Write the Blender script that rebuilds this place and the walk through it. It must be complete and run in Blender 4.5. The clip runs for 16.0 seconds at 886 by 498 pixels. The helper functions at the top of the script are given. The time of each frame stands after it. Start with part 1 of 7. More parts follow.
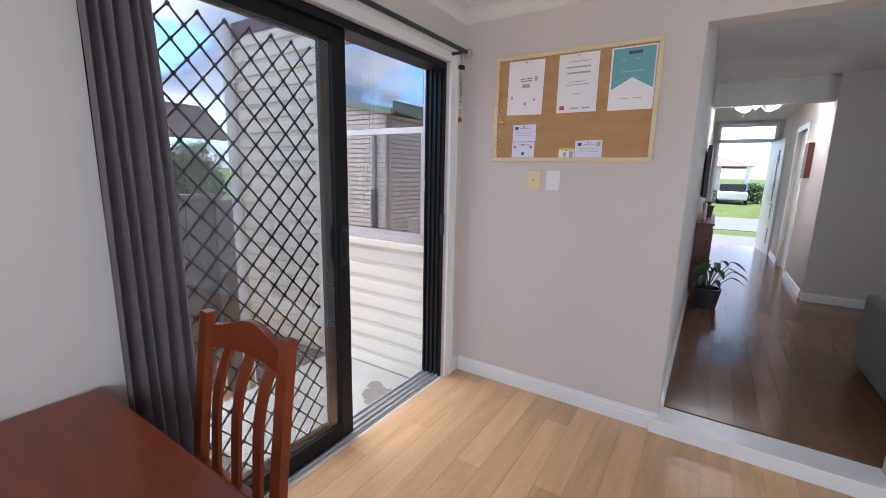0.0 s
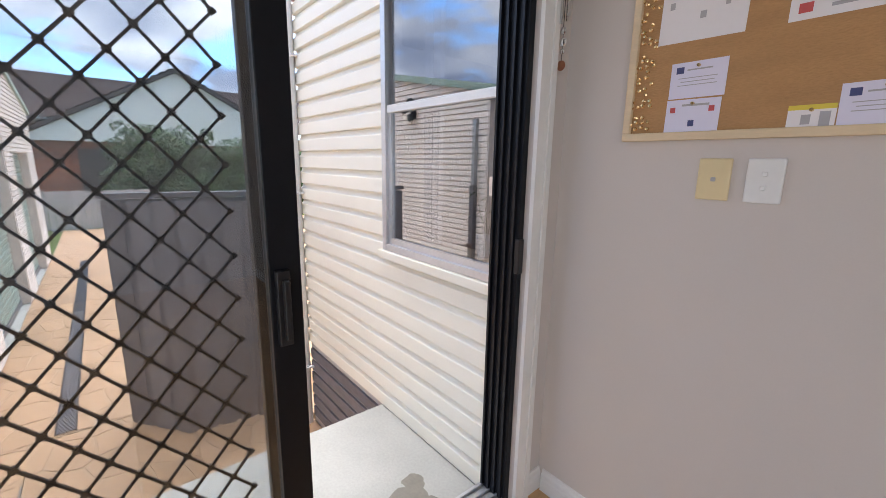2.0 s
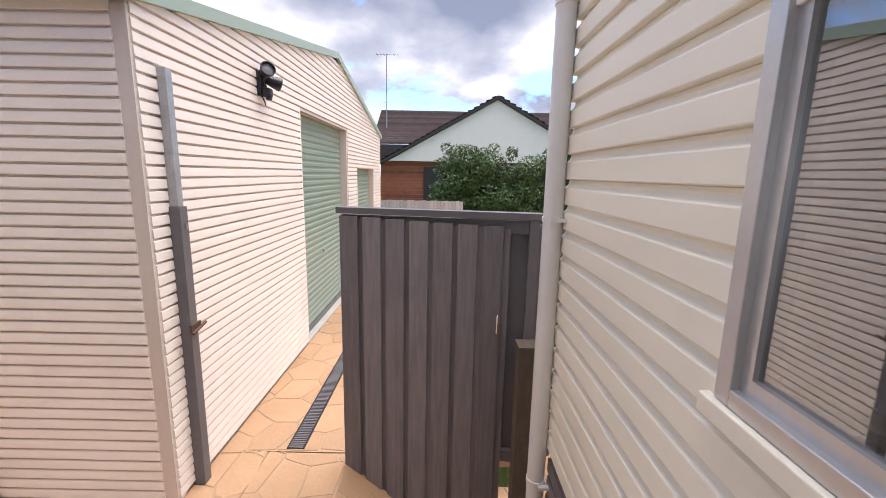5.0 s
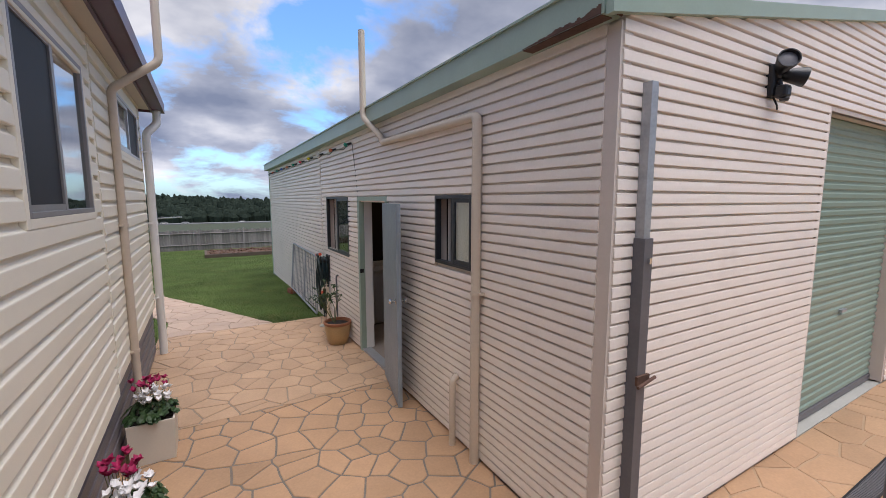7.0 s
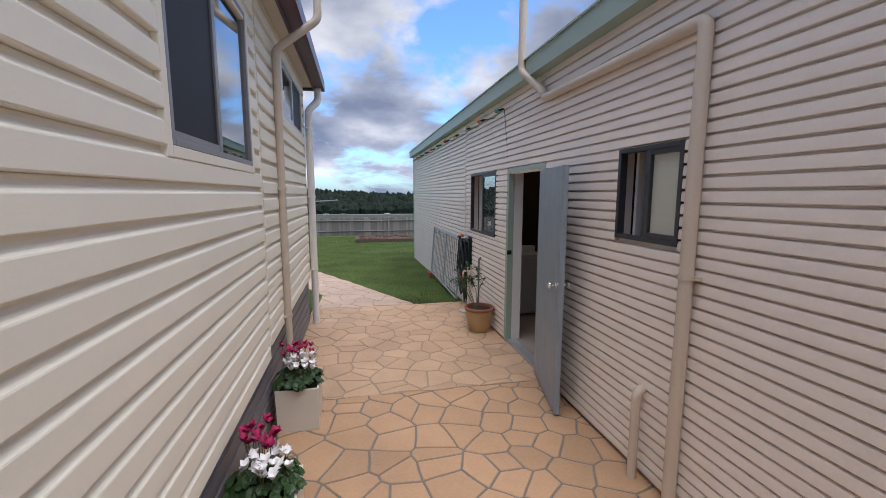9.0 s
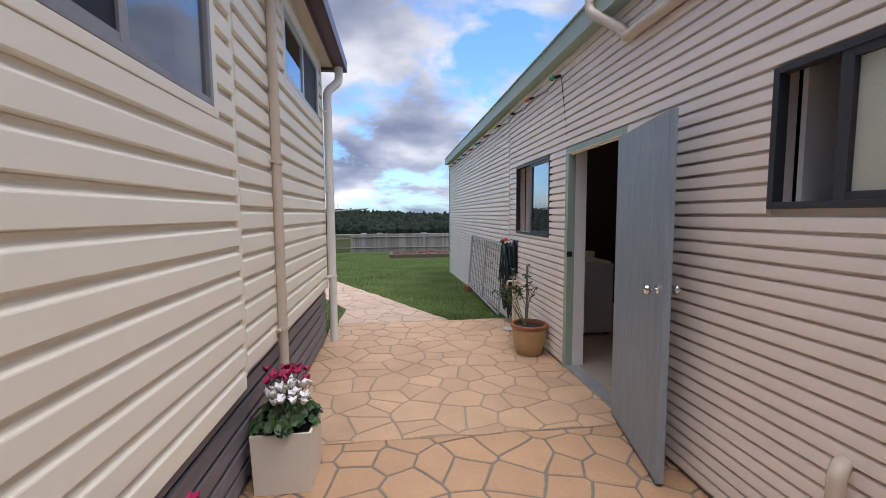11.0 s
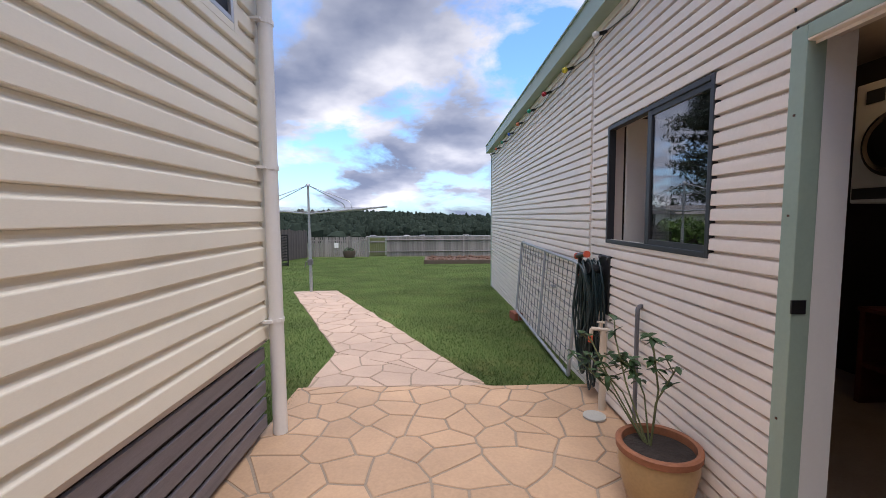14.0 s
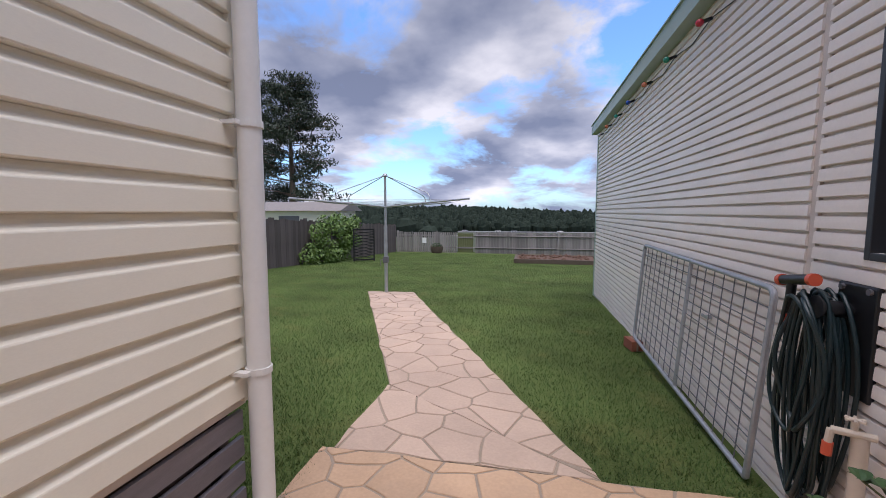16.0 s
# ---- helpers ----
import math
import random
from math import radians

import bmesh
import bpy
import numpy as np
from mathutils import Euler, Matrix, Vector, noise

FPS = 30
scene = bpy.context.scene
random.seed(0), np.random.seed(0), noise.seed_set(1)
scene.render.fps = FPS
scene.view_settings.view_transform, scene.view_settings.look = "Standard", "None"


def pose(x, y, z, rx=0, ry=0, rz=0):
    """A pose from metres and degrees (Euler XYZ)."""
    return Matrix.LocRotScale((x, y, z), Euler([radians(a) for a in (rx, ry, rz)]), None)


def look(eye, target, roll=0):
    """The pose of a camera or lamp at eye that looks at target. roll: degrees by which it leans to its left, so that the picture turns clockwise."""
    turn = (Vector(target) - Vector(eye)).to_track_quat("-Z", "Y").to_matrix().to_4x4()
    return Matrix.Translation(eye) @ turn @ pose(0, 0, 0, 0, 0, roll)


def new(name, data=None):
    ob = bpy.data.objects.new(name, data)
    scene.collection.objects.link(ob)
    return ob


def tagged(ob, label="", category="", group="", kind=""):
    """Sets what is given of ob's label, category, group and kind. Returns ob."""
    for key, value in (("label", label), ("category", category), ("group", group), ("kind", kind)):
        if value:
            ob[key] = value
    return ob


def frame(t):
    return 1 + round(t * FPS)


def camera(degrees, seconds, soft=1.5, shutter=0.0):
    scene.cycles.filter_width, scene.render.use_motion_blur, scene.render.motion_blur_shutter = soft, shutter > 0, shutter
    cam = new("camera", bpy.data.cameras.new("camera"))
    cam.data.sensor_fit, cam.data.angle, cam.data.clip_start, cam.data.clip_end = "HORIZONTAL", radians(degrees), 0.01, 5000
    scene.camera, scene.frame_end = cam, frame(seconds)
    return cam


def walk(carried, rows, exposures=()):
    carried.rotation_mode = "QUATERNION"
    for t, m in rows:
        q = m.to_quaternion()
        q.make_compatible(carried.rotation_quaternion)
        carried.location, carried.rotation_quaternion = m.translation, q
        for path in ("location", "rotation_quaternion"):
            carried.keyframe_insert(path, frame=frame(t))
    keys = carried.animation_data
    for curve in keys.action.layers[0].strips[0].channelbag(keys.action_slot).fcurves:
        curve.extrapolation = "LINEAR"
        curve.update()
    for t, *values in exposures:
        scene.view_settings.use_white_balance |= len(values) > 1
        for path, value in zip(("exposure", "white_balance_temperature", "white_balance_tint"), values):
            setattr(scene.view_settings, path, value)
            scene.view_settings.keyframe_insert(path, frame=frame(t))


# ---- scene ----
cam = camera(94.1, 16.0, soft=0.75)
PATH = [
    (0, (0.85, 0.346, 1.434), (-0.214, 1.999, 1.066), 1.2),
    (0.7, (0.764, 0.756, 1.42), (-0.451, 2.303, 1.061), 1.2),
    (1, (0.746, 0.948, 1.409), (-0.561, 2.418, 1.046), 1.5),
    (1.5, (0.554, 1.218, 1.408), (-0.858, 2.588, 1.048), 1.5),
    (2, (0.364, 1.421, 1.429), (-1.145, 2.668, 1.019), 1.0),
    (2.5, (0.183, 1.691, 1.411), (-1.44, 2.797, 1.034), 1.8),
    (3, (-0.019, 1.853, 1.399), (-1.739, 2.805, 1.03), 1.9),
    (5.5, (-1.076, 2.077, 1.378), (-3.003, 1.64, 1.072), 0.3),
    (6, (-1.257, 2.031, 1.354), (-2.996, 1.073, 1.116), -0.3),
    (6.5, (-1.349, 1.930, 1.377), (-2.707, 0.480, 1.144), -0.1),
    (7, (-1.357, 1.809, 1.367), (-2.349, 0.089, 1.128), 0.0),
    (7.5, (-1.367, 1.655, 1.363), (-2.163, -0.162, 1.110), 0.0),
    (8, (-1.337, 1.530, 1.351), (-1.963, -0.351, 1.082), -0.1),
    (8.5, (-1.365, 1.345, 1.214), (-1.859, -0.573, 0.944), 0.2),
    (9, (-1.379, 1.165, 1.109), (-1.780, -0.776, 0.845), 0.1),
    (9.5, (-1.343, 0.962, 1.022), (-1.682, -0.994, 0.784), -0.2),
    (12, (-1.681, -0.401, 0.756), (-1.848, -2.389, 0.622), -0.4),
    (12.5, (-1.741, -0.810, 0.782), (-1.870, -2.802, 0.661), -0.5),
    (13, (-1.799, -1.205, 0.758), (-1.901, -3.198, 0.627), -0.5),
    (13.5, (-1.847, -1.582, 0.748), (-1.918, -3.575, 0.599), -0.5),
    (14, (-1.836, -1.953, 0.761), (-1.862, -3.947, 0.602), -0.4),
    (14.5, (-1.855, -2.339, 0.744), (-1.800, -4.330, 0.568), 0.0),
    (15, (-1.875, -2.676, 0.748), (-1.719, -4.663, 0.575), -0.1),
    (15.5, (-1.848, -2.982, 0.740), (-1.570, -4.955, 0.566), -0.2),
    (16, (-1.852, -3.163, 0.736), (-1.441, -5.112, 0.556), 0.0),
]
walk(cam, [(t, look(eye, target, roll)) for t, eye, target, roll in PATH], [(0.0, 2.78, 5650, 12), (1.5, 2.62, 5850, 11), (3.0, 2.48, 5950, 13), (5.5, 1.6, 6350, 16), (6.5, 1.25, 6200, 15), (7.5, 1.05, 5950, 14), (9.5, 1.15, 5850, 13), (12.5, 1.3, 6000, 14), (14.5, 1.32, 5950, 17), (16.0, 1.12, 5900, 19)])

# ---- world, sun ----
SUN_EL, SUN_ROT = 76.0, -22.0
world = bpy.data.worlds.new("world")
scene.world = world
world.use_nodes = True


def build_world():
    nt = world.node_tree
    n, l = nt.nodes, nt.links
    n.clear()
    out = n.new("ShaderNodeOutputWorld")
    bg = n.new("ShaderNodeBackground")
    sky = n.new("ShaderNodeTexSky")
    sky.sky_type = 'NISHITA'
    sky.sun_disc = False
    sky.sun_elevation, sky.sun_rotation = radians(SUN_EL), radians(SUN_ROT)
    bg.inputs[1].default_value = 0.105
    tc = n.new("ShaderNodeTexCoord")
    sep = n.new("ShaderNodeSeparateXYZ")
    l.new(tc.outputs["Generated"], sep.inputs[0])
    # clouds lie on a flat layer: the direction is divided by its height
    up = n.new("ShaderNodeMath"); up.operation = 'MAXIMUM'; up.inputs[1].default_value = 0.0
    l.new(sep.outputs[2], up.inputs[0])
    add = n.new("ShaderNodeMath"); add.operation = 'ADD'; add.inputs[1].default_value = 0.30
    l.new(up.outputs[0], add.inputs[0])
    dx = n.new("ShaderNodeMath"); dx.operation = 'DIVIDE'
    dy = n.new("ShaderNodeMath"); dy.operation = 'DIVIDE'
    l.new(sep.outputs[0], dx.inputs[0]); l.new(add.outputs[0], dx.inputs[1])
    l.new(sep.outputs[1], dy.inputs[0]); l.new(add.outputs[0], dy.inputs[1])
    com = n.new("ShaderNodeCombineXYZ")
    l.new(dx.outputs[0], com.inputs[0]); l.new(dy.outputs[0], com.inputs[1])
    big = n.new("ShaderNodeTexNoise")
    big.inputs["Scale"].default_value = 1.5; big.inputs["Detail"].default_value = 11; big.inputs["Roughness"].default_value = 0.58
    big.inputs["Distortion"].default_value = 0.25
    l.new(com.outputs[0], big.inputs["Vector"])
    cover = n.new("ShaderNodeValToRGB")
    cover.color_ramp.elements[0].position, cover.color_ramp.elements[1].position = 0.385, 0.475
    low = n.new("ShaderNodeMapRange")
    low.inputs[1].default_value, low.inputs[2].default_value, low.inputs[3].default_value, low.inputs[4].default_value = 0.02, 0.20, -0.075, 0.0
    l.new(sep.outputs[2], low.inputs[0])
    amount = n.new("ShaderNodeMath"); amount.operation = 'ADD'
    l.new(big.outputs["Fac"], amount.inputs[0]); l.new(low.outputs[0], amount.inputs[1])
    l.new(amount.outputs[0], cover.inputs[0])
    shade = n.new("ShaderNodeTexNoise")
    shade.inputs["Scale"].default_value = 1.7; shade.inputs["Detail"].default_value = 6; shade.inputs["Roughness"].default_value = 0.48
    l.new(com.outputs[0], shade.inputs["Vector"])
    tone = n.new("ShaderNodeValToRGB")
    tone.color_ramp.elements[0].position, tone.color_ramp.elements[0].color = 0.37, (4.0, 3.9, 3.85, 1)
    tone.color_ramp.elements[1].position, tone.color_ramp.elements[1].color = 0.62, (1.05, 1.2, 1.62, 1)
    mid = tone.color_ramp.elements.new(0.5); mid.color = (2.0, 2.1, 2.42, 1)
    l.new(shade.outputs["Fac"], tone.inputs[0])
    mix = n.new("ShaderNodeMix"); mix.data_type = 'RGBA'
    l.new(cover.outputs[0], mix.inputs["Factor"])
    clear = n.new("ShaderNodeVectorMath"); clear.operation = 'SCALE'; clear.inputs[3].default_value = 1.15
    blue = n.new("ShaderNodeVectorMath"); blue.operation = 'MULTIPLY'; blue.inputs[1].default_value = (0.62, 0.82, 1.0)
    l.new(sky.outputs[0], blue.inputs[0]); l.new(blue.outputs[0], clear.inputs[0])
    high = n.new("ShaderNodeMapRange")
    high.inputs[1].default_value, high.inputs[2].default_value, high.inputs[3].default_value, high.inputs[4].default_value = 0.04, 0.60, 1.12, 0.74
    l.new(sep.outputs[2], high.inputs[0])
    deck = n.new("ShaderNodeVectorMath"); deck.operation = 'SCALE'
    l.new(tone.outputs[0], deck.inputs[0]); l.new(high.outputs[0], deck.inputs[3])
    l.new(clear.outputs[0], mix.inputs[6]); l.new(deck.outputs[0], mix.inputs[7])
    l.new(mix.outputs[2], bg.inputs[0])
    l.new(bg.outputs[0], out.inputs[0])


build_world()
sun_data = bpy.data.lights.new("sun", 'SUN')
sun_data.energy, sun_data.angle, sun_data.color = 1.85, radians(60), (1.0, 0.93, 0.845)
sun = new("sun", sun_data)
sun.matrix_world = look((0, 0, 30), (-math.sin(radians(SUN_ROT)) * 30, -math.cos(radians(SUN_ROT)) * 30, 30 - 30 * math.tan(radians(SUN_EL))))


def window_light(name, x, y, z, w, h, facing, watts):
    """An area lamp added in an unseen wall opening to brighten the rooms."""
    d = bpy.data.lights.new(name, 'AREA')
    d.shape, d.size, d.size_y, d.energy, d.color = 'RECTANGLE', w, h, watts, (0.93, 0.97, 1.0)
    ob = new(name, d)
    ob.matrix_world = look((x, y, z), (x + facing[0], y + facing[1], z))
    return ob


# three added fill lamps; the south one backs on a closed room
window_light("window_light", 3.60, -0.65, 1.35, 1.0, 1.7, (-1, 0), 4.5)
window_light("window_light", 1.7, -1.33, 1.30, 1.3, 1.7, (0, 1), 5)
window_light("window_light", 3.60, 3.4, 1.5, 0.8, 1.2, (-1, 0), 1.8)

# ---- materials ----
MATS = {}


def mat(name, color, rough=0.6, metal=0.0, var=0.12, scale=6.0, bump=0.15, fine=60.0, stretch=(1, 1, 1), per_object=0.0, spec=0.5, dirt=0.0, dirt_color=(0.1, 0.08, 0.06), dist=0.004):
    if name in MATS:
        return MATS[name]
    m = bpy.data.materials.new(name)
    m.use_nodes = True
    nt = m.node_tree
    n, l = nt.nodes, nt.links
    p = n["Principled BSDF"]
    p.inputs["Roughness"].default_value, p.inputs["Metallic"].default_value = rough, metal
    p.inputs["Specular IOR Level"].default_value = spec
    tc = n.new("ShaderNodeTexCoord")
    mp = n.new("ShaderNodeMapping")
    mp.inputs["Scale"].default_value = stretch
    l.new(tc.outputs["Object"], mp.inputs[0])
    a = n.new("ShaderNodeTexNoise"); a.inputs["Scale"].default_value = scale; a.inputs["Detail"].default_value = 5
    b = n.new("ShaderNodeTexNoise"); b.inputs["Scale"].default_value = fine; b.inputs["Detail"].default_value = 4
    l.new(mp.outputs[0], a.inputs["Vector"]); l.new(mp.outputs[0], b.inputs["Vector"])
    s = n.new("ShaderNodeMath"); s.operation = 'MULTIPLY_ADD'; s.inputs[1].default_value = 0.6
    half = n.new("ShaderNodeMath"); half.operation = 'MULTIPLY'; half.inputs[1].default_value = 0.4
    l.new(b.outputs["Fac"], half.inputs[0]); l.new(a.outputs["Fac"], s.inputs[0]); l.new(half.outputs[0], s.inputs[2])
    last = s.outputs[0]
    if per_object:
        info = n.new("ShaderNodeObjectInfo")
        r = n.new("ShaderNodeMath"); r.operation = 'MULTIPLY_ADD'; r.inputs[1].default_value = per_object; r.inputs[2].default_value = -per_object / 2
        l.new(info.outputs["Random"], r.inputs[0])
        q = n.new("ShaderNodeMath"); q.operation = 'ADD'
        l.new(last, q.inputs[0]); l.new(r.outputs[0], q.inputs[1])
        last = q.outputs[0]
    ramp = n.new("ShaderNodeValToRGB")
    c = Vector(color)
    ramp.color_ramp.elements[0].position, ramp.color_ramp.elements[1].position = 0.25, 0.75
    ramp.color_ramp.elements[0].color = (*(c * (1 - var)), 1)
    ramp.color_ramp.elements[1].color = (*[min(v, 0.95) for v in c * (1 + var)], 1)
    l.new(last, ramp.inputs[0])
    col = ramp.outputs[0]
    if dirt:
        d = n.new("ShaderNodeTexNoise"); d.inputs["Scale"].default_value = 2.3; d.inputs["Detail"].default_value = 8; d.inputs["Roughness"].default_value = 0.65
        l.new(tc.outputs["Object"], d.inputs["Vector"])
        dr = n.new("ShaderNodeMapRange"); dr.inputs[1].default_value = 0.55; dr.inputs[2].default_value = 0.8; dr.inputs[4].default_value = dirt
        l.new(d.outputs["Fac"], dr.inputs[0])
        mx = n.new("ShaderNodeMix"); mx.data_type = 'RGBA'; mx.inputs[7].default_value = (*dirt_color, 1)
        l.new(dr.outputs[0], mx.inputs["Factor"]); l.new(col, mx.inputs[6])
        col = mx.outputs[2]
    l.new(col, p.inputs["Base Color"])
    if bump:
        bp = n.new("ShaderNodeBump"); bp.inputs["Strength"].default_value = bump; bp.inputs["Distance"].default_value = dist
        l.new(b.outputs["Fac"], bp.inputs["Height"]); l.new(bp.outputs[0], p.inputs["Normal"])
    MATS[name] = m
    return m


def glass_mat(name, tint=(0.9, 0.95, 0.96), boost=1.0):
    if name in MATS:
        return MATS[name]
    m = bpy.data.materials.new(name)
    m.use_nodes = True
    n, l = m.node_tree.nodes, m.node_tree.links
    n.clear()
    out = n.new("ShaderNodeOutputMaterial")
    tr = n.new("ShaderNodeBsdfTransparent"); tr.inputs[0].default_value = (*tint, 1)
    gl = n.new("ShaderNodeBsdfGlossy"); gl.inputs["Roughness"].default_value = 0.01
    lw = n.new("ShaderNodeLayerWeight"); lw.inputs[0].default_value = 0.5
    fr = n.new("ShaderNodeMath"); fr.operation = 'POWER'; fr.inputs[1].default_value = 4.0
    l.new(lw.outputs["Facing"], fr.inputs[0])
    mu = n.new("ShaderNodeMath"); mu.operation = 'MULTIPLY_ADD'; mu.inputs[1].default_value = 0.9; mu.inputs[2].default_value = 0.045 * boost; mu.use_clamp = True
    mx = n.new("ShaderNodeMixShader")
    l.new(fr.outputs[0], mu.inputs[0]); l.new(mu.outputs[0], mx.inputs[0]); l.new(tr.outputs[0], mx.inputs[1]); l.new(gl.outputs[0], mx.inputs[2])
    l.new(mx.outputs[0], out.inputs[0])
    MATS[name] = m
    return m


def insect_mat():
    """Fine wire cloth: mostly open, with a thin grey veil of wires."""
    m = bpy.data.materials.new("fine_insect_mesh")
    m.use_nodes = True
    n, l = m.node_tree.nodes, m.node_tree.links
    n.clear()
    out, mx = n.new("ShaderNodeOutputMaterial"), n.new("ShaderNodeMixShader")
    tr, df = n.new("ShaderNodeBsdfTransparent"), n.new("ShaderNodeBsdfDiffuse")
    df.inputs[0].default_value = (0.46, 0.48, 0.50, 1)
    mx.inputs[0].default_value = 0.14
    l.new(tr.outputs[0], mx.inputs[1]); l.new(df.outputs[0], mx.inputs[2]); l.new(mx.outputs[0], out.inputs[0])
    return m


def glow_mat(name, color, strength):
    if name in MATS:
        return MATS[name]
    m = bpy.data.materials.new(name)
    m.use_nodes = True
    p = m.node_tree.nodes["Principled BSDF"]
    p.inputs["Base Color"].default_value = (*color, 1)
    p.inputs["Emission Color"].default_value = (*color, 1)
    p.inputs["Emission Strength"].default_value = strength
    MATS[name] = m
    return m


M_HOUSE = mat("cream_vinyl_siding", (0.85, 0.80, 0.675), 0.5, var=0.05, scale=1.5, bump=0.05, fine=90, per_object=0.12, stretch=(1, 1, 3), dirt=0.10, dirt_color=(0.45, 0.40, 0.30))
M_SHED = mat("beige_steel_cladding", (0.86, 0.775, 0.70), 0.42, var=0.06, scale=1.2, bump=0.04, fine=70, per_object=0.08, dirt=0.18, dirt_color=(0.38, 0.31, 0.25))
M_SHEDTRIM = mat("beige_steel_trim", (0.64, 0.56, 0.50), 0.45, var=0.06, scale=3, bump=0.03)
M_PIPE = mat("beige_painted_pipe", (0.60, 0.51, 0.41), 0.4, var=0.07, scale=5, bump=0.03)
M_PIPEW = mat("white_painted_pipe", (0.74, 0.73, 0.71), 0.4, var=0.05, scale=4, bump=0.03)
M_SKIRT = mat("charcoal_painted_timber", (0.17, 0.155, 0.17), 0.55, var=0.25, scale=3, bump=0.3, fine=40, stretch=(6, 1, 12), per_object=0.2)
M_GATE = mat("weathered_grey_stained_timber", (0.185, 0.168, 0.176), 0.7, var=0.36, scale=3, bump=0.5, fine=45, stretch=(14, 14, 1), per_object=0.3, dirt=0.2, dirt_color=(0.05, 0.045, 0.05))
M_FENCE = mat("weathered_grey_fence_timber", (0.23, 0.21, 0.20), 0.85, var=0.3, scale=2, bump=0.4, fine=40, stretch=(10, 10, 1), per_object=0.5)
M_PALEFENCE = mat("silvered_fence_timber", (0.42, 0.41, 0.40), 0.85, var=0.2, scale=2, bump=0.4, fine=40, stretch=(10, 10, 1), per_object=0.3)
M_GREEN = mat("pale_green_steel", (0.32, 0.41, 0.34), 0.4, var=0.08, scale=4, bump=0.03, dirt=0.12, dirt_color=(0.2, 0.2, 0.16))
# darker copy of the pale green: the recess's shade put into the colour
M_GREEN_RECESSED = mat("recess_darkened_green_steel", (0.25, 0.33, 0.27), 0.4, var=0.08, scale=4, bump=0.03, dirt=0.15, dirt_color=(0.16, 0.17, 0.13))
M_BLACKALU = mat("black_aluminium", (0.007, 0.008, 0.011), 0.4, metal=0.0, var=0.2, scale=10, bump=0.02, spec=0.25)
M_GREYALU = mat("dark_grey_aluminium", (0.035, 0.038, 0.045), 0.4, var=0.15, scale=10, bump=0.02)
M_WHITEALU = mat("white_aluminium", (0.72, 0.72, 0.70), 0.35, var=0.05, scale=8, bump=0.02)
M_SILVER = mat("silver_aluminium", (0.55, 0.55, 0.56), 0.35, metal=0.7, var=0.08, scale=10, bump=0.03)
M_DULLALU = mat("dull_grey_aluminium", (0.30, 0.29, 0.29), 0.4, metal=0.4, var=0.1, scale=10, bump=0.03)
M_GALV = mat("galvanised_steel", (0.42, 0.43, 0.45), 0.45, metal=0.6, var=0.2, scale=12, bump=0.1)
M_GREYPAINT = mat("grey_painted_steel", (0.13, 0.125, 0.135), 0.45, var=0.15, scale=6, bump=0.05)
M_DOORBLUE = mat("weathered_blue_grey_painted_door", (0.25, 0.295, 0.335), 0.42, var=0.28, scale=5, bump=0.35, fine=55, stretch=(7, 7, 0.7), dirt=0.8, dirt_color=(0.34, 0.38, 0.40))
M_BRASS = mat("shiny_brass", (0.80, 0.60, 0.30), 0.2, metal=0.9, var=0.1, bump=0)
M_CHROME = mat("chrome", (0.8, 0.8, 0.8), 0.12, metal=1.0, var=0.03, bump=0)
M_STONE = mat("tan_stencilled_concrete", (0.425, 0.262, 0.147), 0.62, var=0.2, scale=2.2, bump=0.35, fine=55, per_object=0.22, dirt=0.4, dirt_color=(0.33, 0.22, 0.135))
M_STONEP = mat("pale_pinkish_stencilled_concrete", (0.46, 0.335, 0.25), 0.65, var=0.18, scale=2.2, bump=0.35, fine=55, per_object=0.2, dirt=0.35, dirt_color=(0.36, 0.27, 0.20))
M_STONES = mat("worn_tan_stencilled_concrete", (0.47, 0.31, 0.19), 0.62, var=0.2, scale=2.2, bump=0.35, fine=55, per_object=0.2, dirt=0.4, dirt_color=(0.36, 0.26, 0.18))
M_JOINT = mat("grey_concrete_joint", (0.19, 0.165, 0.14), 0.85, var=0.2, scale=8, bump=0.3)
M_JOINTW = mat("worn_tan_joint", (0.30, 0.235, 0.175), 0.85, var=0.2, scale=3, bump=0.3, dirt=0.6, dirt_color=(0.30, 0.25, 0.20))
M_JOINTF = mat("faint_tan_joint", (0.40, 0.275, 0.17), 0.8, var=0.15, scale=3, bump=0.3, dirt=0.4, dirt_color=(0.38, 0.27, 0.18))
# concrete made browner and darker in colour for the dim laundry
M_LAUNDRYFLOOR = mat("dimmed_brown_laundry_concrete", (0.30, 0.25, 0.21), 0.7, var=0.2, scale=4, bump=0.2)
M_CONC = mat("grey_concrete", (0.42, 0.41, 0.37), 0.8, var=0.15, scale=3, bump=0.3, fine=70, dirt=0.25, dirt_color=(0.25, 0.24, 0.22))
M_WETCONC = mat("damp_concrete", (0.22, 0.20, 0.16), 0.5, var=0.2, scale=8, bump=0.2)
M_LAWN = mat("mown_lawn", (0.095, 0.128, 0.038), 0.95, var=0.45, scale=1.1, bump=1.0, fine=70, dirt=0.6, dirt_color=(0.20, 0.18, 0.065), spec=0.1, dist=0.02)
M_SOIL = mat("dark_garden_soil", (0.10, 0.055, 0.035), 0.95, var=0.4, scale=10, bump=1.0, fine=40, dist=0.02)
M_POTSOIL = mat("dark_potting_soil", (0.03, 0.022, 0.018), 0.95, var=0.5, scale=25, bump=1.0, fine=60, dist=0.01)
M_WALL = mat("warm_white_wall_paint", (0.62, 0.57, 0.53), 0.7, var=0.02, scale=3, bump=0.06, fine=220)
M_CEIL = mat("white_ceiling_paint", (0.74, 0.71, 0.67), 0.8, var=0.02, scale=2, bump=0.03, fine=150)
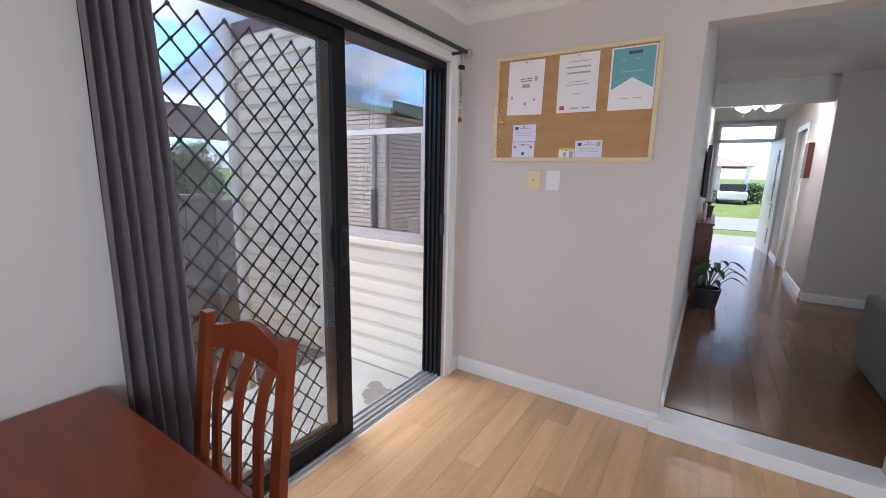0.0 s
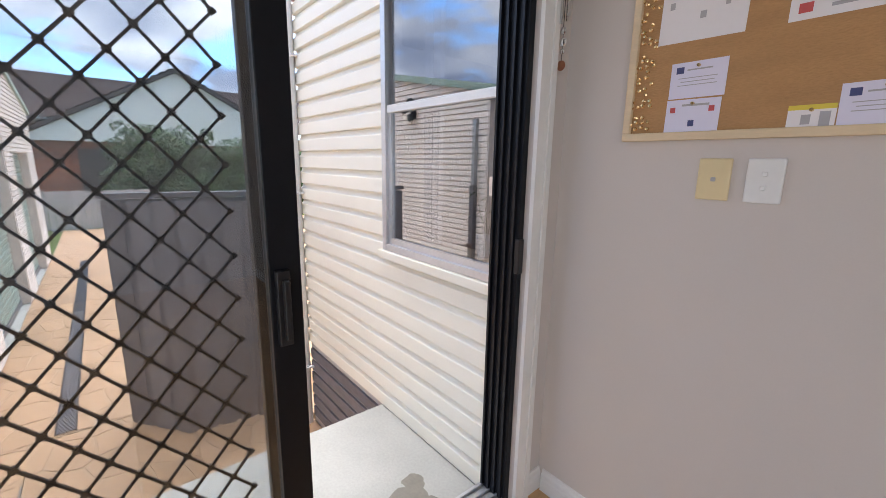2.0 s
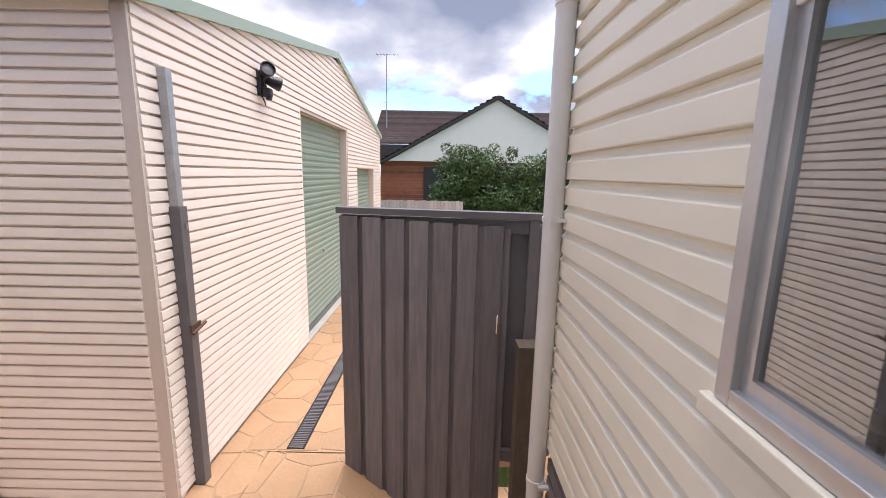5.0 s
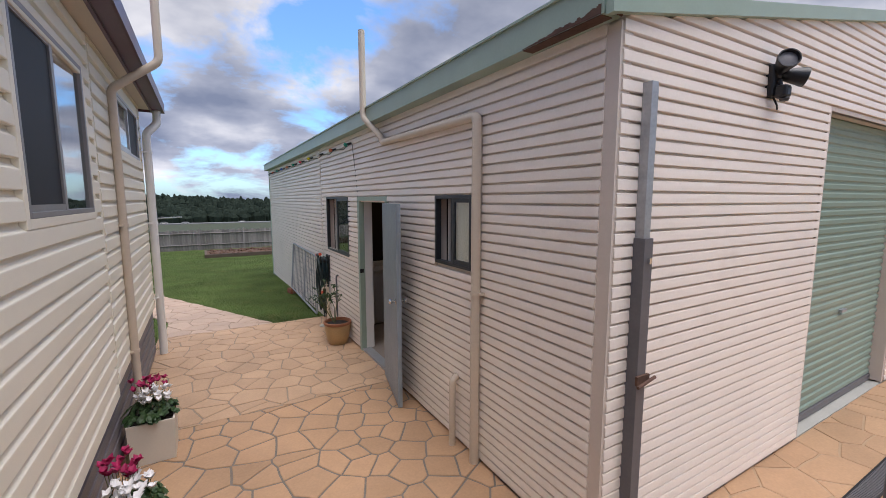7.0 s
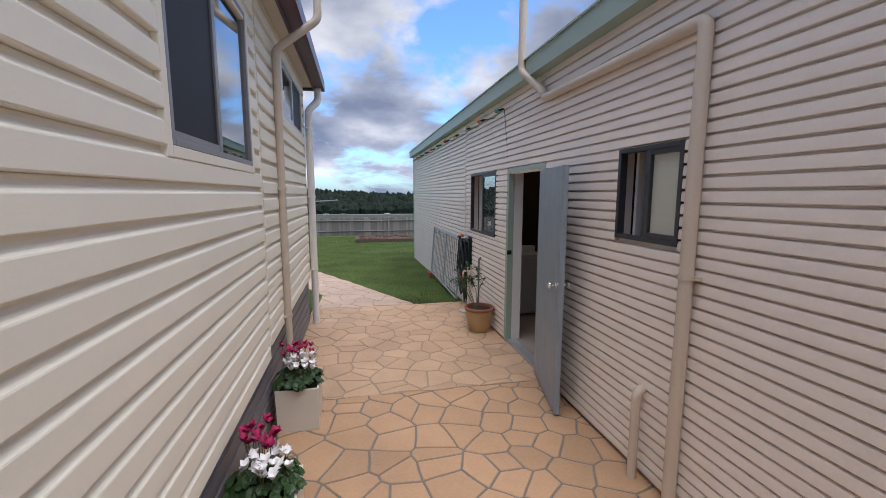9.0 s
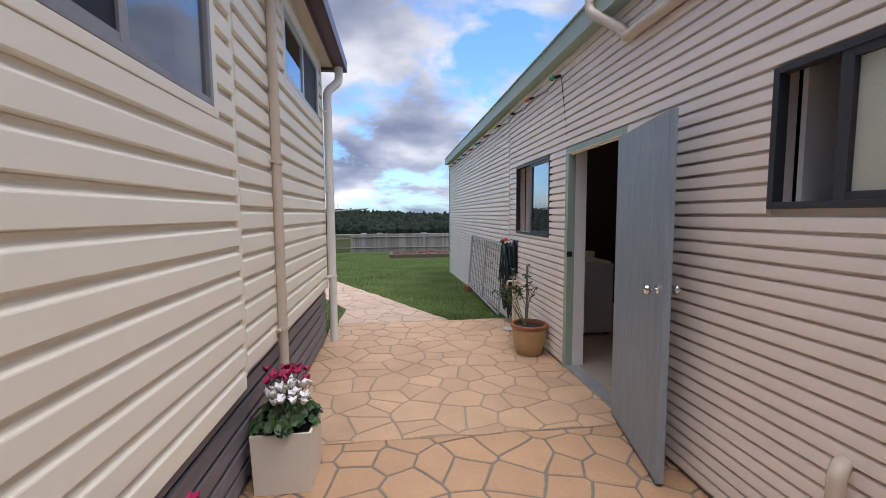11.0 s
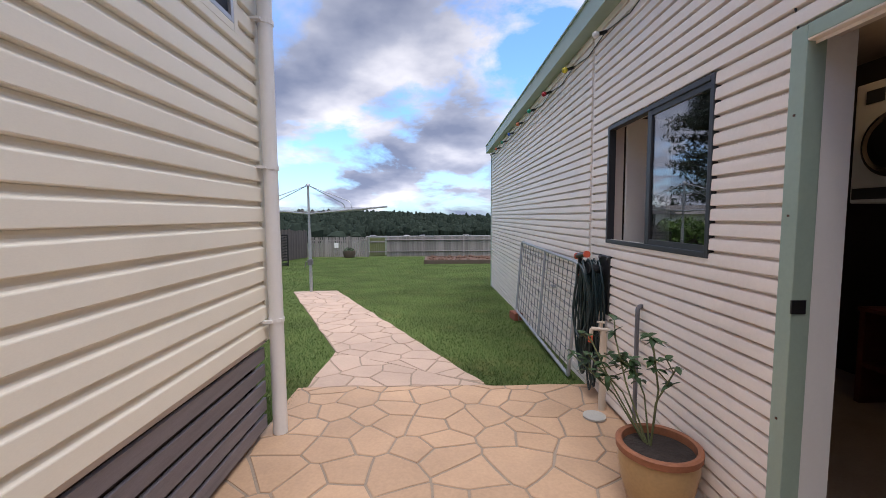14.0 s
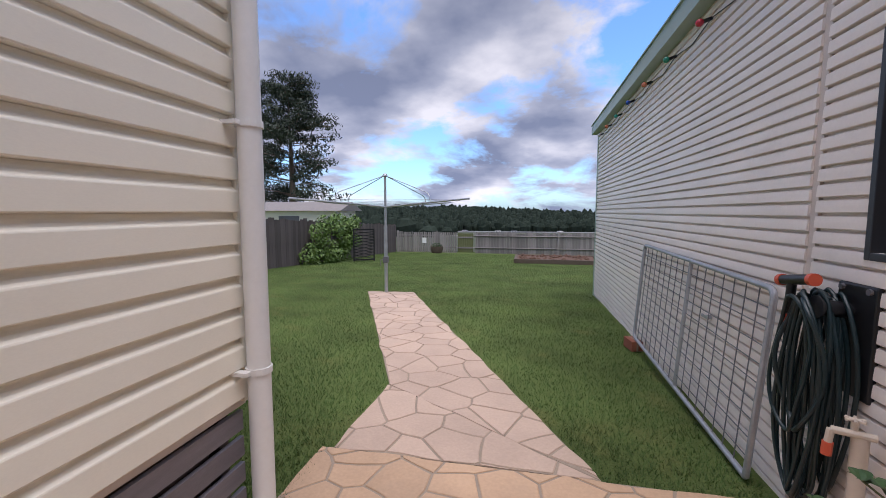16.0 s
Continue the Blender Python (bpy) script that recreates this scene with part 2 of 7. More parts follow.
M_TRIM = mat("white_gloss_trim", (0.80, 0.79, 0.77), 0.3, var=0.03, scale=5, bump=0.02)
M_FLOOR = mat("light_oak_laminate", (0.62, 0.39, 0.20), 0.28, var=0.24, scale=2.4, bump=0.05, fine=30, stretch=(9, 1, 1), per_object=0.35)
M_FLOORD = mat("glossy_brown_timber", (0.16, 0.085, 0.045), 0.16, var=0.22, scale=2.0, bump=0.04, fine=26, stretch=(9, 1, 1), per_object=0.4)
M_CHERRY = mat("red_brown_varnished_timber", (0.20, 0.042, 0.013), 0.28, var=0.25, scale=3, bump=0.05, fine=30, stretch=(1, 9, 9))
M_CURTAIN = mat("grey_woven_curtain", (0.33, 0.285, 0.295), 0.9, var=0.12, scale=8, bump=0.3, fine=350)
M_CORK = mat("cork_sheet", (0.47, 0.27, 0.12), 0.9, var=0.22, scale=9, bump=0.6, fine=160, stretch=(0.5, 1, 1.6))
M_PINE = mat("pale_pine", (0.72, 0.58, 0.38), 0.5, var=0.1, scale=6, bump=0.1, stretch=(1, 1, 8))
M_PAPER = mat("white_paper", (0.86, 0.83, 0.84), 0.7, var=0.02, bump=0.02)
M_LILAC = mat("lilac_paper", (0.76, 0.74, 0.88), 0.7, var=0.02, bump=0.02)
M_TEAL = mat("teal_print", (0.16, 0.40, 0.42), 0.6, var=0.05, bump=0)
M_INK = mat("grey_ink", (0.42, 0.41, 0.43), 0.7, var=0.05, bump=0)
M_INKRED = mat("red_ink", (0.55, 0.10, 0.10), 0.7, var=0.05, bump=0)
M_INKBLUE = mat("blue_ink", (0.07, 0.08, 0.20), 0.7, var=0.05, bump=0)
M_YELLOW = mat("yellow_print", (0.75, 0.62, 0.08), 0.6, var=0.05, bump=0)
M_CREAMP = mat("aged_cream_plastic", (0.74, 0.62, 0.36), 0.35, var=0.04, bump=0.01)
M_WHITEP = mat("white_plastic", (0.80, 0.80, 0.78), 0.3, var=0.03, bump=0.01)
M_BLACKP = mat("black_plastic", (0.012, 0.012, 0.014), 0.4, var=0.2, bump=0.05)
M_HOSE = mat("dark_green_hose", (0.008, 0.022, 0.025), 0.4, var=0.2, scale=20, bump=0.05)
M_ORANGE = mat("orange_plastic", (0.62, 0.10, 0.045), 0.4, var=0.05, bump=0.02)
M_TERRA = mat("glazed_tan_pot", (0.42, 0.28, 0.13), 0.35, var=0.2, scale=5, bump=0.1, dirt=0.3, dirt_color=(0.32, 0.2, 0.1))
M_TERRARIM = mat("worn_terracotta", (0.27, 0.105, 0.05), 0.7, var=0.3, scale=12, bump=0.3)
M_LEAF = mat("dark_green_leaf", (0.035, 0.075, 0.022), 0.5, var=0.5, scale=14, bump=0.1)
M_LEAFB = mat("bright_green_leaf", (0.10, 0.17, 0.03), 0.55, var=0.45, scale=6, bump=0.1)
M_HEDGE = mat("hedge_leaf", (0.048, 0.098, 0.02), 0.5, var=0.55, scale=5, bump=0.1)
# conifer foliage; also colours the box that stands for shade in the hedge
M_PINELEAF_HEDGESHADE = mat("dark_conifer_foliage_and_hedge_shade", (0.018, 0.03, 0.013), 0.7, var=0.5, scale=4, bump=0.1)
M_BARK = mat("grey_brown_bark", (0.10, 0.075, 0.055), 0.9, var=0.3, scale=8, bump=0.6, fine=30, stretch=(4, 4, 1))
M_STEM = mat("green_brown_stem", (0.10, 0.11, 0.04), 0.6, var=0.3, bump=0.1)
M_MAGENTA = mat("magenta_petal", (0.36, 0.008, 0.085), 0.55, var=0.25, scale=20, bump=0.05)
M_WPETAL = mat("white_petal", (0.82, 0.80, 0.80), 0.55, var=0.06, scale=20, bump=0.05)
M_CREAMBOX = mat("cream_planter", (0.68, 0.63, 0.54), 0.5, var=0.05, scale=5, bump=0.04)
M_GUTTER = mat("plum_brown_gutter", (0.085, 0.032, 0.058), 0.35, var=0.15, scale=4, bump=0.03)
M_SOFFIT = mat("cream_soffit", (0.62, 0.57, 0.49), 0.6, var=0.05, bump=0.03)


def brick_mat():
    m = mat("red_brick", (0.30, 0.10, 0.055), 0.85, var=0.25, scale=3, bump=0.3)
    n, l = m.node_tree.nodes, m.node_tree.links
    p = n["Principled BSDF"]
    base = p.inputs["Base Color"].links[0].from_socket
    tc, mp, br = n.new("ShaderNodeTexCoord"), n.new("ShaderNodeMapping"), n.new("ShaderNodeTexBrick")
    mp.inputs["Rotation"].default_value = (radians(90), 0, radians(90))
    l.new(tc.outputs["Object"], mp.inputs[0]); l.new(mp.outputs[0], br.inputs["Vector"])
    br.inputs["Scale"].default_value, br.inputs["Mortar Size"].default_value = 1.0, 0.010
    br.inputs["Brick Width"].default_value, br.inputs["Row Height"].default_value = 0.24, 0.086
    br.inputs["Color1"].default_value, br.inputs["Color2"].default_value, br.inputs["Mortar"].default_value = (0.7, 0.7, 0.7, 1), (1.25, 1.2, 1.15, 1), (0.85, 1.9, 2.6, 1)
    mu = n.new("ShaderNodeMix"); mu.data_type, mu.blend_type = 'RGBA', 'MULTIPLY'; mu.inputs["Factor"].default_value = 1.0
    l.new(base, mu.inputs[6]); l.new(br.outputs["Color"], mu.inputs[7]); l.new(mu.outputs[2], p.inputs["Base Color"])
    return m


M_BRICK = brick_mat()
M_TILE = mat("dark_brown_roof_tile", (0.155, 0.115, 0.105), 0.8, var=0.3, scale=3, bump=0.3, per_object=0.4)
M_RENDER = mat("white_rendered_wall", (0.86, 0.82, 0.775), 0.7, var=0.04, scale=2, bump=0.05)
# paint of the neighbour's trim, and the painted shade under the house
M_DARKPAINT_SHADE = mat("dark_brown_paint_and_underfloor_shade", (0.035, 0.028, 0.028), 0.5, var=0.2, bump=0.05)
# near-black colour carries the dimness of the laundry walls
M_DIMWALL = mat("dimmed_laundry_wall", (0.035, 0.03, 0.034), 0.75, var=0.1, scale=2, bump=0.05)
M_APPL = mat("white_enamel", (0.72, 0.71, 0.68), 0.3, var=0.03, bump=0.01)
M_MAHOG = mat("dark_red_timber", (0.12, 0.032, 0.022), 0.4, var=0.25, scale=4, bump=0.08, stretch=(1, 8, 8))
M_ROAD = mat("asphalt", (0.13, 0.13, 0.135), 0.85, var=0.15, scale=4, bump=0.3)
M_WOODS = mat("far_woods", (0.026, 0.036, 0.027), 0.9, var=0.55, scale=0.06, bump=0.5, fine=1.5, spec=0.05)
M_COUCH = mat("grey_fabric", (0.20, 0.20, 0.205), 0.9, var=0.12, scale=10, bump=0.3, fine=200)
M_RUST = mat("rusty_steel", (0.10, 0.052, 0.036), 0.8, var=0.4, scale=20, bump=0.3)
M_FLYSCREEN = mat("dark_flyscreen", (0.012, 0.014, 0.020), 0.6, var=0.1, scale=3, bump=0.1, fine=400)
M_FIELD = mat("rough_field_grass", (0.05, 0.06, 0.03), 0.95, var=0.4, scale=0.3, bump=0.3, fine=5)
G_CLEAR = glass_mat("clear_glass", (0.93, 0.96, 0.96), 1.0)
G_DOOR = glass_mat("grey_tinted_glass", (0.82, 0.85, 0.87), 2.2)
G_WINDOW = glass_mat("window_glass", (0.62, 0.66, 0.70), 6.0)
G_SCREEN = glass_mat("dark_flyscreen_glass", (0.16, 0.18, 0.22), 0.8)

# ---- builders ----


def box(bm, x0, x1, y0, y1, z0, z1, bev=0.0):
    r = bmesh.ops.create_cube(bm, size=1.0)
    for v in r["verts"]:
        v.co = Vector((x0 + (v.co.x + 0.5) * (x1 - x0), y0 + (v.co.y + 0.5) * (y1 - y0), z0 + (v.co.z + 0.5) * (z1 - z0)))
    if bev:
        edges = {e for v in r["verts"] for e in v.link_edges}
        bmesh.ops.bevel(bm, geom=list(edges), offset=bev, segments=2, affect='EDGES', profile=0.5)


def boxes(*specs, bev=0.0):
    bm = bmesh.new()
    for s in specs:
        box(bm, *s, bev=bev)
    return bm


def rod(bm, a, b, r, seg=10, r2=None):
    """A round bar from a to b."""
    a, b = Vector(a), Vector(b)
    d = b - a
    m = Matrix.Translation((a + b) / 2) @ d.to_track_quat('Z', 'Y').to_matrix().to_4x4()
    bmesh.ops.create_cone(bm, cap_ends=True, segments=seg, radius1=r, radius2=r if r2 is None else r2, depth=d.length, matrix=m)


def tube(bm, pts, r, seg=10):
    """A bent pipe along pts, with round joints."""
    pts = [Vector(p) for p in pts]
    rings = []
    for i, p in enumerate(pts):
        d = (pts[min(i + 1, len(pts) - 1)] - pts[max(i - 1, 0)]).normalized()
        q = d.to_track_quat('Z', 'Y')
        rings.append([bm.verts.new(p + q @ Vector((math.cos(k * math.tau / seg) * r, math.sin(k * math.tau / seg) * r, 0))) for k in range(seg)])
    for r0, r1 in zip(rings, rings[1:]):
        # match the ring's start so that the tube does not twist
        off = min(range(seg), key=lambda o: sum((r0[k].co - r1[(k + o) % seg].co).length for k in range(seg)))
        for k in range(seg):
            bm.faces.new((r0[k], r0[(k + 1) % seg], r1[(k + 1 + off) % seg], r1[(k + off) % seg]))
        r1[:] = r1[off:] + r1[:off]
    bm.faces.new(rings[0][::-1]); bm.faces.new(rings[-1])


def bend(a, b, c, r, n=5):
    """Points of a rounded corner at b between a and c."""
    a, b, c = Vector(a), Vector(b), Vector(c)
    p, q = b + (a - b).normalized() * r, b + (c - b).normalized() * r
    return [p * (1 - t) ** 2 + b * 2 * t * (1 - t) + q * t ** 2 for t in [i / n for i in range(n + 1)]]


def path_round(pts, r):
    out = [Vector(pts[0])]
    for a, b, c in zip(pts, pts[1:], pts[2:]):
        out += bend(a, b, c, r)
    return out + [Vector(pts[-1])]


def lathe(bm, profile, seg=24, at=(0, 0, 0)):
    rings = []
    for r, z in profile:
        rings.append([bm.verts.new((at[0] + r * math.cos(k * math.tau / seg), at[1] + r * math.sin(k * math.tau / seg), at[2] + z)) for k in range(seg)])
    for r0, r1 in zip(rings, rings[1:]):
        for k in range(seg):
            bm.faces.new((r0[k], r0[(k + 1) % seg], r1[(k + 1) % seg], r1[k]))
    if profile[0][0] > 1e-4:
        bm.faces.new(rings[0][::-1])
    if profile[-1][0] > 1e-4:
        bm.faces.new(rings[-1])


def solid(name, bm, material, smooth=False):
    bmesh.ops.recalc_face_normals(bm, faces=bm.faces)
    me = bpy.data.meshes.new(name)
    bm.to_mesh(me)
    bm.free()
    me.materials.append(material)
    if smooth:
        me.polygons.foreach_set("use_smooth", [True] * len(me.polygons))
        me.set_sharp_from_angle(angle=radians(35))
    return new(name, me)


def part(name, bm, material, parent, label="", smooth=False):
    ob = solid(name, bm, material, smooth)
    ob.parent = parent
    if label:
        ob["label"] = label
    return ob


def thing(name, label, category, at=(0, 0, 0), rz=0, group=""):
    ob = new(name)
    ob.empty_display_size = 0.1
    ob.matrix_basis = pose(*at, 0, 0, rz)
    return tagged(ob, label, category, group)


def structure(name, bm, material, label, category="wall", smooth=False):
    return tagged(solid(name, bm, material, smooth), label, category, kind="structure")


def wall_pieces(bm, axis, c0, c1, u0, u1, z0, z1, holes=()):
    """A wall of thickness c0..c1 along u, with holes (u0, u1, z0, z1) left open."""
    us = sorted({u0, u1, *[h[0] for h in holes], *[h[1] for h in holes]})
    for a, b in zip(us, us[1:]):
        spans = [(z0, z1)]
        for h in holes:
            if h[0] <= a + 1e-6 and h[1] >= b - 1e-6:
                nxt = []
                for s, e in spans:
                    if h[2] > s:
                        nxt.append((s, min(e, h[2])))
                    if h[3] < e:
                        nxt.append((max(s, h[3]), e))
                spans = nxt
        for s, e in spans:
            if e - s > 1e-4:
                if axis == 'y':
                    box(bm, c0, c1, a, b, s, e)
                else:
                    box(bm, a, b, c0, c1, s, e)


HOUSE_PROFILE = [(0.003, 1.0), (0.004, 0.91), (0.008, 0.83), (0.017, 0.755), (0.027, 0.70), (0.029, 0.66), (0.031, 0.06), (0.028, 0.025), (0.001, 0.015), (0.0, 0.0)]
SHED_PROFILE = [(0.0, 1.0), (0.018, 0.975), (0.025, 0.92), (0.027, 0.6), (0.028, 0.21), (0.026, 0.17), (0.001, 0.155), (0.0, 0.0)]


def siding(parent, axis, c, out, u0, u1, z0, z1, pitch, profile, material, holes=(), top=None):
    """Separate horizontal boards on a wall face at c; out is the sign of the way they face."""
    z = z0
    while z < z1 - 0.01:
        h = min(pitch, z1 - z)
        zm = z + h * 0.5
        spans = [(u0, u1)]
        if top:
            spans = top(z - 0.01)
        for hu0, hu1, hz0, hz1 in holes:
            if hz0 < zm < hz1:
                nxt = []
                for s, e in spans:
                    if hu0 > s:
                        nxt.append((s, min(e, hu0)))
                    if hu1 < e:
                        nxt.append((max(s, hu1), e))
                spans = [q for q in nxt if q[1] > q[0] + 0.005]
        for s, e in spans:
            verts, n = [], len(profile)
            for u in (s, e):
                for o, k in profile:
                    w = c + out * o
                    verts.append((w, u, z + k * h) if axis == 'y' else (u, w, z + k * h))
            faces = [(i, i + 1, n + i + 1, n + i) for i in range(n - 1)] + [tuple(range(n)), tuple(range(2 * n - 1, n - 1, -1))]
            me = bpy.data.meshes.new("board")
            me.from_pydata(verts, [], faces)
            bm = bmesh.new(); bm.from_mesh(me); bmesh.ops.recalc_face_normals(bm, faces=bm.faces); bm.to_mesh(me); bm.free()
            me.materials.append(material)
            ob = new("board", me)
            ob.parent = parent
        z += pitch


# ---- ground ----
GROUND = -0.66
FLOOR = 0.03


def gz(x, y):
    """Height of the ground: level by the house, falling away down the garden."""
    if -3.61 < x < -1.7 and y > 1.4:
        return GROUND - 0.25 * min(1.0, (y - 1.4) / 0.4)
    if y > -5.3:
        return GROUND
    if y > -10.5:
        return GROUND - (-5.3 - y) * 0.0308
    if y > -27:
        return -0.82 - (-10.5 - y) * 0.05
    if y > -330:
        return -1.645 - (-27 - y) * 0.046
    return -15.58


def build_ground():
    xs = [-900, -300, -120, -60, -30, -18, -12, -8, -5, -3, -1, 1, 3, 5, 7, 9, 12, 18, 30, 60, 120, 300, 900]
    ys = [-900, -330, -240, -160, -90, -60, -45, -36, -27, -23, -19, -16, -13, -10.5, -9, -7, -5.3, -2, 0, 3, 8, 14, 30, 80, 300, 900]
    bm = bmesh.new()
    g = [[bm.verts.new((x, y, gz(x, y) - (0.25 if -9 < x < 0 and y > -3 else 0.02) if y < 9.5 else -0.35)) for x in xs] for y in ys]
    for j in range(len(ys) - 1):
        for i in range(len(xs) - 1):
            bm.faces.new((g[j][i], g[j][i + 1], g[j + 1][i + 1], g[j + 1][i]))
    return structure("ground", bm, M_LAWN, "mown green lawn with yellowish patches", "lawn")


build_ground()

# ---- the shed ----
SX, SY, SW, SS, SR = -3.12, 0.44, -11.2, -11.6, -7.2
EAVE, RIDGE = 2.20, 2.98
S_DOOR = (-3.40, -2.47, GROUND, 1.36)
S_WIN1 = (-1.34, -0.775, 0.82, 1.40)
S_WIN2 = (-5.01, -3.845, 0.555, 1.40)
R_DOOR1 = (-7.78, -5.57, GROUND - 0.1, 2.05)
R_DOOR2 = (-10.25, -8.50, GROUND - 0.1, 1.50)


def gable_span(z):
    k = 0 if z < EAVE else (z - EAVE) / (RIDGE - EAVE)
    return [(SW + (SR - SW) * k, SX + (SR - SX) * k)] if k < 0.99 else []


def build_shed_walls():
    bm = bmesh.new()
    wall_pieces(bm, 'y', SX - 0.09, SX, SS, SY, -1.1, EAVE + 0.1, [S_DOOR, S_WIN1, S_WIN2])
    w = structure("wall_shed_east", bm, M_SHEDTRIM, "beige ribbed steel shed wall with door and windows")
    siding(w, 'y', SX, 1, SS + 0.05, -5.36, -0.86, EAVE + 0.08, 0.068, SHED_PROFILE, M_SHED, [S_DOOR, S_WIN1, S_WIN2])
    siding(w, 'y', SX, 1, -5.31, SY - 0.06, -0.64, EAVE + 0.08, 0.068, SHED_PROFILE, M_SHED, [S_DOOR, S_WIN1, S_WIN2])
    part("joint_cover", boxes((SX, SX + 0.016, -5.36, -5.31, -0.64, EAVE)), M_SHEDTRIM, w)
    part("slab_edge", boxes((SX, SX + 0.03, SS - 0.02, -5.3, -1.25, -0.86)), M_CONC, w, "grey concrete slab edge")
    bm = bmesh.new()
    wall_pieces(bm, 'x', SY - 0.09, SY, SW, SX - 0.09, -0.8, EAVE, [R_DOOR1, R_DOOR2])
    vs = [bm.verts.new((x, y, z)) for y in (SY - 0.09, SY) for x, z in ((SW, EAVE), (SX, EAVE), (SR, RIDGE))]
    bm.faces.new(vs[:3]); bm.faces.new(vs[3:])
    for a, b in ((0, 1), (1, 2), (2, 0)):
        bm.faces.new((vs[a], vs[b], vs[b + 3], vs[a + 3]))
    w = structure("wall_shed_north", bm, M_SHEDTRIM, "beige ribbed steel gable wall of the shed")
    siding(w, 'x', SY, 1, SW, SX - 0.06, -0.64, RIDGE - 0.02, 0.068, SHED_PROFILE, M_SHED, [R_DOOR1, R_DOOR2], top=gable_span)
    part("joint_cover", boxes((SR - 0.02, SR + 0.02, SY, SY + 0.014, 2.1, RIDGE)), M_SHEDTRIM, w)
    bm = bmesh.new()
    box(bm, SX - 0.07, SX + 0.018, SY - 0.07, SY + 0.018, -0.66, EAVE)
    part("corner_flashing", bm, M_SHEDTRIM, w, "beige folded corner flashing")
    bm = bmesh.new()
    box(bm, SW, SW + 0.1, SS, SY - 0.09, -1.1, EAVE); box(bm, SW, SX - 0.09, SS, SS + 0.1, -1.1, EAVE)
    structure("wall_shed_back", bm, M_SHEDTRIM, "beige steel back walls of the shed")
    bm = bmesh.new()
    box(bm, SX - 0.02, SX + 0.035, SS - 0.03, SS + 0.05, -1.15, EAVE)
    structure("trim", bm, M_GREEN, "pale green corner trim of the shed", "trim")
    structure("floor_shed", boxes((SW + 0.1, SX - 0.09, SS + 0.1, SY - 0.09, -1.0, GROUND + 0.02)), M_CONC, "grey concrete shed floor", "floor")


def build_shed_roof():
    roof = thing("shed_roof", "pale green corrugated steel shed roof with gutter", "roof")
    bm = bmesh.new()
    t = 0.03
    for xa, za, xb, zb in ((SX + 0.06, EAVE + 0.085, SR, RIDGE + 0.105), (SR, RIDGE + 0.105, SW - 0.06, EAVE + 0.085)):
        vs = [bm.verts.new(p) for p in ((xa, SY + 0.05, za), (xb, SY + 0.05, zb), (xb, SS - 0.1, zb), (xa, SS - 0.1, za), (xa, SY + 0.05, za - t), (xb, SY + 0.05, zb - t), (xb, SS - 0.1, zb - t), (xa, SS - 0.1, za - t))]
        for f in ((0, 1, 2, 3), (4, 5, 6, 7), (0, 1, 5, 4), (1, 2, 6, 5), (2, 3, 7, 6), (3, 0, 4, 7)):
            bm.faces.new([vs[i] for i in f])
    part("roof_sheet", bm, M_GREEN, roof)
    for xa, za, xb, zb in ((SX + 0.13, EAVE, SR, RIDGE + 0.02), (SR, RIDGE + 0.02, SW - 0.1, EAVE)):
        bm = bmesh.new()
        vs = [bm.verts.new((x, y, z)) for y in (SY + 0.018, SY + 0.06) for x, z in ((xa, za), (xb, zb), (xb, zb + 0.085), (xa, za + 0.085))]
        for f in ((0, 1, 2, 3), (4, 5, 6, 7), (0, 1, 5, 4), (1, 2, 6, 5), (2, 3, 7, 6), (3, 0, 4, 7)):
            bm.faces.new([vs[i] for i in f])
        part("barge_board", bm, M_GREEN, roof)
    bm = bmesh.new()
    box(bm, SX + 0.02, SX + 0.135, SS - 0.12, SY + 0.01, EAVE + 0.01, EAVE + 0.03)
    box(bm, SX + 0.12, SX + 0.135, SS - 0.12, SY + 0.01, EAVE + 0.03, EAVE + 0.17)
    box(bm, SX + 0.115, SX + 0.15, SS - 0.12, SY + 0.01, EAVE + 0.17, EAVE + 0.185)
    part("gutter", bm, M_GREEN, roof, "pale green steel gutter")
    bm = bmesh.new()
    for i in range(60):
        y = SY - 0.004 - 0.009 * i
        k = 0.05 * (1 - i / 61) * (0.55 + 0.9 * abs(noise.noise(Vector((y * 9.0, 0.3, 0.0)))) + 0.35 * noise.noise(Vector((y * 41.0, 1.7, 0.0))))
        box(bm, SX + 0.1355, SX + 0.1372, y - 0.009, y, EAVE + 0.011, EAVE + 0.013 + max(0.002, k))
        box(bm, SX + 0.06, SX + 0.134, y - 0.009, y, EAVE + 0.005, EAVE + 0.0095)
    for q in range(7):
        rod(bm, (SX + 0.03 + 0.014 * q, SY + 0.012, EAVE + 0.03 + 0.012 * (q % 3)), (SX + 0.035 + 0.014 * q, SY + 0.03, EAVE + 0.012), 0.006, 5)
    part("rust_patch", bm, M_RUST, roof, "rusty brown gutter end")


build_shed_walls()
build_shed_roof()

# ---- the house ----
HX, HS, HE, HN = -0.70, -4.62, 3.75, 10.15
WY, WX = 2.61, -3.01
H_WIN1 = (-1.71, -0.53, 1.285, 2.20)
H_WIN2 = (-4.32, -3.00, 1.82, 2.34)
SLIDE = (0.70, 2.50, FLOOR, 2.09)
W_WIN = (-1.71, -0.78, 0.92, 2.40)
H_CEIL = 2.43
OPEN_N = (0.74, 1.66, FLOOR, 2.15)


NORTH = 0.10   # the room and the wing stand this much further north


def nudge(before):
    for ob in list(bpy.context.scene.collection.objects):
        if ob.name not in before and ob.parent is None:
            ob.location.y += NORTH


def standing():
    return set(ob.name for ob in bpy.context.scene.collection.objects)


def shifted(build):
    before = standing()
    build()
    nudge(before)


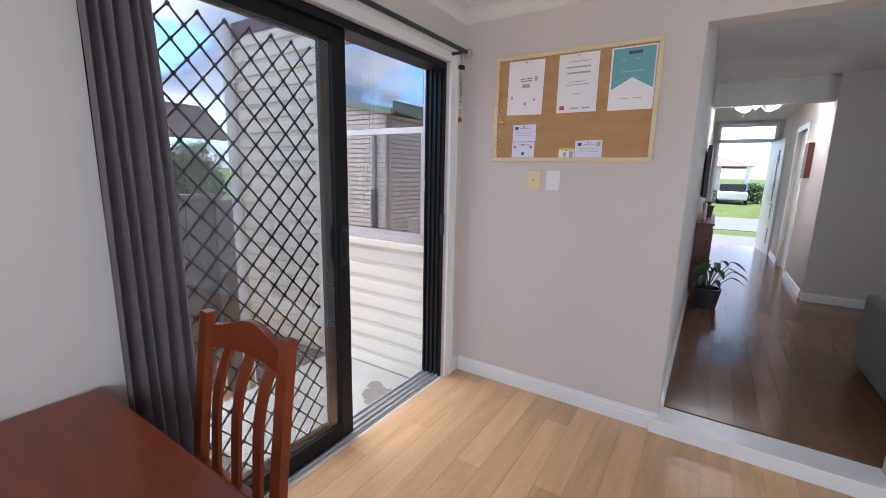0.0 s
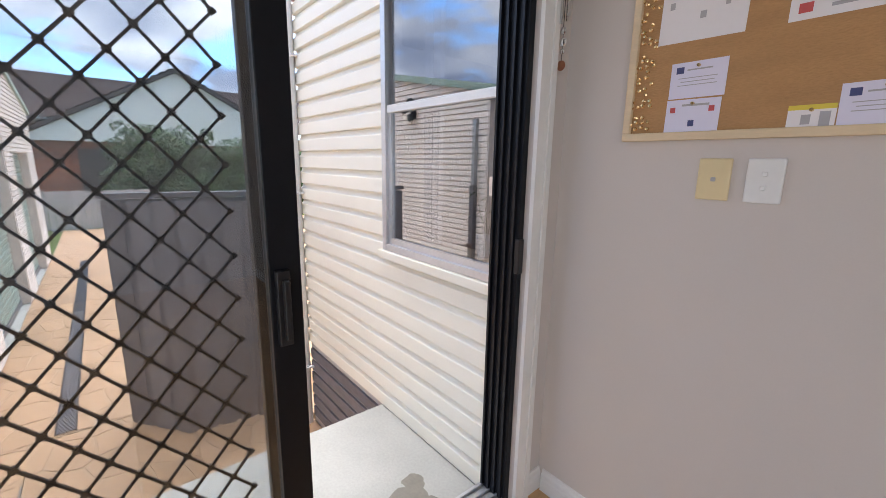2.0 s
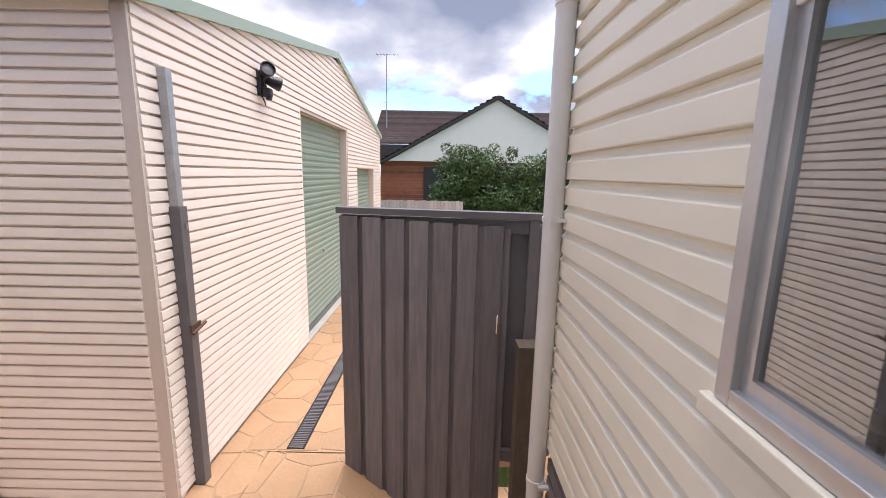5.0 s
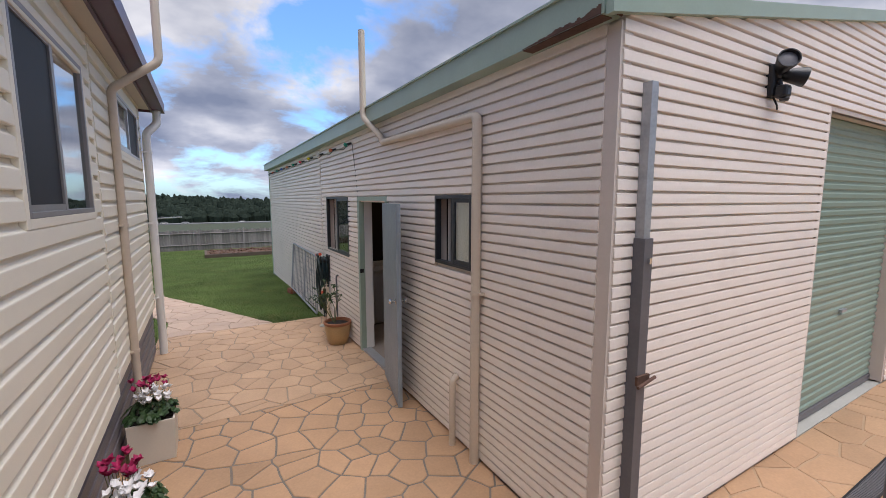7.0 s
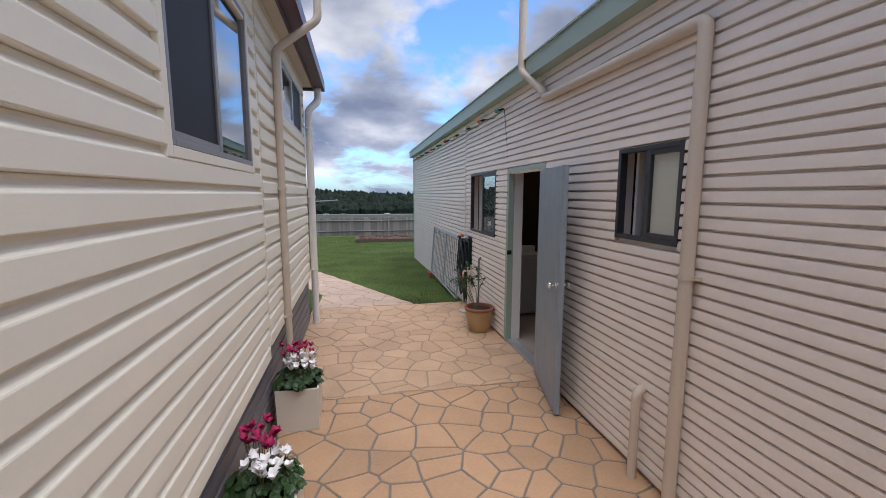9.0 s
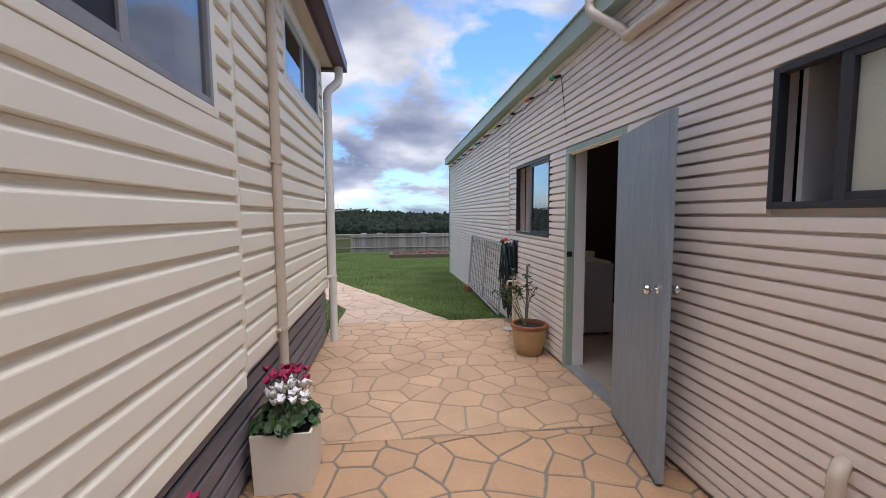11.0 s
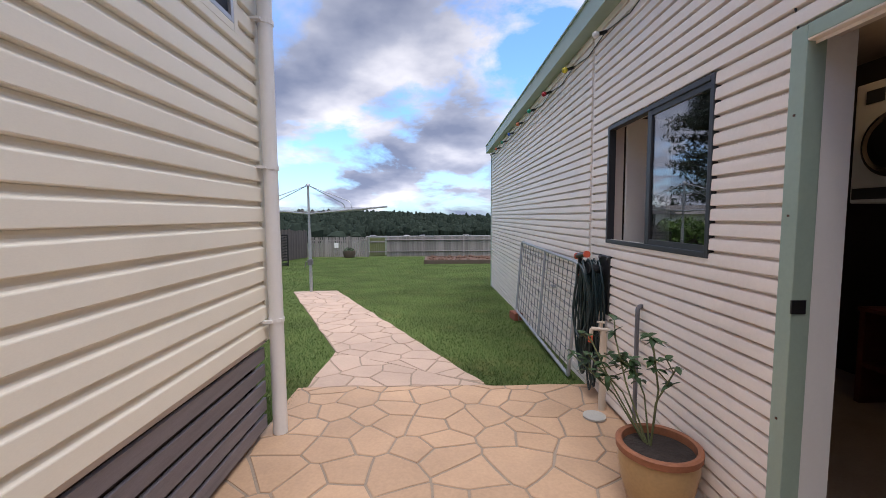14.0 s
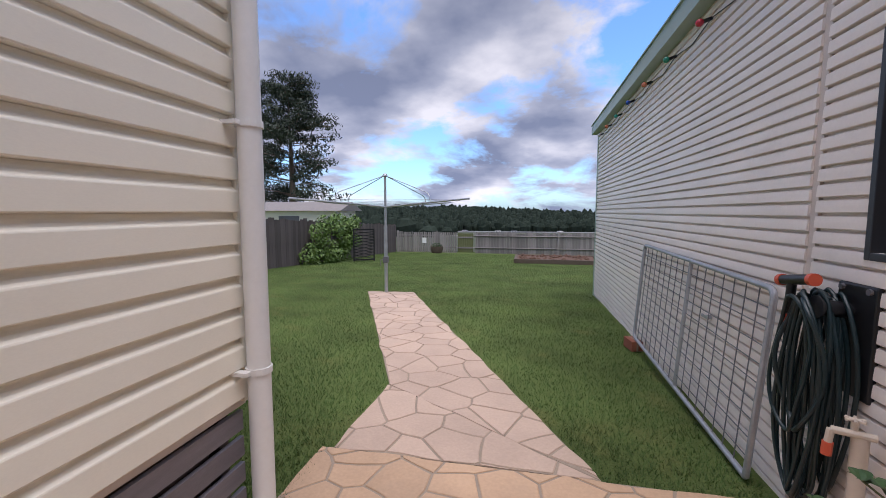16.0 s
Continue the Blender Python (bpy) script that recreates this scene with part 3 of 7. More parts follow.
def build_house():
    slide = (SLIDE[0] + NORTH, SLIDE[1] + NORTH, SLIDE[2], SLIDE[3])
    bm = bmesh.new()
    wall_pieces(bm, 'y', HX, HX + 0.12, HS, WY + NORTH, -0.06, 2.6, [H_WIN1, H_WIN2, slide])
    w = structure("wall_west", bm, M_WALL, "painted wall with a sliding door, clad outside in cream boards")
    siding(w, 'y', HX, -1, HS + 0.03, -1.98, -0.02, 2.5, 0.125, HOUSE_PROFILE, M_HOUSE, [H_WIN1, H_WIN2])
    siding(w, 'y', HX, -1, -1.94, WY + NORTH, -0.10, 2.5, 0.125, HOUSE_PROFILE, M_HOUSE, [H_WIN1, (slide[0] - 0.06, slide[1] + 0.2, -1, slide[3] + 0.06)])
    part("joint_cover", boxes((HX - 0.024, HX, -1.98, -1.94, -0.04, 2.5), bev=0.004), M_HOUSE, w)
    part("corner_trim", boxes((HX - 0.022, HX + 0.04, HS - 0.022, HS + 0.03, -0.04, 2.5), bev=0.004), M_HOUSE, w)
    for z in (-0.615, -0.502, -0.389, -0.276, -0.163):
        part("skirting_board", boxes((HX + 0.0, HX + 0.02, HS + 0.02, 0.8 if z < -0.2 else WY + NORTH, z, z + 0.082)), M_SKIRT, w, "charcoal painted skirting board")
    # dark sheets behind the skirting gaps stand in for underfloor shade
    structure("wall_footing", boxes((HX + 0.10, HX + 0.13, HS + 0.05, WY + NORTH, -0.8, -0.06), (HX + 0.05, HE, HS + 0.05, HS + 0.1, -0.8, -0.06)), M_DARKPAINT_SHADE, "dark sheets standing for the shade under the house")
    bm = bmesh.new()
    wall_pieces(bm, 'x', HS, HS + 0.12, HX + 0.12, HE, -0.06, 2.6)
    w = structure("wall_south", bm, M_WALL, "house end wall clad in cream boards")
    siding(w, 'x', HS, -1, HX + 0.04, HE, -0.02, 2.5, 0.125, HOUSE_PROFILE, M_HOUSE)
    bm = bmesh.new()
    # both openings are added to hold unseen fill lamps
    wall_pieces(bm, 'y', HE - 0.12, HE, HS + 0.12, HN, -0.8, 2.6, [(-1.15, -0.15, 0.5, 2.2), (3.0, 3.8, 0.9, 2.1)])
    structure("wall_east", bm, M_WALL, "unseen painted wall with two openings added for fill lamps")
    before = standing()
    # wing wall beside the landing; its inner side is the room's north wall
    bm = bmesh.new()
    wall_pieces(bm, 'x', WY, WY + 0.10, WX, HX + 0.12, -1.0, 2.6, [W_WIN])
    w = structure("wall_wing", bm, M_WALL, "cream board wall with a sash window beside the landing")
    siding(w, 'x', WY, -1, WX, HX, -0.13, 2.6, 0.125, HOUSE_PROFILE, M_HOUSE, [W_WIN])
    for z in (-0.841, -0.728, -0.615, -0.502, -0.389, -0.276):
        part("skirting_board", boxes((WX + 0.03, HX, WY - 0.02, WY, z, z + 0.082)), M_SKIRT, w, "charcoal painted skirting board")
    bm = bmesh.new()
    wall_pieces(bm, 'y', WX, WX + 0.1, WY + 0.10, 8.0, -1.0, 2.6)
    wall_pieces(bm, 'x', 7.9, 8.0, WX + 0.1, 0.6, -0.8, 2.6)
    structure("wall_wing_west", bm, M_HOUSE, "cream outer walls of the wing")
    bm = bmesh.new()
    wall_pieces(bm, 'x', WY + 0.06, WY + 0.18, HX + 0.12, HE - 0.12, -0.06, 2.6, [OPEN_N])
    structure("wall_north", bm, M_WALL, "warm white painted wall with an opening to the hall")
    bm = bmesh.new()
    # the opening is added for the south fill lamp
    wall_pieces(bm, 'x', -1.50, -1.40, HX + 0.12, HE - 0.12, -0.06, 2.6, [(1.0, 2.4, 0.4, 2.2)])
    structure("wall_room_south", bm, M_WALL, "plain unseen wall with an opening added for a fill lamp")
    bm = bmesh.new()
    wall_pieces(bm, 'y', 0.62, 0.74, WY + 0.18, HN, -0.06, 2.6)
    structure("wall_hall_west", bm, M_WALL, "warm white hall wall")
    bm = bmesh.new()
    wall_pieces(bm, 'y', 1.81, 1.93, 6.2, HN, -0.06, 2.6, [(7.5, 8.3, -0.06, 2.1)])
    structure("wall_hall_east", bm, M_WALL, "warm white hall wall with a doorway")
    structure("wall_living_north", boxes((1.81, HE - 0.12, 6.1, 6.2, -0.06, 2.6)), M_WALL, "warm white living room wall")
    bm = bmesh.new()
    wall_pieces(bm, 'x', HN, HN + 0.12, 0.62, HE, -0.06, 2.6, [(0.86, 1.70, -0.06, 2.10), (0.86, 1.70, 2.16, 2.40)])
    structure("wall_front", bm, M_WALL, "front wall with entrance door")
    structure("floor_base", boxes((HX + 0.12, HE - 0.12, HS + 0.12, WY + 0.08, -0.06, FLOOR - 0.012)), M_FLOOR, "subfloor of the dining room", "floor")
    structure("floor_hall", boxes((0.74, HE - 0.12, WY + 0.18, HN + 0.1, -0.06, 0.108)), M_FLOORD, "dark glossy timber hall floor", "floor")
    structure("floor_wing", boxes((WX + 0.1, 0.62, WY + 0.1, 7.9, -0.06, FLOOR)), M_CURTAIN, "carpeted floor of the wing", "floor")
    structure("step", boxes((0.70, 1.70, WY + 0.02, WY + 0.20, FLOOR, 0.112), bev=0.004), M_TRIM, "white painted step to the hall", "step")
    structure("ceiling", boxes((HX + 0.12, HE - 0.12, HS + 0.12, WY + 0.06, H_CEIL, H_CEIL + 0.05), (0.74, HE - 0.12, WY + 0.18, HN, H_CEIL + 0.07, H_CEIL + 0.12), (WX + 0.1, 0.62, WY + 0.1, 7.9, H_CEIL, H_CEIL + 0.05)), M_CEIL, "white plaster ceiling", "ceiling")
    nudge(before)
    # hipped roof with eaves
    roof = thing("house_roof", "plum brown house roof with deep eaves", "roof")
    bm = bmesh.new()
    x0, x1, y0, y1 = HX - 0.19, HE + 0.4, HS - 0.20, HN + 0.4
    lo = [bm.verts.new(p) for p in ((x0, y0, 2.60), (x1, y0, 2.60), (x1, y1, 2.60), (x0, y1, 2.60))]
    hi = [bm.verts.new(p) for p in ((1.5, y0 + 2.4, 3.7), (1.5, y1 - 2.4, 3.7))]
    bm.faces.new(lo)
    for f in ((lo[0], lo[1], hi[0]), (lo[1], lo[2], hi[1], hi[0]), (lo[2], lo[3], hi[1]), (lo[3], lo[0], hi[0], hi[1])):
        bm.faces.new(f)
    part("roof_sheet", bm, M_GUTTER, roof)
    part("soffit", boxes((x0 + 0.05, HX + 0.0, y0 + 0.05, 0.35, 2.50, 2.515), (HX, x1, y0 + 0.05, HS, 2.50, 2.515)), M_SOFFIT, roof, "cream soffit lining")
    part("fascia", boxes((x0 + 0.03, x0 + 0.05, y0 + 0.03, 0.35, 2.47, 2.60), (x0 + 0.03, x1, y0 + 0.03, y0 + 0.05, 2.47, 2.60)), M_GUTTER, roof)
    bm = bmesh.new()
    box(bm, x0 - 0.08, x0 + 0.03, y0 - 0.08, 0.35, 2.49, 2.505); box(bm, x0 - 0.09, x0 - 0.075, y0 - 0.08, 0.35, 2.49, 2.615)
    box(bm, x0 - 0.09, x1, y0 - 0.09, y0 - 0.075, 2.49, 2.615); box(bm, x0 + 0.03, x1, y0 - 0.08, y0 + 0.03, 2.49, 2.505)
    part("gutter", bm, M_GUTTER, roof, "plum brown steel gutter")
    bm = bmesh.new()
    box(bm, WX - 0.02, 0.6, WY + NORTH - 0.02, 8.1, 2.60, 2.72)
    part("wing_roof", bm, M_GUTTER, roof)


build_house()

# ---- landing and steps ----


def build_landing():
    bm = bmesh.new()
    box(bm, -1.77, HX - 0.02, 1.42, WY + NORTH - 0.02, GROUND - 0.3, -0.13, bev=0.012)
    land = structure("landing", bm, M_CONC, "grey concrete landing with steps, damp by the door", "landing")
    for y, z in ((1.12, -0.307), (0.82, -0.484)):
        part("step", boxes((-1.77, HX - 0.02, y, y + 0.298, GROUND - 0.05, z), bev=0.012), M_CONC, land)


build_landing()

# ---- sliding door, curtain, trim ----


def build_sliding_door():
    y0, y1, z0, z1 = SLIDE
    d = tagged(new("door_1"), "black aluminium sliding door, half open, with a diamond-mesh screen", "door", kind="structure")
    part("outer_frame", boxes((-0.735, -0.60, y0, y0 + 0.035, z0, z1), (-0.735, -0.60, y1 - 0.028, y1, z0, z1), (-0.735, -0.60, y0 + 0.035, y1 - 0.028, z1 - 0.04, z1), bev=0.003), M_BLACKALU, d)
    bm = boxes((-0.745, -0.60, y0 + 0.035, y1 - 0.028, z0 - 0.012, z0 + 0.008))
    for x in (-0.725, -0.685, -0.645, -0.612):
        box(bm, x - 0.004, x + 0.004, y0 + 0.035, y1 - 0.028, z0 + 0.008, z0 + 0.022)
    part("track", bm, M_SILVER, d, "worn aluminium sill track")
    bm = bmesh.new()
    for x in (-0.725, -0.69, -0.655, -0.62):
        box(bm, x - 0.005, x + 0.005, y1 - 0.04, y1 - 0.028, z0 + 0.02, z1 - 0.04)
    part("jamb_fins", bm, M_BLACKALU, d)
    # the glazed leaf, slid to the south
    ya, yb = y0 + 0.04, 1.682
    gf = part("glass_leaf_frame", boxes((-0.662, -0.625, ya, ya + 0.05, z0 + 0.02, z1 - 0.04), (-0.662, -0.625, yb - 0.078, yb, z0 + 0.02, z1 - 0.04), (-0.662, -0.625, ya + 0.05, yb - 0.078, z0 + 0.02, z0 + 0.10), (-0.662, -0.625, ya + 0.05, yb - 0.078, z1 - 0.10, z1 - 0.04), bev=0.003), M_BLACKALU, d)
    g = part("glass_pane", boxes((-0.646, -0.640, ya + 0.05, yb - 0.078, z0 + 0.10, z1 - 0.10)), G_DOOR, gf)
    g.visible_shadow = False
    # the screen leaf outside it
    yc = 1.675
    sf = part("screen_frame", boxes((-0.725, -0.695, ya, ya + 0.05, z0 + 0.02, z1 - 0.04), (-0.725, -0.695, yc - 0.082, yc, z0 + 0.02, z1 - 0.04), (-0.725, -0.695, ya + 0.05, yc - 0.082, z0 + 0.02, z0 + 0.09), (-0.725, -0.695, ya + 0.05, yc - 0.082, z1 - 0.09, z1 - 0.04), bev=0.003), M_BLACKALU, d)
    im = part("insect_mesh", boxes((-0.7175, -0.7165, ya + 0.05, yc - 0.082, z0 + 0.09, z1 - 0.09)), insect_mat(), sf, "fine grey insect mesh")
    im.visible_shadow = False
    bm = bmesh.new()
    w, h, t, x = 0.095, 0.108, 0.0030, -0.71
    ys, ye, zs, ze = ya + 0.05, yc - 0.082, z0 + 0.09, z1 - 0.09
    for sign in (1, -1):
        k = -60
        while k < 60:
            pts = []
            for i in range(-2, 60):
                yy, zz = ys + i * w / 2, zs + sign * i * h / 2 + k * h
                if ys - 0.001 <= yy <= ye + 0.001 and zs <= zz <= ze:
                    pts.append((yy, zz))
            for (ya_, za_), (yb_, zb_) in zip(pts, pts[1:]):
                n_ = Vector((0, -(zb_ - za_), yb_ - ya_)).normalized() * t
                vs = [bm.verts.new((x + o, p[0] + s * n_.y, p[1] + s * n_.z)) for o in (-0.003, 0.003) for p, s in (((ya_, za_), -1), ((yb_, zb_), -1), ((yb_, zb_), 1), ((ya_, za_), 1))]
                for f in ((0, 1, 2, 3), (4, 5, 6, 7), (0, 1, 5, 4), (2, 3, 7, 6)):
                    bm.faces.new([vs[q] for q in f])
            k += 1
    part("diamond_grille", bm, M_BLACKALU, sf, "black diamond security grille")
    bm = bmesh.new()
    for i in range(int((ye - ys) / (w / 2)) + 1):
        for j in range(int((ze - zs) / (h / 2)) + 1):
            if (i + j) % 2 == 0:
                yy, zz = ys + i * w / 2, zs + j * h / 2
                if yy < ye and zz < ze:
                    vs = [bm.verts.new((x + o, yy + 0.0095 * math.cos(a), zz + 0.0095 * math.sin(a))) for o in (-0.0045, 0.0045) for a in (0, math.pi / 2, math.pi, 1.5 * math.pi)]
                    bm.faces.new(vs[:4]); bm.faces.new(vs[4:])
                    for q in range(4):
                        bm.faces.new((vs[q], vs[(q + 1) % 4], vs[(q + 1) % 4 + 4], vs[q + 4]))
    part("knots", bm, M_BLACKALU, sf)
    h1 = part("handle", boxes((-0.625, -0.605, 1.615, 1.648, 0.98, 1.17), (-0.60, -0.585, 1.625, 1.64, 1.0, 1.15), bev=0.003), M_BLACKP, gf, "black plastic pull handle")
    part("strike_plate", boxes((-0.738, -0.722, y1 - 0.048, y1 - 0.041, 1.31, 1.38)), M_CHROME, d, "small chrome strike plate")
    part("latch", boxes((-0.612, -0.590, y1 - 0.034, y1 - 0.006, 1.03, 1.16), bev=0.003), M_BLACKP, d, "black latch")
    bm = boxes((-0.58, -0.563, y1, y1 + 0.075, FLOOR, z1 + 0.075), (-0.58, -0.563, y0 - 0.075, y1, z1, z1 + 0.075), (-0.563, -0.556, y1 + 0.05, y1 + 0.075, FLOOR, z1 + 0.075), (-0.563, -0.556, y0 - 0.075, y1 + 0.05, z1 + 0.05, z1 + 0.075))
    part("architrave", bm, M_TRIM, d, "white painted architrave")
    part("outer_trim", boxes((-0.73, -0.70, y1, WY - 0.02, -0.1, z1 + 0.06), (-0.73, -0.70, y0 - 0.06, y0, -0.1, z1 + 0.06)), M_WHITEALU, d)


def build_trim():
    def skirt(bm, axis, c, out, u0, u1, z):
        prof = [(0.0, 0.0), (0.016, 0.0), (0.016, 0.055), (0.012, 0.062), (0.012, 0.078), (0.007, 0.086), (0.005, 0.097), (0.0, 0.10)]
        rows = []
        for u in (u0, u1):
            rows.append([bm.verts.new((c + out * o, u, z + h) if axis == 'y' else (u, c + out * o, z + h)) for o, h in prof])
        for i in range(len(prof) - 1):
            bm.faces.new((rows[0][i], rows[0][i + 1], rows[1][i + 1], rows[1][i]))
        bm.faces.new(rows[0]); bm.faces.new(rows[1][::-1])
    bm = bmesh.new()
    skirt(bm, 'x', WY + 0.06, -1, -0.556, OPEN_N[0], FLOOR)
    skirt(bm, 'y', -0.58, 1, 2.575, WY + 0.06, FLOOR)
    skirt(bm, 'y', -0.58, 1, -0.5, SLIDE[0] - 0.075, FLOOR)
    skirt(bm, 'x', WY + 0.06, -1, OPEN_N[1], HE - 0.12, FLOOR)
    skirt(bm, 'y', 1.81, -1, 6.2, 7.5, 0.108)
    skirt(bm, 'y', 1.81, -1, 8.3, HN, 0.108)
    skirt(bm, 'x', 6.1, -1, 1.81, HE - 0.12, 0.108)
    skirt(bm, 'y', 0.74, 1, WY + 0.2, HN, 0.108)
    structure("baseboard", bm, M_TRIM, "white moulded skirting boards", "skirting")
    bm = bmesh.new()
    # hollow coved cornice
    for axis, c, out, u0, u1 in (('x', WY + 0.06, -1, -0.58, HE - 0.12), ('y', -0.58, 1, -0.5, WY + 0.06), ('x', -0.5, 1, -0.58, HE - 0.12)):
        prof = [(0.0, -0.09), (0.012, -0.085)] + [(0.012 + 0.073 * (1 - math.cos(a)), -0.085 + 0.075 * math.sin(a)) for a in (0.3, 0.6, 0.9, 1.2, 1.5)] + [(0.09, 0.0), (0.0, 0.0)]
        rows = [[bm.verts.new((c + out * o, u, H_CEIL + h) if axis == 'y' else (u, c + out * o, H_CEIL + h)) for o, h in prof] for u in (u0, u1)]
        for i in range(len(prof) - 1):
            bm.faces.new((rows[0][i], rows[0][i + 1], rows[1][i + 1], rows[1][i]))
    structure("trim_cornice", bm, M_CEIL, "white coved cornice", "cornice")


def build_curtain():
    rod_ = thing("curtain_rod", "dark bronze curtain rod with ball finial above the door", "curtain rod")
    bm = bmesh.new(); rod(bm, (-0.50, 0.35, 2.15), (-0.50, 2.56, 2.15), 0.0125, 14)
    part("pole", bm, M_GREYALU, rod_, smooth=True)
    bm = bmesh.new(); bmesh.ops.create_uvsphere(bm, u_segments=14, v_segments=10, radius=0.028, matrix=Matrix.Translation((-0.50, 2.585, 2.15)))
    part("finial", bm, M_GALV, rod_, smooth=True)
    for y in (0.5, 2.5):
        part("bracket", boxes((-0.578, -0.49, y - 0.008, y + 0.008, 2.125, 2.14), (-0.58, -0.572, y - 0.015, y + 0.015, 2.09, 2.17)), M_GREYALU, rod_)
    c = thing("curtain", "grey woven curtain gathered to one side of the door", "curtain")
    bm = bmesh.new()
    nu, nz = 90, 14
    grid = []
    for j in range(nz + 1):
        k = j / nz
        z = 2.19 - k * 2.13
        row = []
        for i in range(nu + 1):
            u = i / nu
            y = 0.675 + u * (0.15 + 0.065 * k + 0.012 * math.sin(k * 5))
            x = -0.515 + 0.042 * math.sin(u * math.tau * 5.5 + 0.6 * math.sin(k * 3)) * (0.8 + 0.35 * k) + 0.012 * math.sin(u * 23 + k * 4)
            row.append(bm.verts.new((max(x, -0.57), y, z)))
        grid.append(row)
    for j in range(nz):
        for i in range(nu):
            bm.faces.new((grid[j][i], grid[j][i + 1], grid[j + 1][i + 1], grid[j + 1][i]))
    bmesh.ops.solidify(bm, geom=bm.faces[:], thickness=0.003)
    part("fabric", bm, M_CURTAIN, c, smooth=True)
    for i in range(6):
        bm = bmesh.new()
        pts = [(-0.50 + 0.024 * math.cos(a), 0.69 + i * 0.025, 2.155 + 0.024 * math.sin(a)) for a in [q * math.tau / 14 for q in range(15)]]
        tube(bm, pts, 0.003, 6)
        part("eyelet", bm, M_GALV, c, smooth=True)


def build_wall_things():
    y = WY + 0.06
    b = thing("pin_board", "cork pin board in a pale pine frame", "pin board", (0.115, y, 1.505))
    W, H = 0.455, 0.61
    part("cork_sheet", boxes((-W + 0.02, W - 0.02, -0.012, -0.001, 0.02, H - 0.02)), M_CORK, b, "brown cork sheet")
    for s in ((-W, W, -0.024, -0.001, 0.0, 0.024), (-W, W, -0.024, -0.001, H - 0.024, H), (-W, -W + 0.024, -0.024, -0.001, 0.024, H - 0.024), (W - 0.024, W, -0.024, -0.001, 0.024, H - 0.024)):
        part("frame_rail", boxes(s, bev=0.003), M_PINE, b)
    yp = y - 0.0125

    def sheet(name, label, x0, x1, z0, z1, material, marks, tilt=0.0):
        cx, cz = (x0 + x1) / 2, (z0 + z1) / 2 - 0.01
        p = tagged(new(name), label, "paper")
        p.matrix_basis = pose(cx, yp, cz, 0, tilt, 0)
        w, h = (x1 - x0) / 2, (z1 - z0) / 2
        part("sheet", boxes((-w, w, -0.0012, 0.0, -h, h)), material, p)
        for n_, (a, b_, c_, d_, m_) in enumerate(marks):
            part("print", boxes((-w + 2 * w * a, -w + 2 * w * b_, -0.0017 - 0.00005 * n_, -0.0011, -h + 2 * h * c_, -h + 2 * h * d_)), m_, p)
        bm = bmesh.new(); lathe(bm, [(0.001, 0.008), (0.004, 0.008), (0.004, 0.005), (0.0025, 0.003), (0.0045, 0.0)], 10)
        bmesh.ops.transform(bm, matrix=Matrix.Translation((0, -0.0012, h - 0.012)) @ Matrix.Rotation(radians(90), 4, 'X'), verts=bm.verts)
        part("pin", bm, M_BRASS, p, smooth=True)
        return p
    lines = [(0.25, 0.78, 0.86, 0.872, M_INK), (0.2, 0.8, 0.76, 0.785, M_INK), (0.22, 0.8, 0.66, 0.69, M_INK), (0.3, 0.7, 0.52, 0.53, M_INK), (0.22, 0.78, 0.47, 0.482, M_INK), (0.4, 0.62, 0.32, 0.33, M_INK)]
    sheet("certificate", "white printed certificate with a red crest", 0.047, 0.265, 1.785, 2.094, M_PAPER, lines + [(0.08, 0.2, 0.05, 0.12, M_INKRED), (0.35, 0.55, 0.06, 0.085, M_INK), (0.65, 0.85, 0.06, 0.085, M_INK)])
    sheet("drawing", "white sheet with small pencil sketches", -0.257, -0.038, 1.787, 2.091, M_PAPER, [(0.35, 0.68, 0.66, 0.675, M_INKRED), (0.35, 0.68, 0.62, 0.635, M_INKRED), (0.4, 0.62, 0.50, 0.57, M_INK), (0.1, 0.16, 0.3, 0.36, M_INK), (0.75, 0.82, 0.62, 0.7, M_INK), (0.48, 0.55, 0.18, 0.24, M_INK), (0.75, 0.8, 0.25, 0.3, M_INK)], tilt=1.0)
    p = sheet("certificate", "teal and white printed certificate", 0.325, 0.543, 1.782, 2.093, M_PAPER, [(0.04, 0.96, 0.34, 0.98, M_TEAL), (0.38, 0.68, 0.88, 0.93, M_INKBLUE), (0.25, 0.33, 0.79, 0.82, M_INK), (0.55, 0.62, 0.79, 0.82, M_INK), (0.25, 0.75, 0.6, 0.625, M_INK), (0.28, 0.72, 0.5, 0.51, M_INK), (0.2, 0.45, 0.18, 0.19, M_INK), (0.55, 0.75, 0.18, 0.19, M_INK)])
    bm = bmesh.new()
    vs = [bm.verts.new((-0.10, q, -0.052)) for q in (-0.0026, -0.0020)] + [bm.verts.new((0.10, q, -0.052)) for q in (-0.0026, -0.0020)] + [bm.verts.new((0.0, q, 0.005)) for q in (-0.0026, -0.0020)]
    bm.faces.new((vs[0], vs[2], vs[4])); bm.faces.new((vs[1], vs[3], vs[5])); bm.faces.new((vs[0], vs[1], vs[3], vs[2])); bm.faces.new((vs[2], vs[3], vs[5], vs[4])); bm.faces.new((vs[4], vs[5], vs[1], vs[0]))
    part("print", bm, M_PAPER, p)
    card = [(0.1, 0.24, 0.7, 0.88, M_INKBLUE), (0.3, 0.75, 0.76, 0.8, M_INK), (0.15, 0.85, 0.55, 0.57, M_INK), (0.2, 0.8, 0.45, 0.47, M_INK), (0.15, 0.85, 0.35, 0.37, M_INK)]
    sheet("award_card", "small lilac printed card", -0.212, -0.067, 1.633, 1.731, M_LILAC, card)
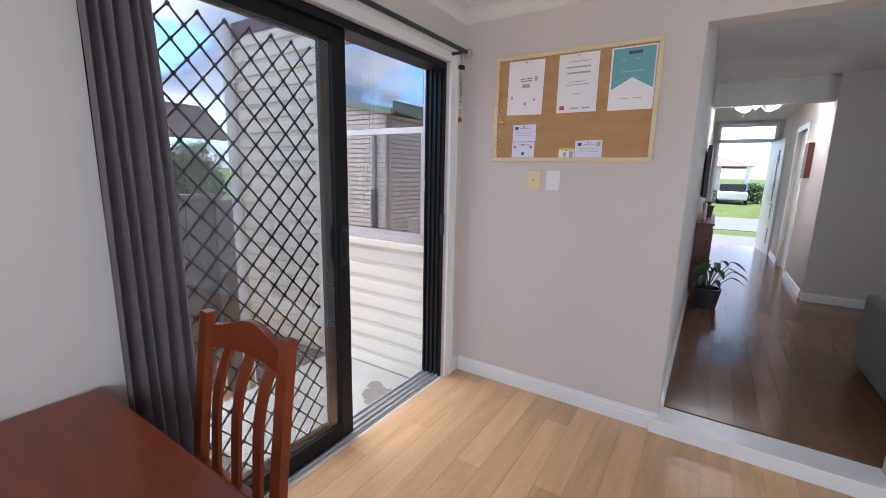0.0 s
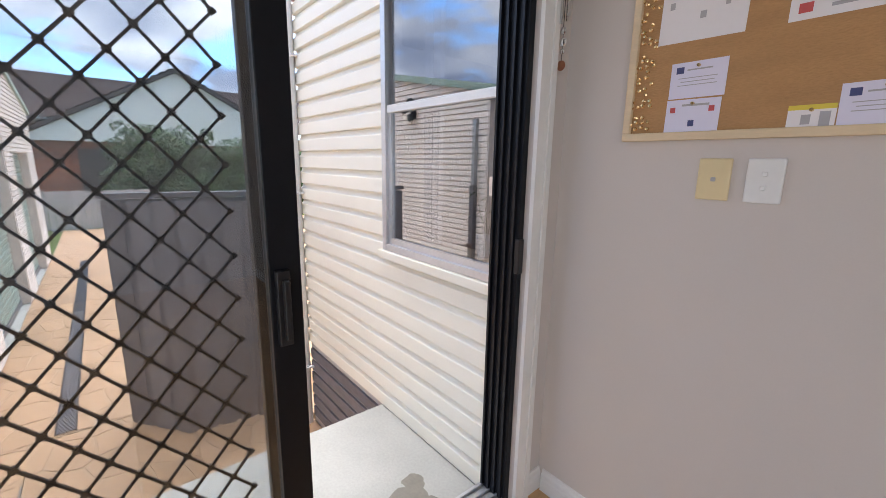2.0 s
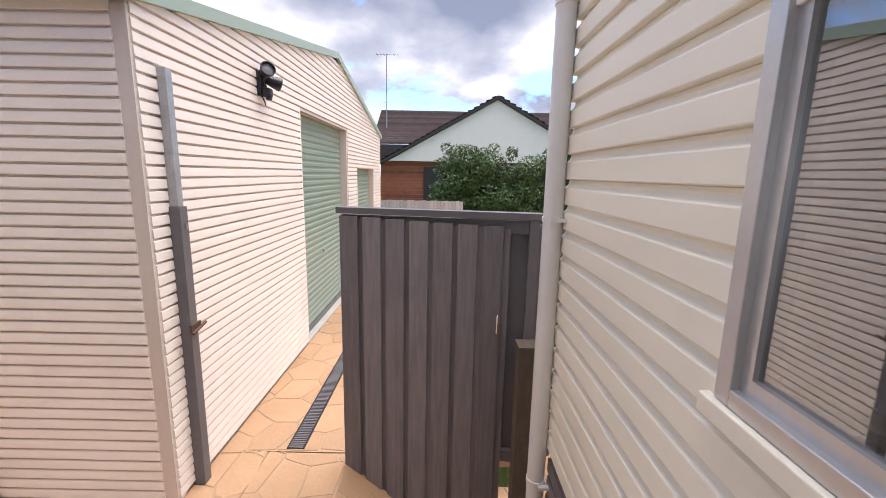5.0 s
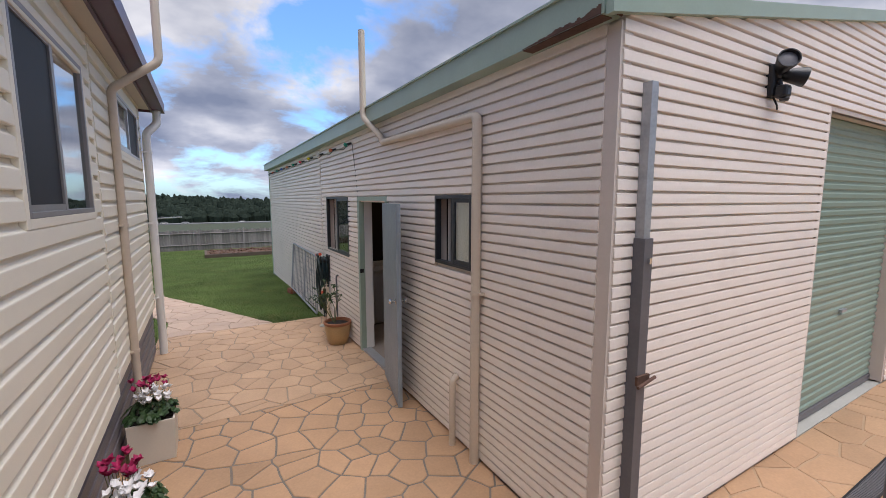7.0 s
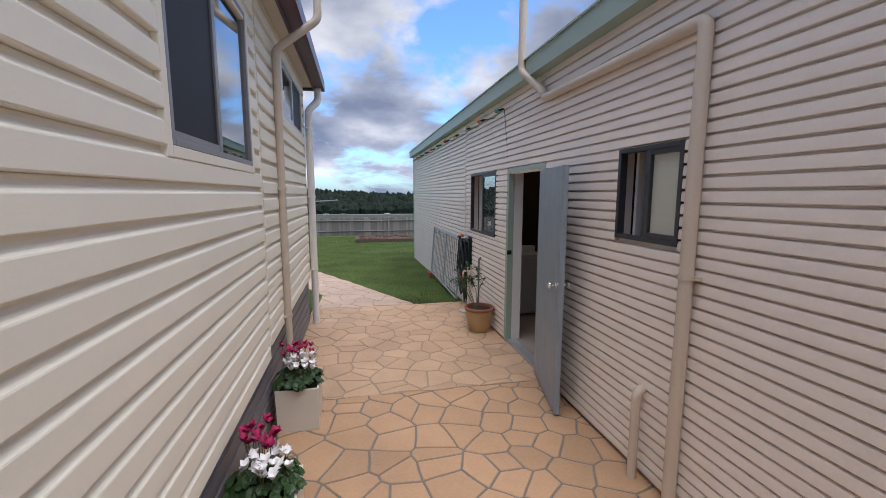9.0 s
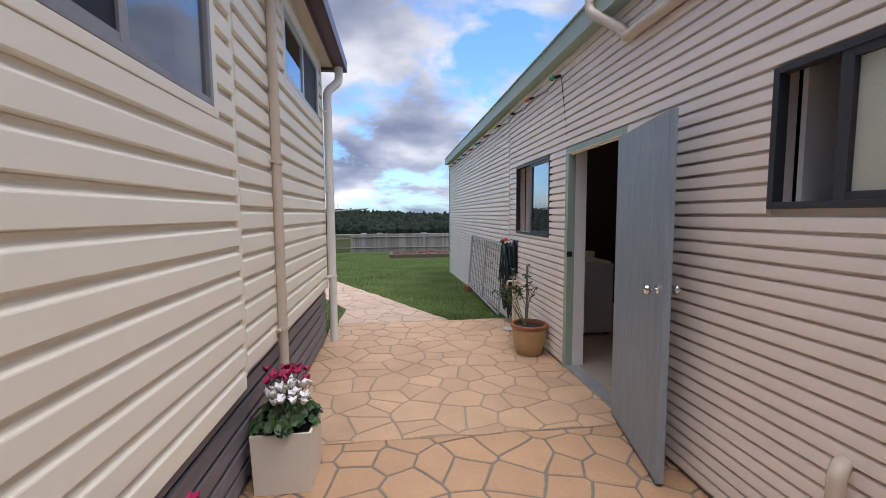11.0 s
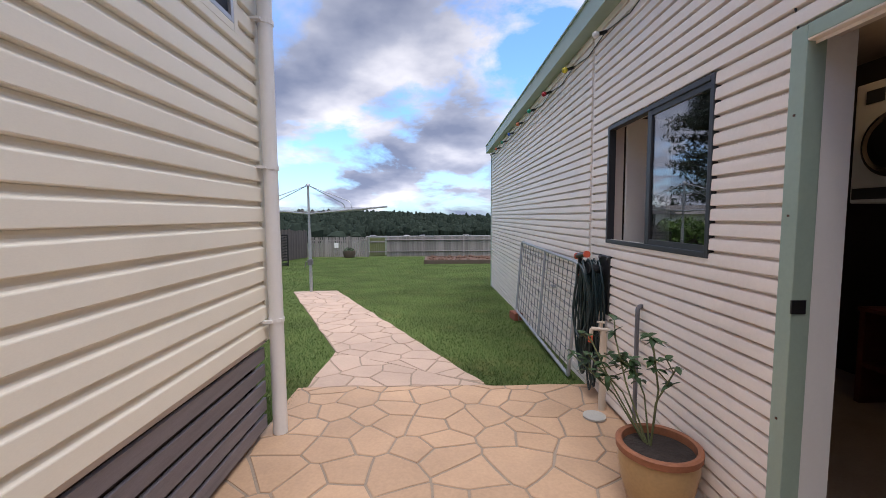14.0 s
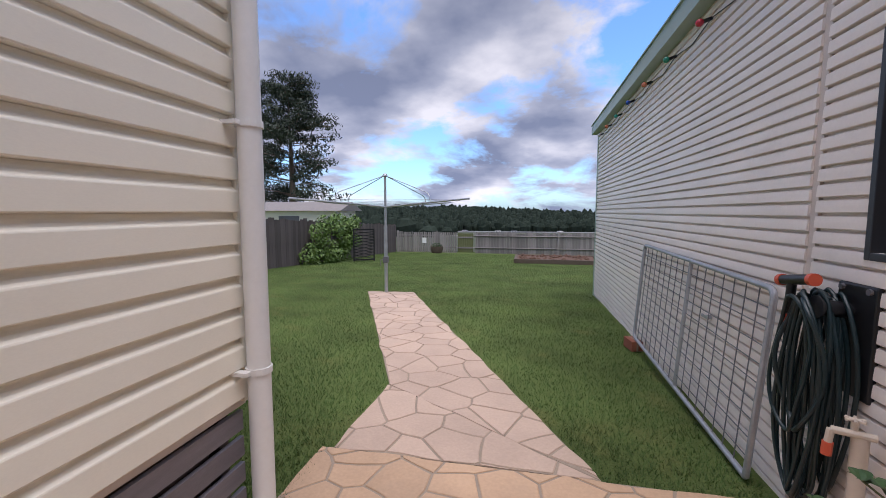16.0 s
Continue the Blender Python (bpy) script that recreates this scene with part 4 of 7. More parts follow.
    sheet("award_card", "small lilac printed card with a red mark", -0.214, -0.072, 1.535, 1.629, M_LILAC, [(0.08, 0.18, 0.62, 0.78, M_INKRED), (0.3, 0.8, 0.8, 0.86, M_INK), (0.45, 0.56, 0.2, 0.38, M_INKBLUE), (0.8, 0.9, 0.62, 0.78, M_INKRED)], tilt=0.5)
    sheet("award_card", "small lilac printed card with a dark seal", 0.17, 0.316, 1.535, 1.632, M_LILAC, card + [(0.8, 0.93, 0.65, 0.9, M_INK)], tilt=-1.0)
    sheet("ticket", "small yellow and white ticket", 0.078, 0.168, 1.533, 1.59, M_PAPER, [(0.0, 1.0, 0.8, 1.0, M_YELLOW), (0.3, 0.5, 0.2, 0.6, M_INK), (0.68, 0.9, 0.1, 0.7, M_INK)])
    pins = thing("push_pins", "dense rows of shiny brass push pins along the board's edge", "pins", (-0.295, y - 0.012, 1.55))
    rp = random.Random(41)
    bm0 = bmesh.new(); lathe(bm0, [(0.001, 0.009), (0.0052, 0.008), (0.0052, 0.006), (0.003, 0.004), (0.0055, 0.0)], 9)
    bmesh.ops.transform(bm0, matrix=Matrix.Rotation(radians(90), 4, 'X'), verts=bm0.verts)
    pin_me = bpy.data.meshes.new("pin"); bm0.to_mesh(pin_me); bm0.free(); pin_me.materials.append(M_BRASS)
    for i in range(23):
        for j in range(4):
            if rp.random() < (0.85 if j < 3 else 0.5):
                o = new("pin", pin_me); o.parent = pins
                o.matrix_basis = pose(-0.026 + j * 0.018 + rp.uniform(-0.004, 0.004), 0.0, -0.005 + i * 0.0165 + rp.uniform(-0.004, 0.004), rp.uniform(-25, 25), 0, rp.uniform(-25, 25))
    for name, x0, x1, m_, label in (("wall_plate", -0.106, -0.023, M_CREAMP, "aged cream plastic wall plate with one button"), ("light_switch", 0.012, 0.094, M_WHITEP, "white plastic two-gang light switch")):
        s = thing(name, label, "switch", ((x0 + x1) / 2, y, 1.396))
        w = (x1 - x0) / 2
        part("plate", boxes((-w, w, -0.011, -0.001, -0.058, 0.058), bev=0.004), m_, s)
        for z in ((0.0,) if m_ is M_CREAMP else (-0.018, 0.018)):
            part("rocker", boxes((-0.006, 0.006, -0.0145, -0.009, z - 0.006, z + 0.006), bev=0.002), M_INK if m_ is M_CREAMP else M_WHITEP, s)
    ch = thing("wind_chime", "silver tube wind chime with an amber drop hung in the corner", "wind chime", (-0.55, 2.585, 2.07))
    bm = bmesh.new(); lathe(bm, [(0.001, 0.02), (0.022, 0.012), (0.026, 0.0), (0.022, -0.008), (0.001, -0.01)], 16)
    part("top_disc", bm, M_BLACKP, ch, smooth=True)
    for i in range(4):
        a = i * math.pi / 2
        bm = bmesh.new(); rod(bm, (0.016 * math.cos(a), 0.016 * math.sin(a), -0.03), (0.016 * math.cos(a), 0.016 * math.sin(a), -0.16 - 0.008 * i), 0.0045, 10)
        part("chime_tube", bm, M_CHROME, ch, smooth=True)
    bm = bmesh.new(); rod(bm, (0, 0, -0.01), (0, 0, -0.32), 0.0012, 6); rod(bm, (0, 0, 0.0), (0, 0, 0.09), 0.0012, 6)
    part("cord", bm, M_BLACKP, ch)
    for z, r, m_ in ((-0.20, 0.012, M_CHROME), (-0.235, 0.015, M_CHROME), (-0.265, 0.010, M_CHROME), (-0.31, 0.017, M_TERRARIM)):
        bm = bmesh.new(); bmesh.ops.create_uvsphere(bm, u_segments=10, v_segments=7, radius=r, matrix=Matrix.Translation((0, 0, z)) @ Matrix.Diagonal((1, 0.4, 1, 1)))
        part("charm", bm, m_, ch, smooth=True)


def build_dining():
    t = thing("dining_table", "red-brown varnished timber dining table against the wall", "table", (0.0, 0.0, FLOOR))
    part("tabletop", boxes((-0.57, 0.42, -0.48, 0.64, 0.742, 0.772), bev=0.008), M_CHERRY, t)
    part("apron", boxes((-0.48, 0.36, -0.42, -0.40, 0.65, 0.742), (-0.48, 0.36, 0.57, 0.59, 0.65, 0.742), (-0.48, -0.46, -0.40, 0.57, 0.65, 0.742), (0.34, 0.36, -0.40, 0.57, 0.65, 0.742)), M_CHERRY, t)
    for x in (-0.50, 0.32):
        for y in (-0.44, 0.55):
            part("leg", boxes((x, x + 0.06, y, y + 0.06, 0.0, 0.65), bev=0.006), M_CHERRY, t)
    c = thing("dining_chair", "red-brown timber chair with curved back slats at the table", "chair", (-0.228, 0.77, FLOOR), 0)
    part("seat", boxes((-0.21, 0.21, -0.36, 0.04, 0.43, 0.46), bev=0.012), M_CHERRY, c)
    for x in (-0.19, 0.17):
        part("leg", boxes((x, x + 0.035, -0.34, -0.305, 0.0, 0.43), bev=0.004), M_CHERRY, c)

    def bent(x0, x1, y_of, z0, z1, th, n=10, w_of=None):
        bm = bmesh.new()
        rows = []
        for i in range(n + 1):
            k = i / n
            z = z0 + (z1 - z0) * k
            y = y_of(k)
            s = w_of(k) if w_of else 0.0
            rows.append([bm.verts.new(p) for p in ((x0 + s, y, z), (x1 + s, y, z), (x1 + s, y + th, z), (x0 + s, y + th, z))])
        for a, b in zip(rows, rows[1:]):
            for q in range(4):
                bm.faces.new((a[q], a[(q + 1) % 4], b[(q + 1) % 4], b[q]))
        bm.faces.new(rows[0][::-1]); bm.faces.new(rows[-1])
        bmesh.ops.recalc_face_normals(bm, faces=bm.faces)
        return bm
    for x in (-0.215, 0.175):
        part("back_post", bent(x, x + 0.04, lambda k: 0.03 + 0.13 * max(0, k - 0.42) ** 1.2 + 0.05 * max(0, 0.4 - k), 0.0, 0.965, 0.028), M_CHERRY, c)
    for x in (-0.125, -0.02, 0.085):
        part("back_slat", bent(x, x + 0.036, lambda k: 0.045 + 0.075 * k - 0.022 * math.sin(k * math.pi), 0.47, 0.87, 0.012, w_of=lambda k: 0.008 * math.sin(k * math.tau)), M_CHERRY, c)
    bm = bmesh.new()
    cols = []
    for i in range(13):
        u = i / 12
        x = -0.178 + 0.356 * u
        top = 0.925 + 0.04 * math.sin(u * math.pi) ** 2
        bot = 0.855 + 0.012 * math.sin(u * math.pi)
        bow = 0.02 * math.sin(u * math.pi)
        cols.append([bm.verts.new(p) for p in ((x, 0.098 + bow, bot), (x, 0.106 + bow, top), (x, 0.128 + bow, top), (x, 0.12 + bow, bot))])
    for a, b in zip(cols, cols[1:]):
        for q in range(4):
            bm.faces.new((a[q], a[(q + 1) % 4], b[(q + 1) % 4], b[q]))
    bm.faces.new(cols[0]); bm.faces.new(cols[-1][::-1])
    part("top_rail", bm, M_CHERRY, c)
    part("bottom_rail", boxes((-0.178, 0.178, 0.04, 0.062, 0.45, 0.49)), M_CHERRY, c)


shifted(build_sliding_door)
shifted(build_trim)
shifted(build_curtain)
shifted(build_wall_things)
shifted(build_dining)

# ---- hall ----
HF = 0.108


def leaf_shape(bm, base, tip, width, droop=0.0, n=5):
    """One pointed, slightly folded leaf."""
    base, tip = Vector(base), Vector(tip)
    d = tip - base
    side = d.cross(Vector((0, 0, 1)))
    side = side.normalized() if side.length > 1e-5 else Vector((1, 0, 0))
    up = side.cross(d).normalized()
    L, R, C = [], [], []
    for i in range(n + 1):
        k = i / n
        w = width * math.sin(math.pi * min(1.0, 0.08 + k * 0.92)) ** 0.8 * (1 - 0.35 * k)
        p = base + d * k - Vector((0, 0, droop * k * k))
        C.append(bm.verts.new(p)); L.append(bm.verts.new(p + side * w + up * w * 0.35)); R.append(bm.verts.new(p - side * w + up * w * 0.35))
    for i in range(n):
        bm.faces.new((C[i], C[i + 1], L[i + 1], L[i])); bm.faces.new((C[i], R[i], R[i + 1], C[i + 1]))


def build_hall():
    d = tagged(new("door_2"), "white front door standing open with a long steel handle", "door", kind="structure")
    d.matrix_basis = pose(1.70, HN + 0.02, HF, 0, 0, 8)
    lf = part("leaf", boxes((-0.045, 0.0, -0.86, 0.0, 0.005, 2.0), bev=0.003), M_TRIM, d)
    for z in (0.3, 0.75, 1.2, 1.65):
        part("glass_slot", boxes((-0.049, -0.044, -0.66, -0.60, z - 0.12, z + 0.16)), M_INK, lf)
    bm = bmesh.new(); rod(bm, (-0.09, -0.78, 0.95), (-0.09, -0.78, 1.75), 0.012, 10); rod(bm, (-0.09, -0.78, 1.05), (-0.045, -0.78, 1.05), 0.008, 8); rod(bm, (-0.09, -0.78, 1.65), (-0.045, -0.78, 1.65), 0.008, 8)
    part("pull_handle", bm, M_CHROME, lf, smooth=True)
    bm = bmesh.new(); rod(bm, (-0.08, -0.80, 0.85), (-0.08, -0.66, 0.85), 0.009, 8); rod(bm, (-0.08, -0.80, 0.85), (-0.045, -0.80, 0.85), 0.012, 8)
    part("lever", bm, M_CHROME, lf, smooth=True)
    f = tagged(new("window_1"), "narrow fanlight over the front door", "window", kind="structure")
    part("window_frame", boxes((0.82, 1.74, HN - 0.02, HN + 0.13, 2.10, 2.16), (0.82, 1.74, HN - 0.02, HN + 0.13, 2.40, 2.45), (0.82, 0.86, HN - 0.02, HN + 0.13, -0.06, 2.40), (1.70, 1.74, HN - 0.02, HN + 0.13, -0.06, 2.40)), M_TRIM, f)
    part("pane", boxes((0.86, 1.70, HN + 0.05, HN + 0.056, 2.16, 2.40)), G_CLEAR, f)
    structure("trim_bulkhead", boxes((0.74, 1.81, 6.2, 6.32, 2.24, 2.5)), M_CEIL, "plaster bulkhead across the hall", "beam")
    dr = tagged(new("door_3"), "white closed inner door with frame", "door", kind="structure")
    part("leaf", boxes((1.85, 1.89, 7.5, 8.3, HF, 2.1)), M_TRIM, dr)
    part("door_frame", boxes((1.795, 1.81, 7.42, 7.5, HF, 2.17), (1.795, 1.81, 8.3, 8.38, HF, 2.17), (1.795, 1.81, 7.5, 8.3, 2.1, 2.17)), M_TRIM, dr)
    ch = thing("ceiling_light", "three-arm hall light with glowing white glass shades", "ceiling light", (1.17, 6.5, 2.26))
    bm = bmesh.new(); rod(bm, (0, 0, 0.06), (0, 0, 0.235), 0.008, 8); lathe(bm, [(0.001, 0.245), (0.05, 0.242), (0.05, 0.228), (0.001, 0.222)], 16)
    part("stem", bm, M_CHROME, ch, smooth=True)
    for i in range(3):
        a = i * math.tau / 3 + 0.4
        e = (0.17 * math.cos(a), 0.17 * math.sin(a))
        bm = bmesh.new(); tube(bm, path_round([(0, 0, 0.06), (e[0] * 0.6, e[1] * 0.6, -0.06), (e[0], e[1], -0.04)], 0.05), 0.006, 8)
        arm = part("arm", bm, M_CHROME, ch, smooth=True)
        bm = bmesh.new(); lathe(bm, [(0.02, -0.03), (0.055, -0.01), (0.085, 0.04), (0.08, 0.04), (0.05, -0.004), (0.018, -0.022)], 18, (e[0], e[1], 0))
        part("shade", bm, glow_mat("lit_white_glass", (1.0, 0.97, 0.92), 9.0), arm, "glowing white glass shade", smooth=True)
    tv = thing("television", "dark wall-mounted television in the hall", "television", (0.745, 6.0, 1.22))
    part("screen", boxes((0.012, 0.055, -0.5, 0.5, 0.0, 0.55), bev=0.005), M_BLACKP, tv)
    part("bracket", boxes((0.0, 0.012, -0.1, 0.1, 0.15, 0.4)), M_GREYALU, tv)
    cb = thing("console_cabinet", "dark red-brown timber console cabinet along the hall wall", "cabinet", (0.745, 6.15, HF))
    part("body", boxes((0.0, 0.15, -0.7, 0.7, 0.06, 0.82), bev=0.004), M_MAHOG, cb)
    part("top", boxes((-0.0, 0.165, -0.72, 0.72, 0.82, 0.845), bev=0.004), M_MAHOG, cb)
    for y in (-0.35, 0.35):
        cd = part("door", boxes((0.15, 0.158, y - 0.33, y + 0.33, 0.09, 0.79), bev=0.003), M_MAHOG, cb)
        part("handle", boxes((0.158, 0.166, y - 0.05, y + 0.05, 0.66, 0.675)), M_SILVER, cd, "small silver handle")
    for y in (-0.66, 0.6):
        part("leg", boxes((0.02, 0.13, y, y + 0.06, 0.0, 0.06)), M_MAHOG, cb)
    for nm, y, r, h in (("plant_pot", 6.3, 0.06, 0.14),):
        p = thing(nm, "small dark pot plant on the console", "plant", (0.83, y, HF + 0.845))
        bm = bmesh.new(); lathe(bm, [(r * 0.7, 0), (r, h), (r * 0.9, h), (r * 0.6, 0.02)], 16)
        part("pot", bm, M_GREYALU, p, smooth=True)
        bm = bmesh.new()
        for i in range(14):
            a = i * 2.4
            leaf_shape(bm, (0, 0, h), (0.05 * math.cos(a), 0.05 * math.sin(a), h + 0.05), 0.012)
        part("leaves", bm, M_LEAF, p)
    fr = thing("photo_frame", "small white photo frame on the console", "photo frame", (0.80, 5.75, HF + 0.845), 12)
    part("frame", boxes((-0.008, 0.008, -0.07, 0.07, 0.0, 0.2), bev=0.002), M_TRIM, fr)
    part("picture", boxes((0.0082, 0.0095, -0.055, 0.055, 0.018, 0.182)), M_INK, fr)
    pl = thing("pot_plant", "leafy green plant in a grey pot on the hall floor", "plant", (0.92, 5.15, HF))
    bm = bmesh.new(); lathe(bm, [(0.09, 0), (0.125, 0.22), (0.11, 0.22), (0.085, 0.03)], 20)
    part("pot", bm, M_GREYALU, pl, smooth=True)
    bm = bmesh.new()
    rnd = random.Random(3)
    for i in range(22):
        a, r, z = rnd.uniform(0, 6.28), rnd.uniform(0.12, 0.36), rnd.uniform(0.28, 0.52)
        c0 = Vector((max(r * 0.55 * math.cos(a), -0.1), r * 0.55 * math.sin(a), z))
        tube(bm, [(0, 0, 0.18), (c0.x * 0.6, c0.y * 0.6, z * 0.8), c0], 0.004, 5)
        leaf_shape(bm, c0, (max(r * math.cos(a), -0.12), r * math.sin(a), z - 0.02), 0.035, 0.06)
    part("leaves", bm, M_LEAF, pl)
    wb = thing("wall_plaque", "brown wooden plaque on the hall wall", "plaque", (1.81, 7.0, 1.45))
    part("board", boxes((-0.06, -0.002, -0.11, 0.11, 0.0, 0.42), bev=0.006), M_MAHOG, wb)
    so = thing("sofa", "grey fabric sofa in the living room", "sofa", (2.45, 3.75, HF))
    part("base", boxes((-0.5, 0.5, -0.45, 0.45, 0.06, 0.40), bev=0.03), M_COUCH, so)
    part("armrest", boxes((-0.62, -0.5, -0.45, 0.45, 0.04, 0.56), bev=0.04), M_COUCH, so)
    part("backrest", boxes((-0.5, 0.5, -0.62, -0.45, 0.06, 0.72), bev=0.04), M_COUCH, so)
    st = thing("side_table", "beige low side table in the living room", "table", (3.0, 5.3, HF))
    part("tabletop", boxes((-0.25, 0.25, -0.25, 0.25, 0.40, 0.44), bev=0.01), M_PINE, st)
    for x in (-0.22, 0.18):
        for y in (-0.22, 0.18):
            part("leg", boxes((x, x + 0.04, y, y + 0.04, 0.0, 0.40)), M_PINE, st)


shifted(build_hall)


def build_front():
    structure("pavement_porch", boxes((-0.5, 3.2, HN + 0.12, HN + 2.6, -0.5, 0.02)), M_ROAD, "grey stone porch paving", "paving")
    structure("road", boxes((-60, 60, 17.5, 23.0, -0.5, -0.33)), M_ROAD, "grey asphalt street", "road")
    structure("driveway", boxes((-1.6, 0.6, 23.0, 37.0, -0.5, -0.32)), M_STONE, "tan concrete driveway across the street", "driveway")
    h = thing("house", "low house with grey gable roof and carport across the street", "house", (0.0, 38.0, -0.35))
    part("wall", boxes((-6.0, 1.2, 0.0, 8.0, 0.0, 2.6)), M_RENDER, h)
    bm = bmesh.new()
    vs = [bm.verts.new(p) for p in ((-6.6, -1.0, 2.6), (3.2, -1.0, 2.6), (3.2, 9.0, 2.6), (-6.6, 9.0, 2.6), (-1.8, 3.0, 4.3), (-1.8, 6.0, 4.3))]
    for f in ((0, 1, 4), (1, 2, 5, 4), (2, 3, 5), (3, 0, 4, 5), (0, 3, 2, 1)):
        bm.faces.new([vs[i] for i in f])
    part("roof", bm, M_TILE, h)
    part("carport_post", boxes((2.7, 2.95, -0.8, -0.55, 0.0, 2.6)), M_RENDER, h)
    v = thing("van", "white van parked across the street", "van", (5.6, 33.0, -0.35), 90)
    part("body", boxes((-2.3, 1.2, -0.9, 0.9, 0.35, 1.95), (1.2, 2.2, -0.88, 0.88, 0.35, 1.2), bev=0.12), M_APPL, v)
    part("windscreen", boxes((1.15, 1.32, -0.78, 0.78, 1.2, 1.8), bev=0.04), M_BLACKP, v)
    for x in (-1.5, 1.4):
        for y in (-0.85, 0.85):
            bm = bmesh.new(); rod(bm, (x, y - 0.1, 0.33), (x, y + 0.1, 0.33), 0.33, 18)
            part("wheel", bm, M_BLACKP, v)
    c = thing("car", "white car parked in the carport across the street", "car", (2.0, 36.5, -0.35), 90)
    part("body", boxes((-2.0, 2.0, -0.85, 0.85, 0.3, 0.85), bev=0.1), M_APPL, c)
    part("cabin", boxes((-1.2, 1.0, -0.75, 0.75, 0.85, 1.4), bev=0.12), M_BLACKP, c)
    for x in (-1.3, 1.3):
        for y in (-0.8, 0.8):
            bm = bmesh.new(); rod(bm, (x, y - 0.1, 0.3), (x, y + 0.1, 0.3), 0.3, 18)
            part("wheel", bm, M_BLACKP, c)


shifted(build_front)

# ---- windows ----


def sash_window():
    x0, x1, z0, z1 = W_WIN
    w = tagged(new("window_2"), "white double-hung sash window in the board wall", "window", kind="structure")
    y = WY
    part("window_frame", boxes((x0, x0 + 0.045, y - 0.04, y + 0.06, z0, z1), (x1 - 0.045, x1, y - 0.04, y + 0.06, z0, z1), (x0 + 0.045, x1 - 0.045, y - 0.04, y + 0.06, z1 - 0.045, z1), (x0 + 0.045, x1 - 0.045, y - 0.04, y + 0.06, z0, z0 + 0.04), bev=0.003), M_SILVER, w, "silver aluminium frame")
    part("window_sill", boxes((x0 - 0.03, x1 + 0.02, y - 0.055, y - 0.01, z0 - 0.05, z0 - 0.002), bev=0.004), M_HOUSE, w)
    part("meeting_rail", boxes((x0 + 0.045, x1 - 0.045, y - 0.03, y + 0.01, 1.69, 1.73), bev=0.003), M_WHITEALU, w)
    ls = part("lower_sash", boxes((x0 + 0.045, x0 + 0.075, y - 0.02, y + 0.01, z0 + 0.04, 1.69), (x1 - 0.075, x1 - 0.045, y - 0.02, y + 0.01, z0 + 0.04, 1.69), (x0 + 0.075, x1 - 0.075, y - 0.02, y + 0.01, z0 + 0.04, z0 + 0.075)), M_SILVER, w)
    for a, b in ((z0 + 0.075, 1.69), (1.73, z1 - 0.045)):
        g = part("pane", boxes((x0 + 0.07, x1 - 0.07, y - 0.008, y - 0.003, a, b)), G_WINDOW, ls if b < 1.7 else w)
        g.visible_shadow = False
    part("inner_sill", boxes((x0, x1, y + 0.10, y + 0.24, z0 + 0.03, z0 + 0.05)), M_PINE, w)
    c = thing("sheer_curtain", "white sheer curtain inside the sash window", "curtain", (x0 + 0.14, y + 0.16, 0.98))
    bm = bmesh.new()
    rows = [[bm.verts.new((0.16 * i / 20, 0.022 * math.sin(i * 1.5), z)) for i in range(21)] for z in (0.0, 0.7, 1.4)]
    for a, b in zip(rows, rows[1:]):
        for i in range(20):
            bm.faces.new((a[i], a[i + 1], b[i + 1], b[i]))
    bmesh.ops.solidify(bm, geom=bm.faces[:], thickness=0.002)
    part("fabric", bm, M_PAPER, c, smooth=True)
    p = thing("plant_pot", "white pot with a trailing plant on the window sill", "plant", (-1.06, y + 0.17, z0 + 0.05))
    bm = bmesh.new(); lathe(bm, [(0.045, 0), (0.055, 0.12), (0.048, 0.12), (0.04, 0.02)], 20)
    part("pot", bm, M_WHITEP, p, smooth=True)
    bm = bmesh.new()
    for i in range(7):
        a = i * 0.9
        e = Vector((-0.10 * math.cos(a), 0.03 * math.sin(a), 0.2 + 0.02 * i))
        tube(bm, [(0, 0, 0.1), (e.x * 0.5, e.y, 0.22), e], 0.0015, 5)
        leaf_shape(bm, e, e + Vector((-0.05, 0.0, -0.03)), 0.012)
    part("leaves", bm, M_LEAFB, p)


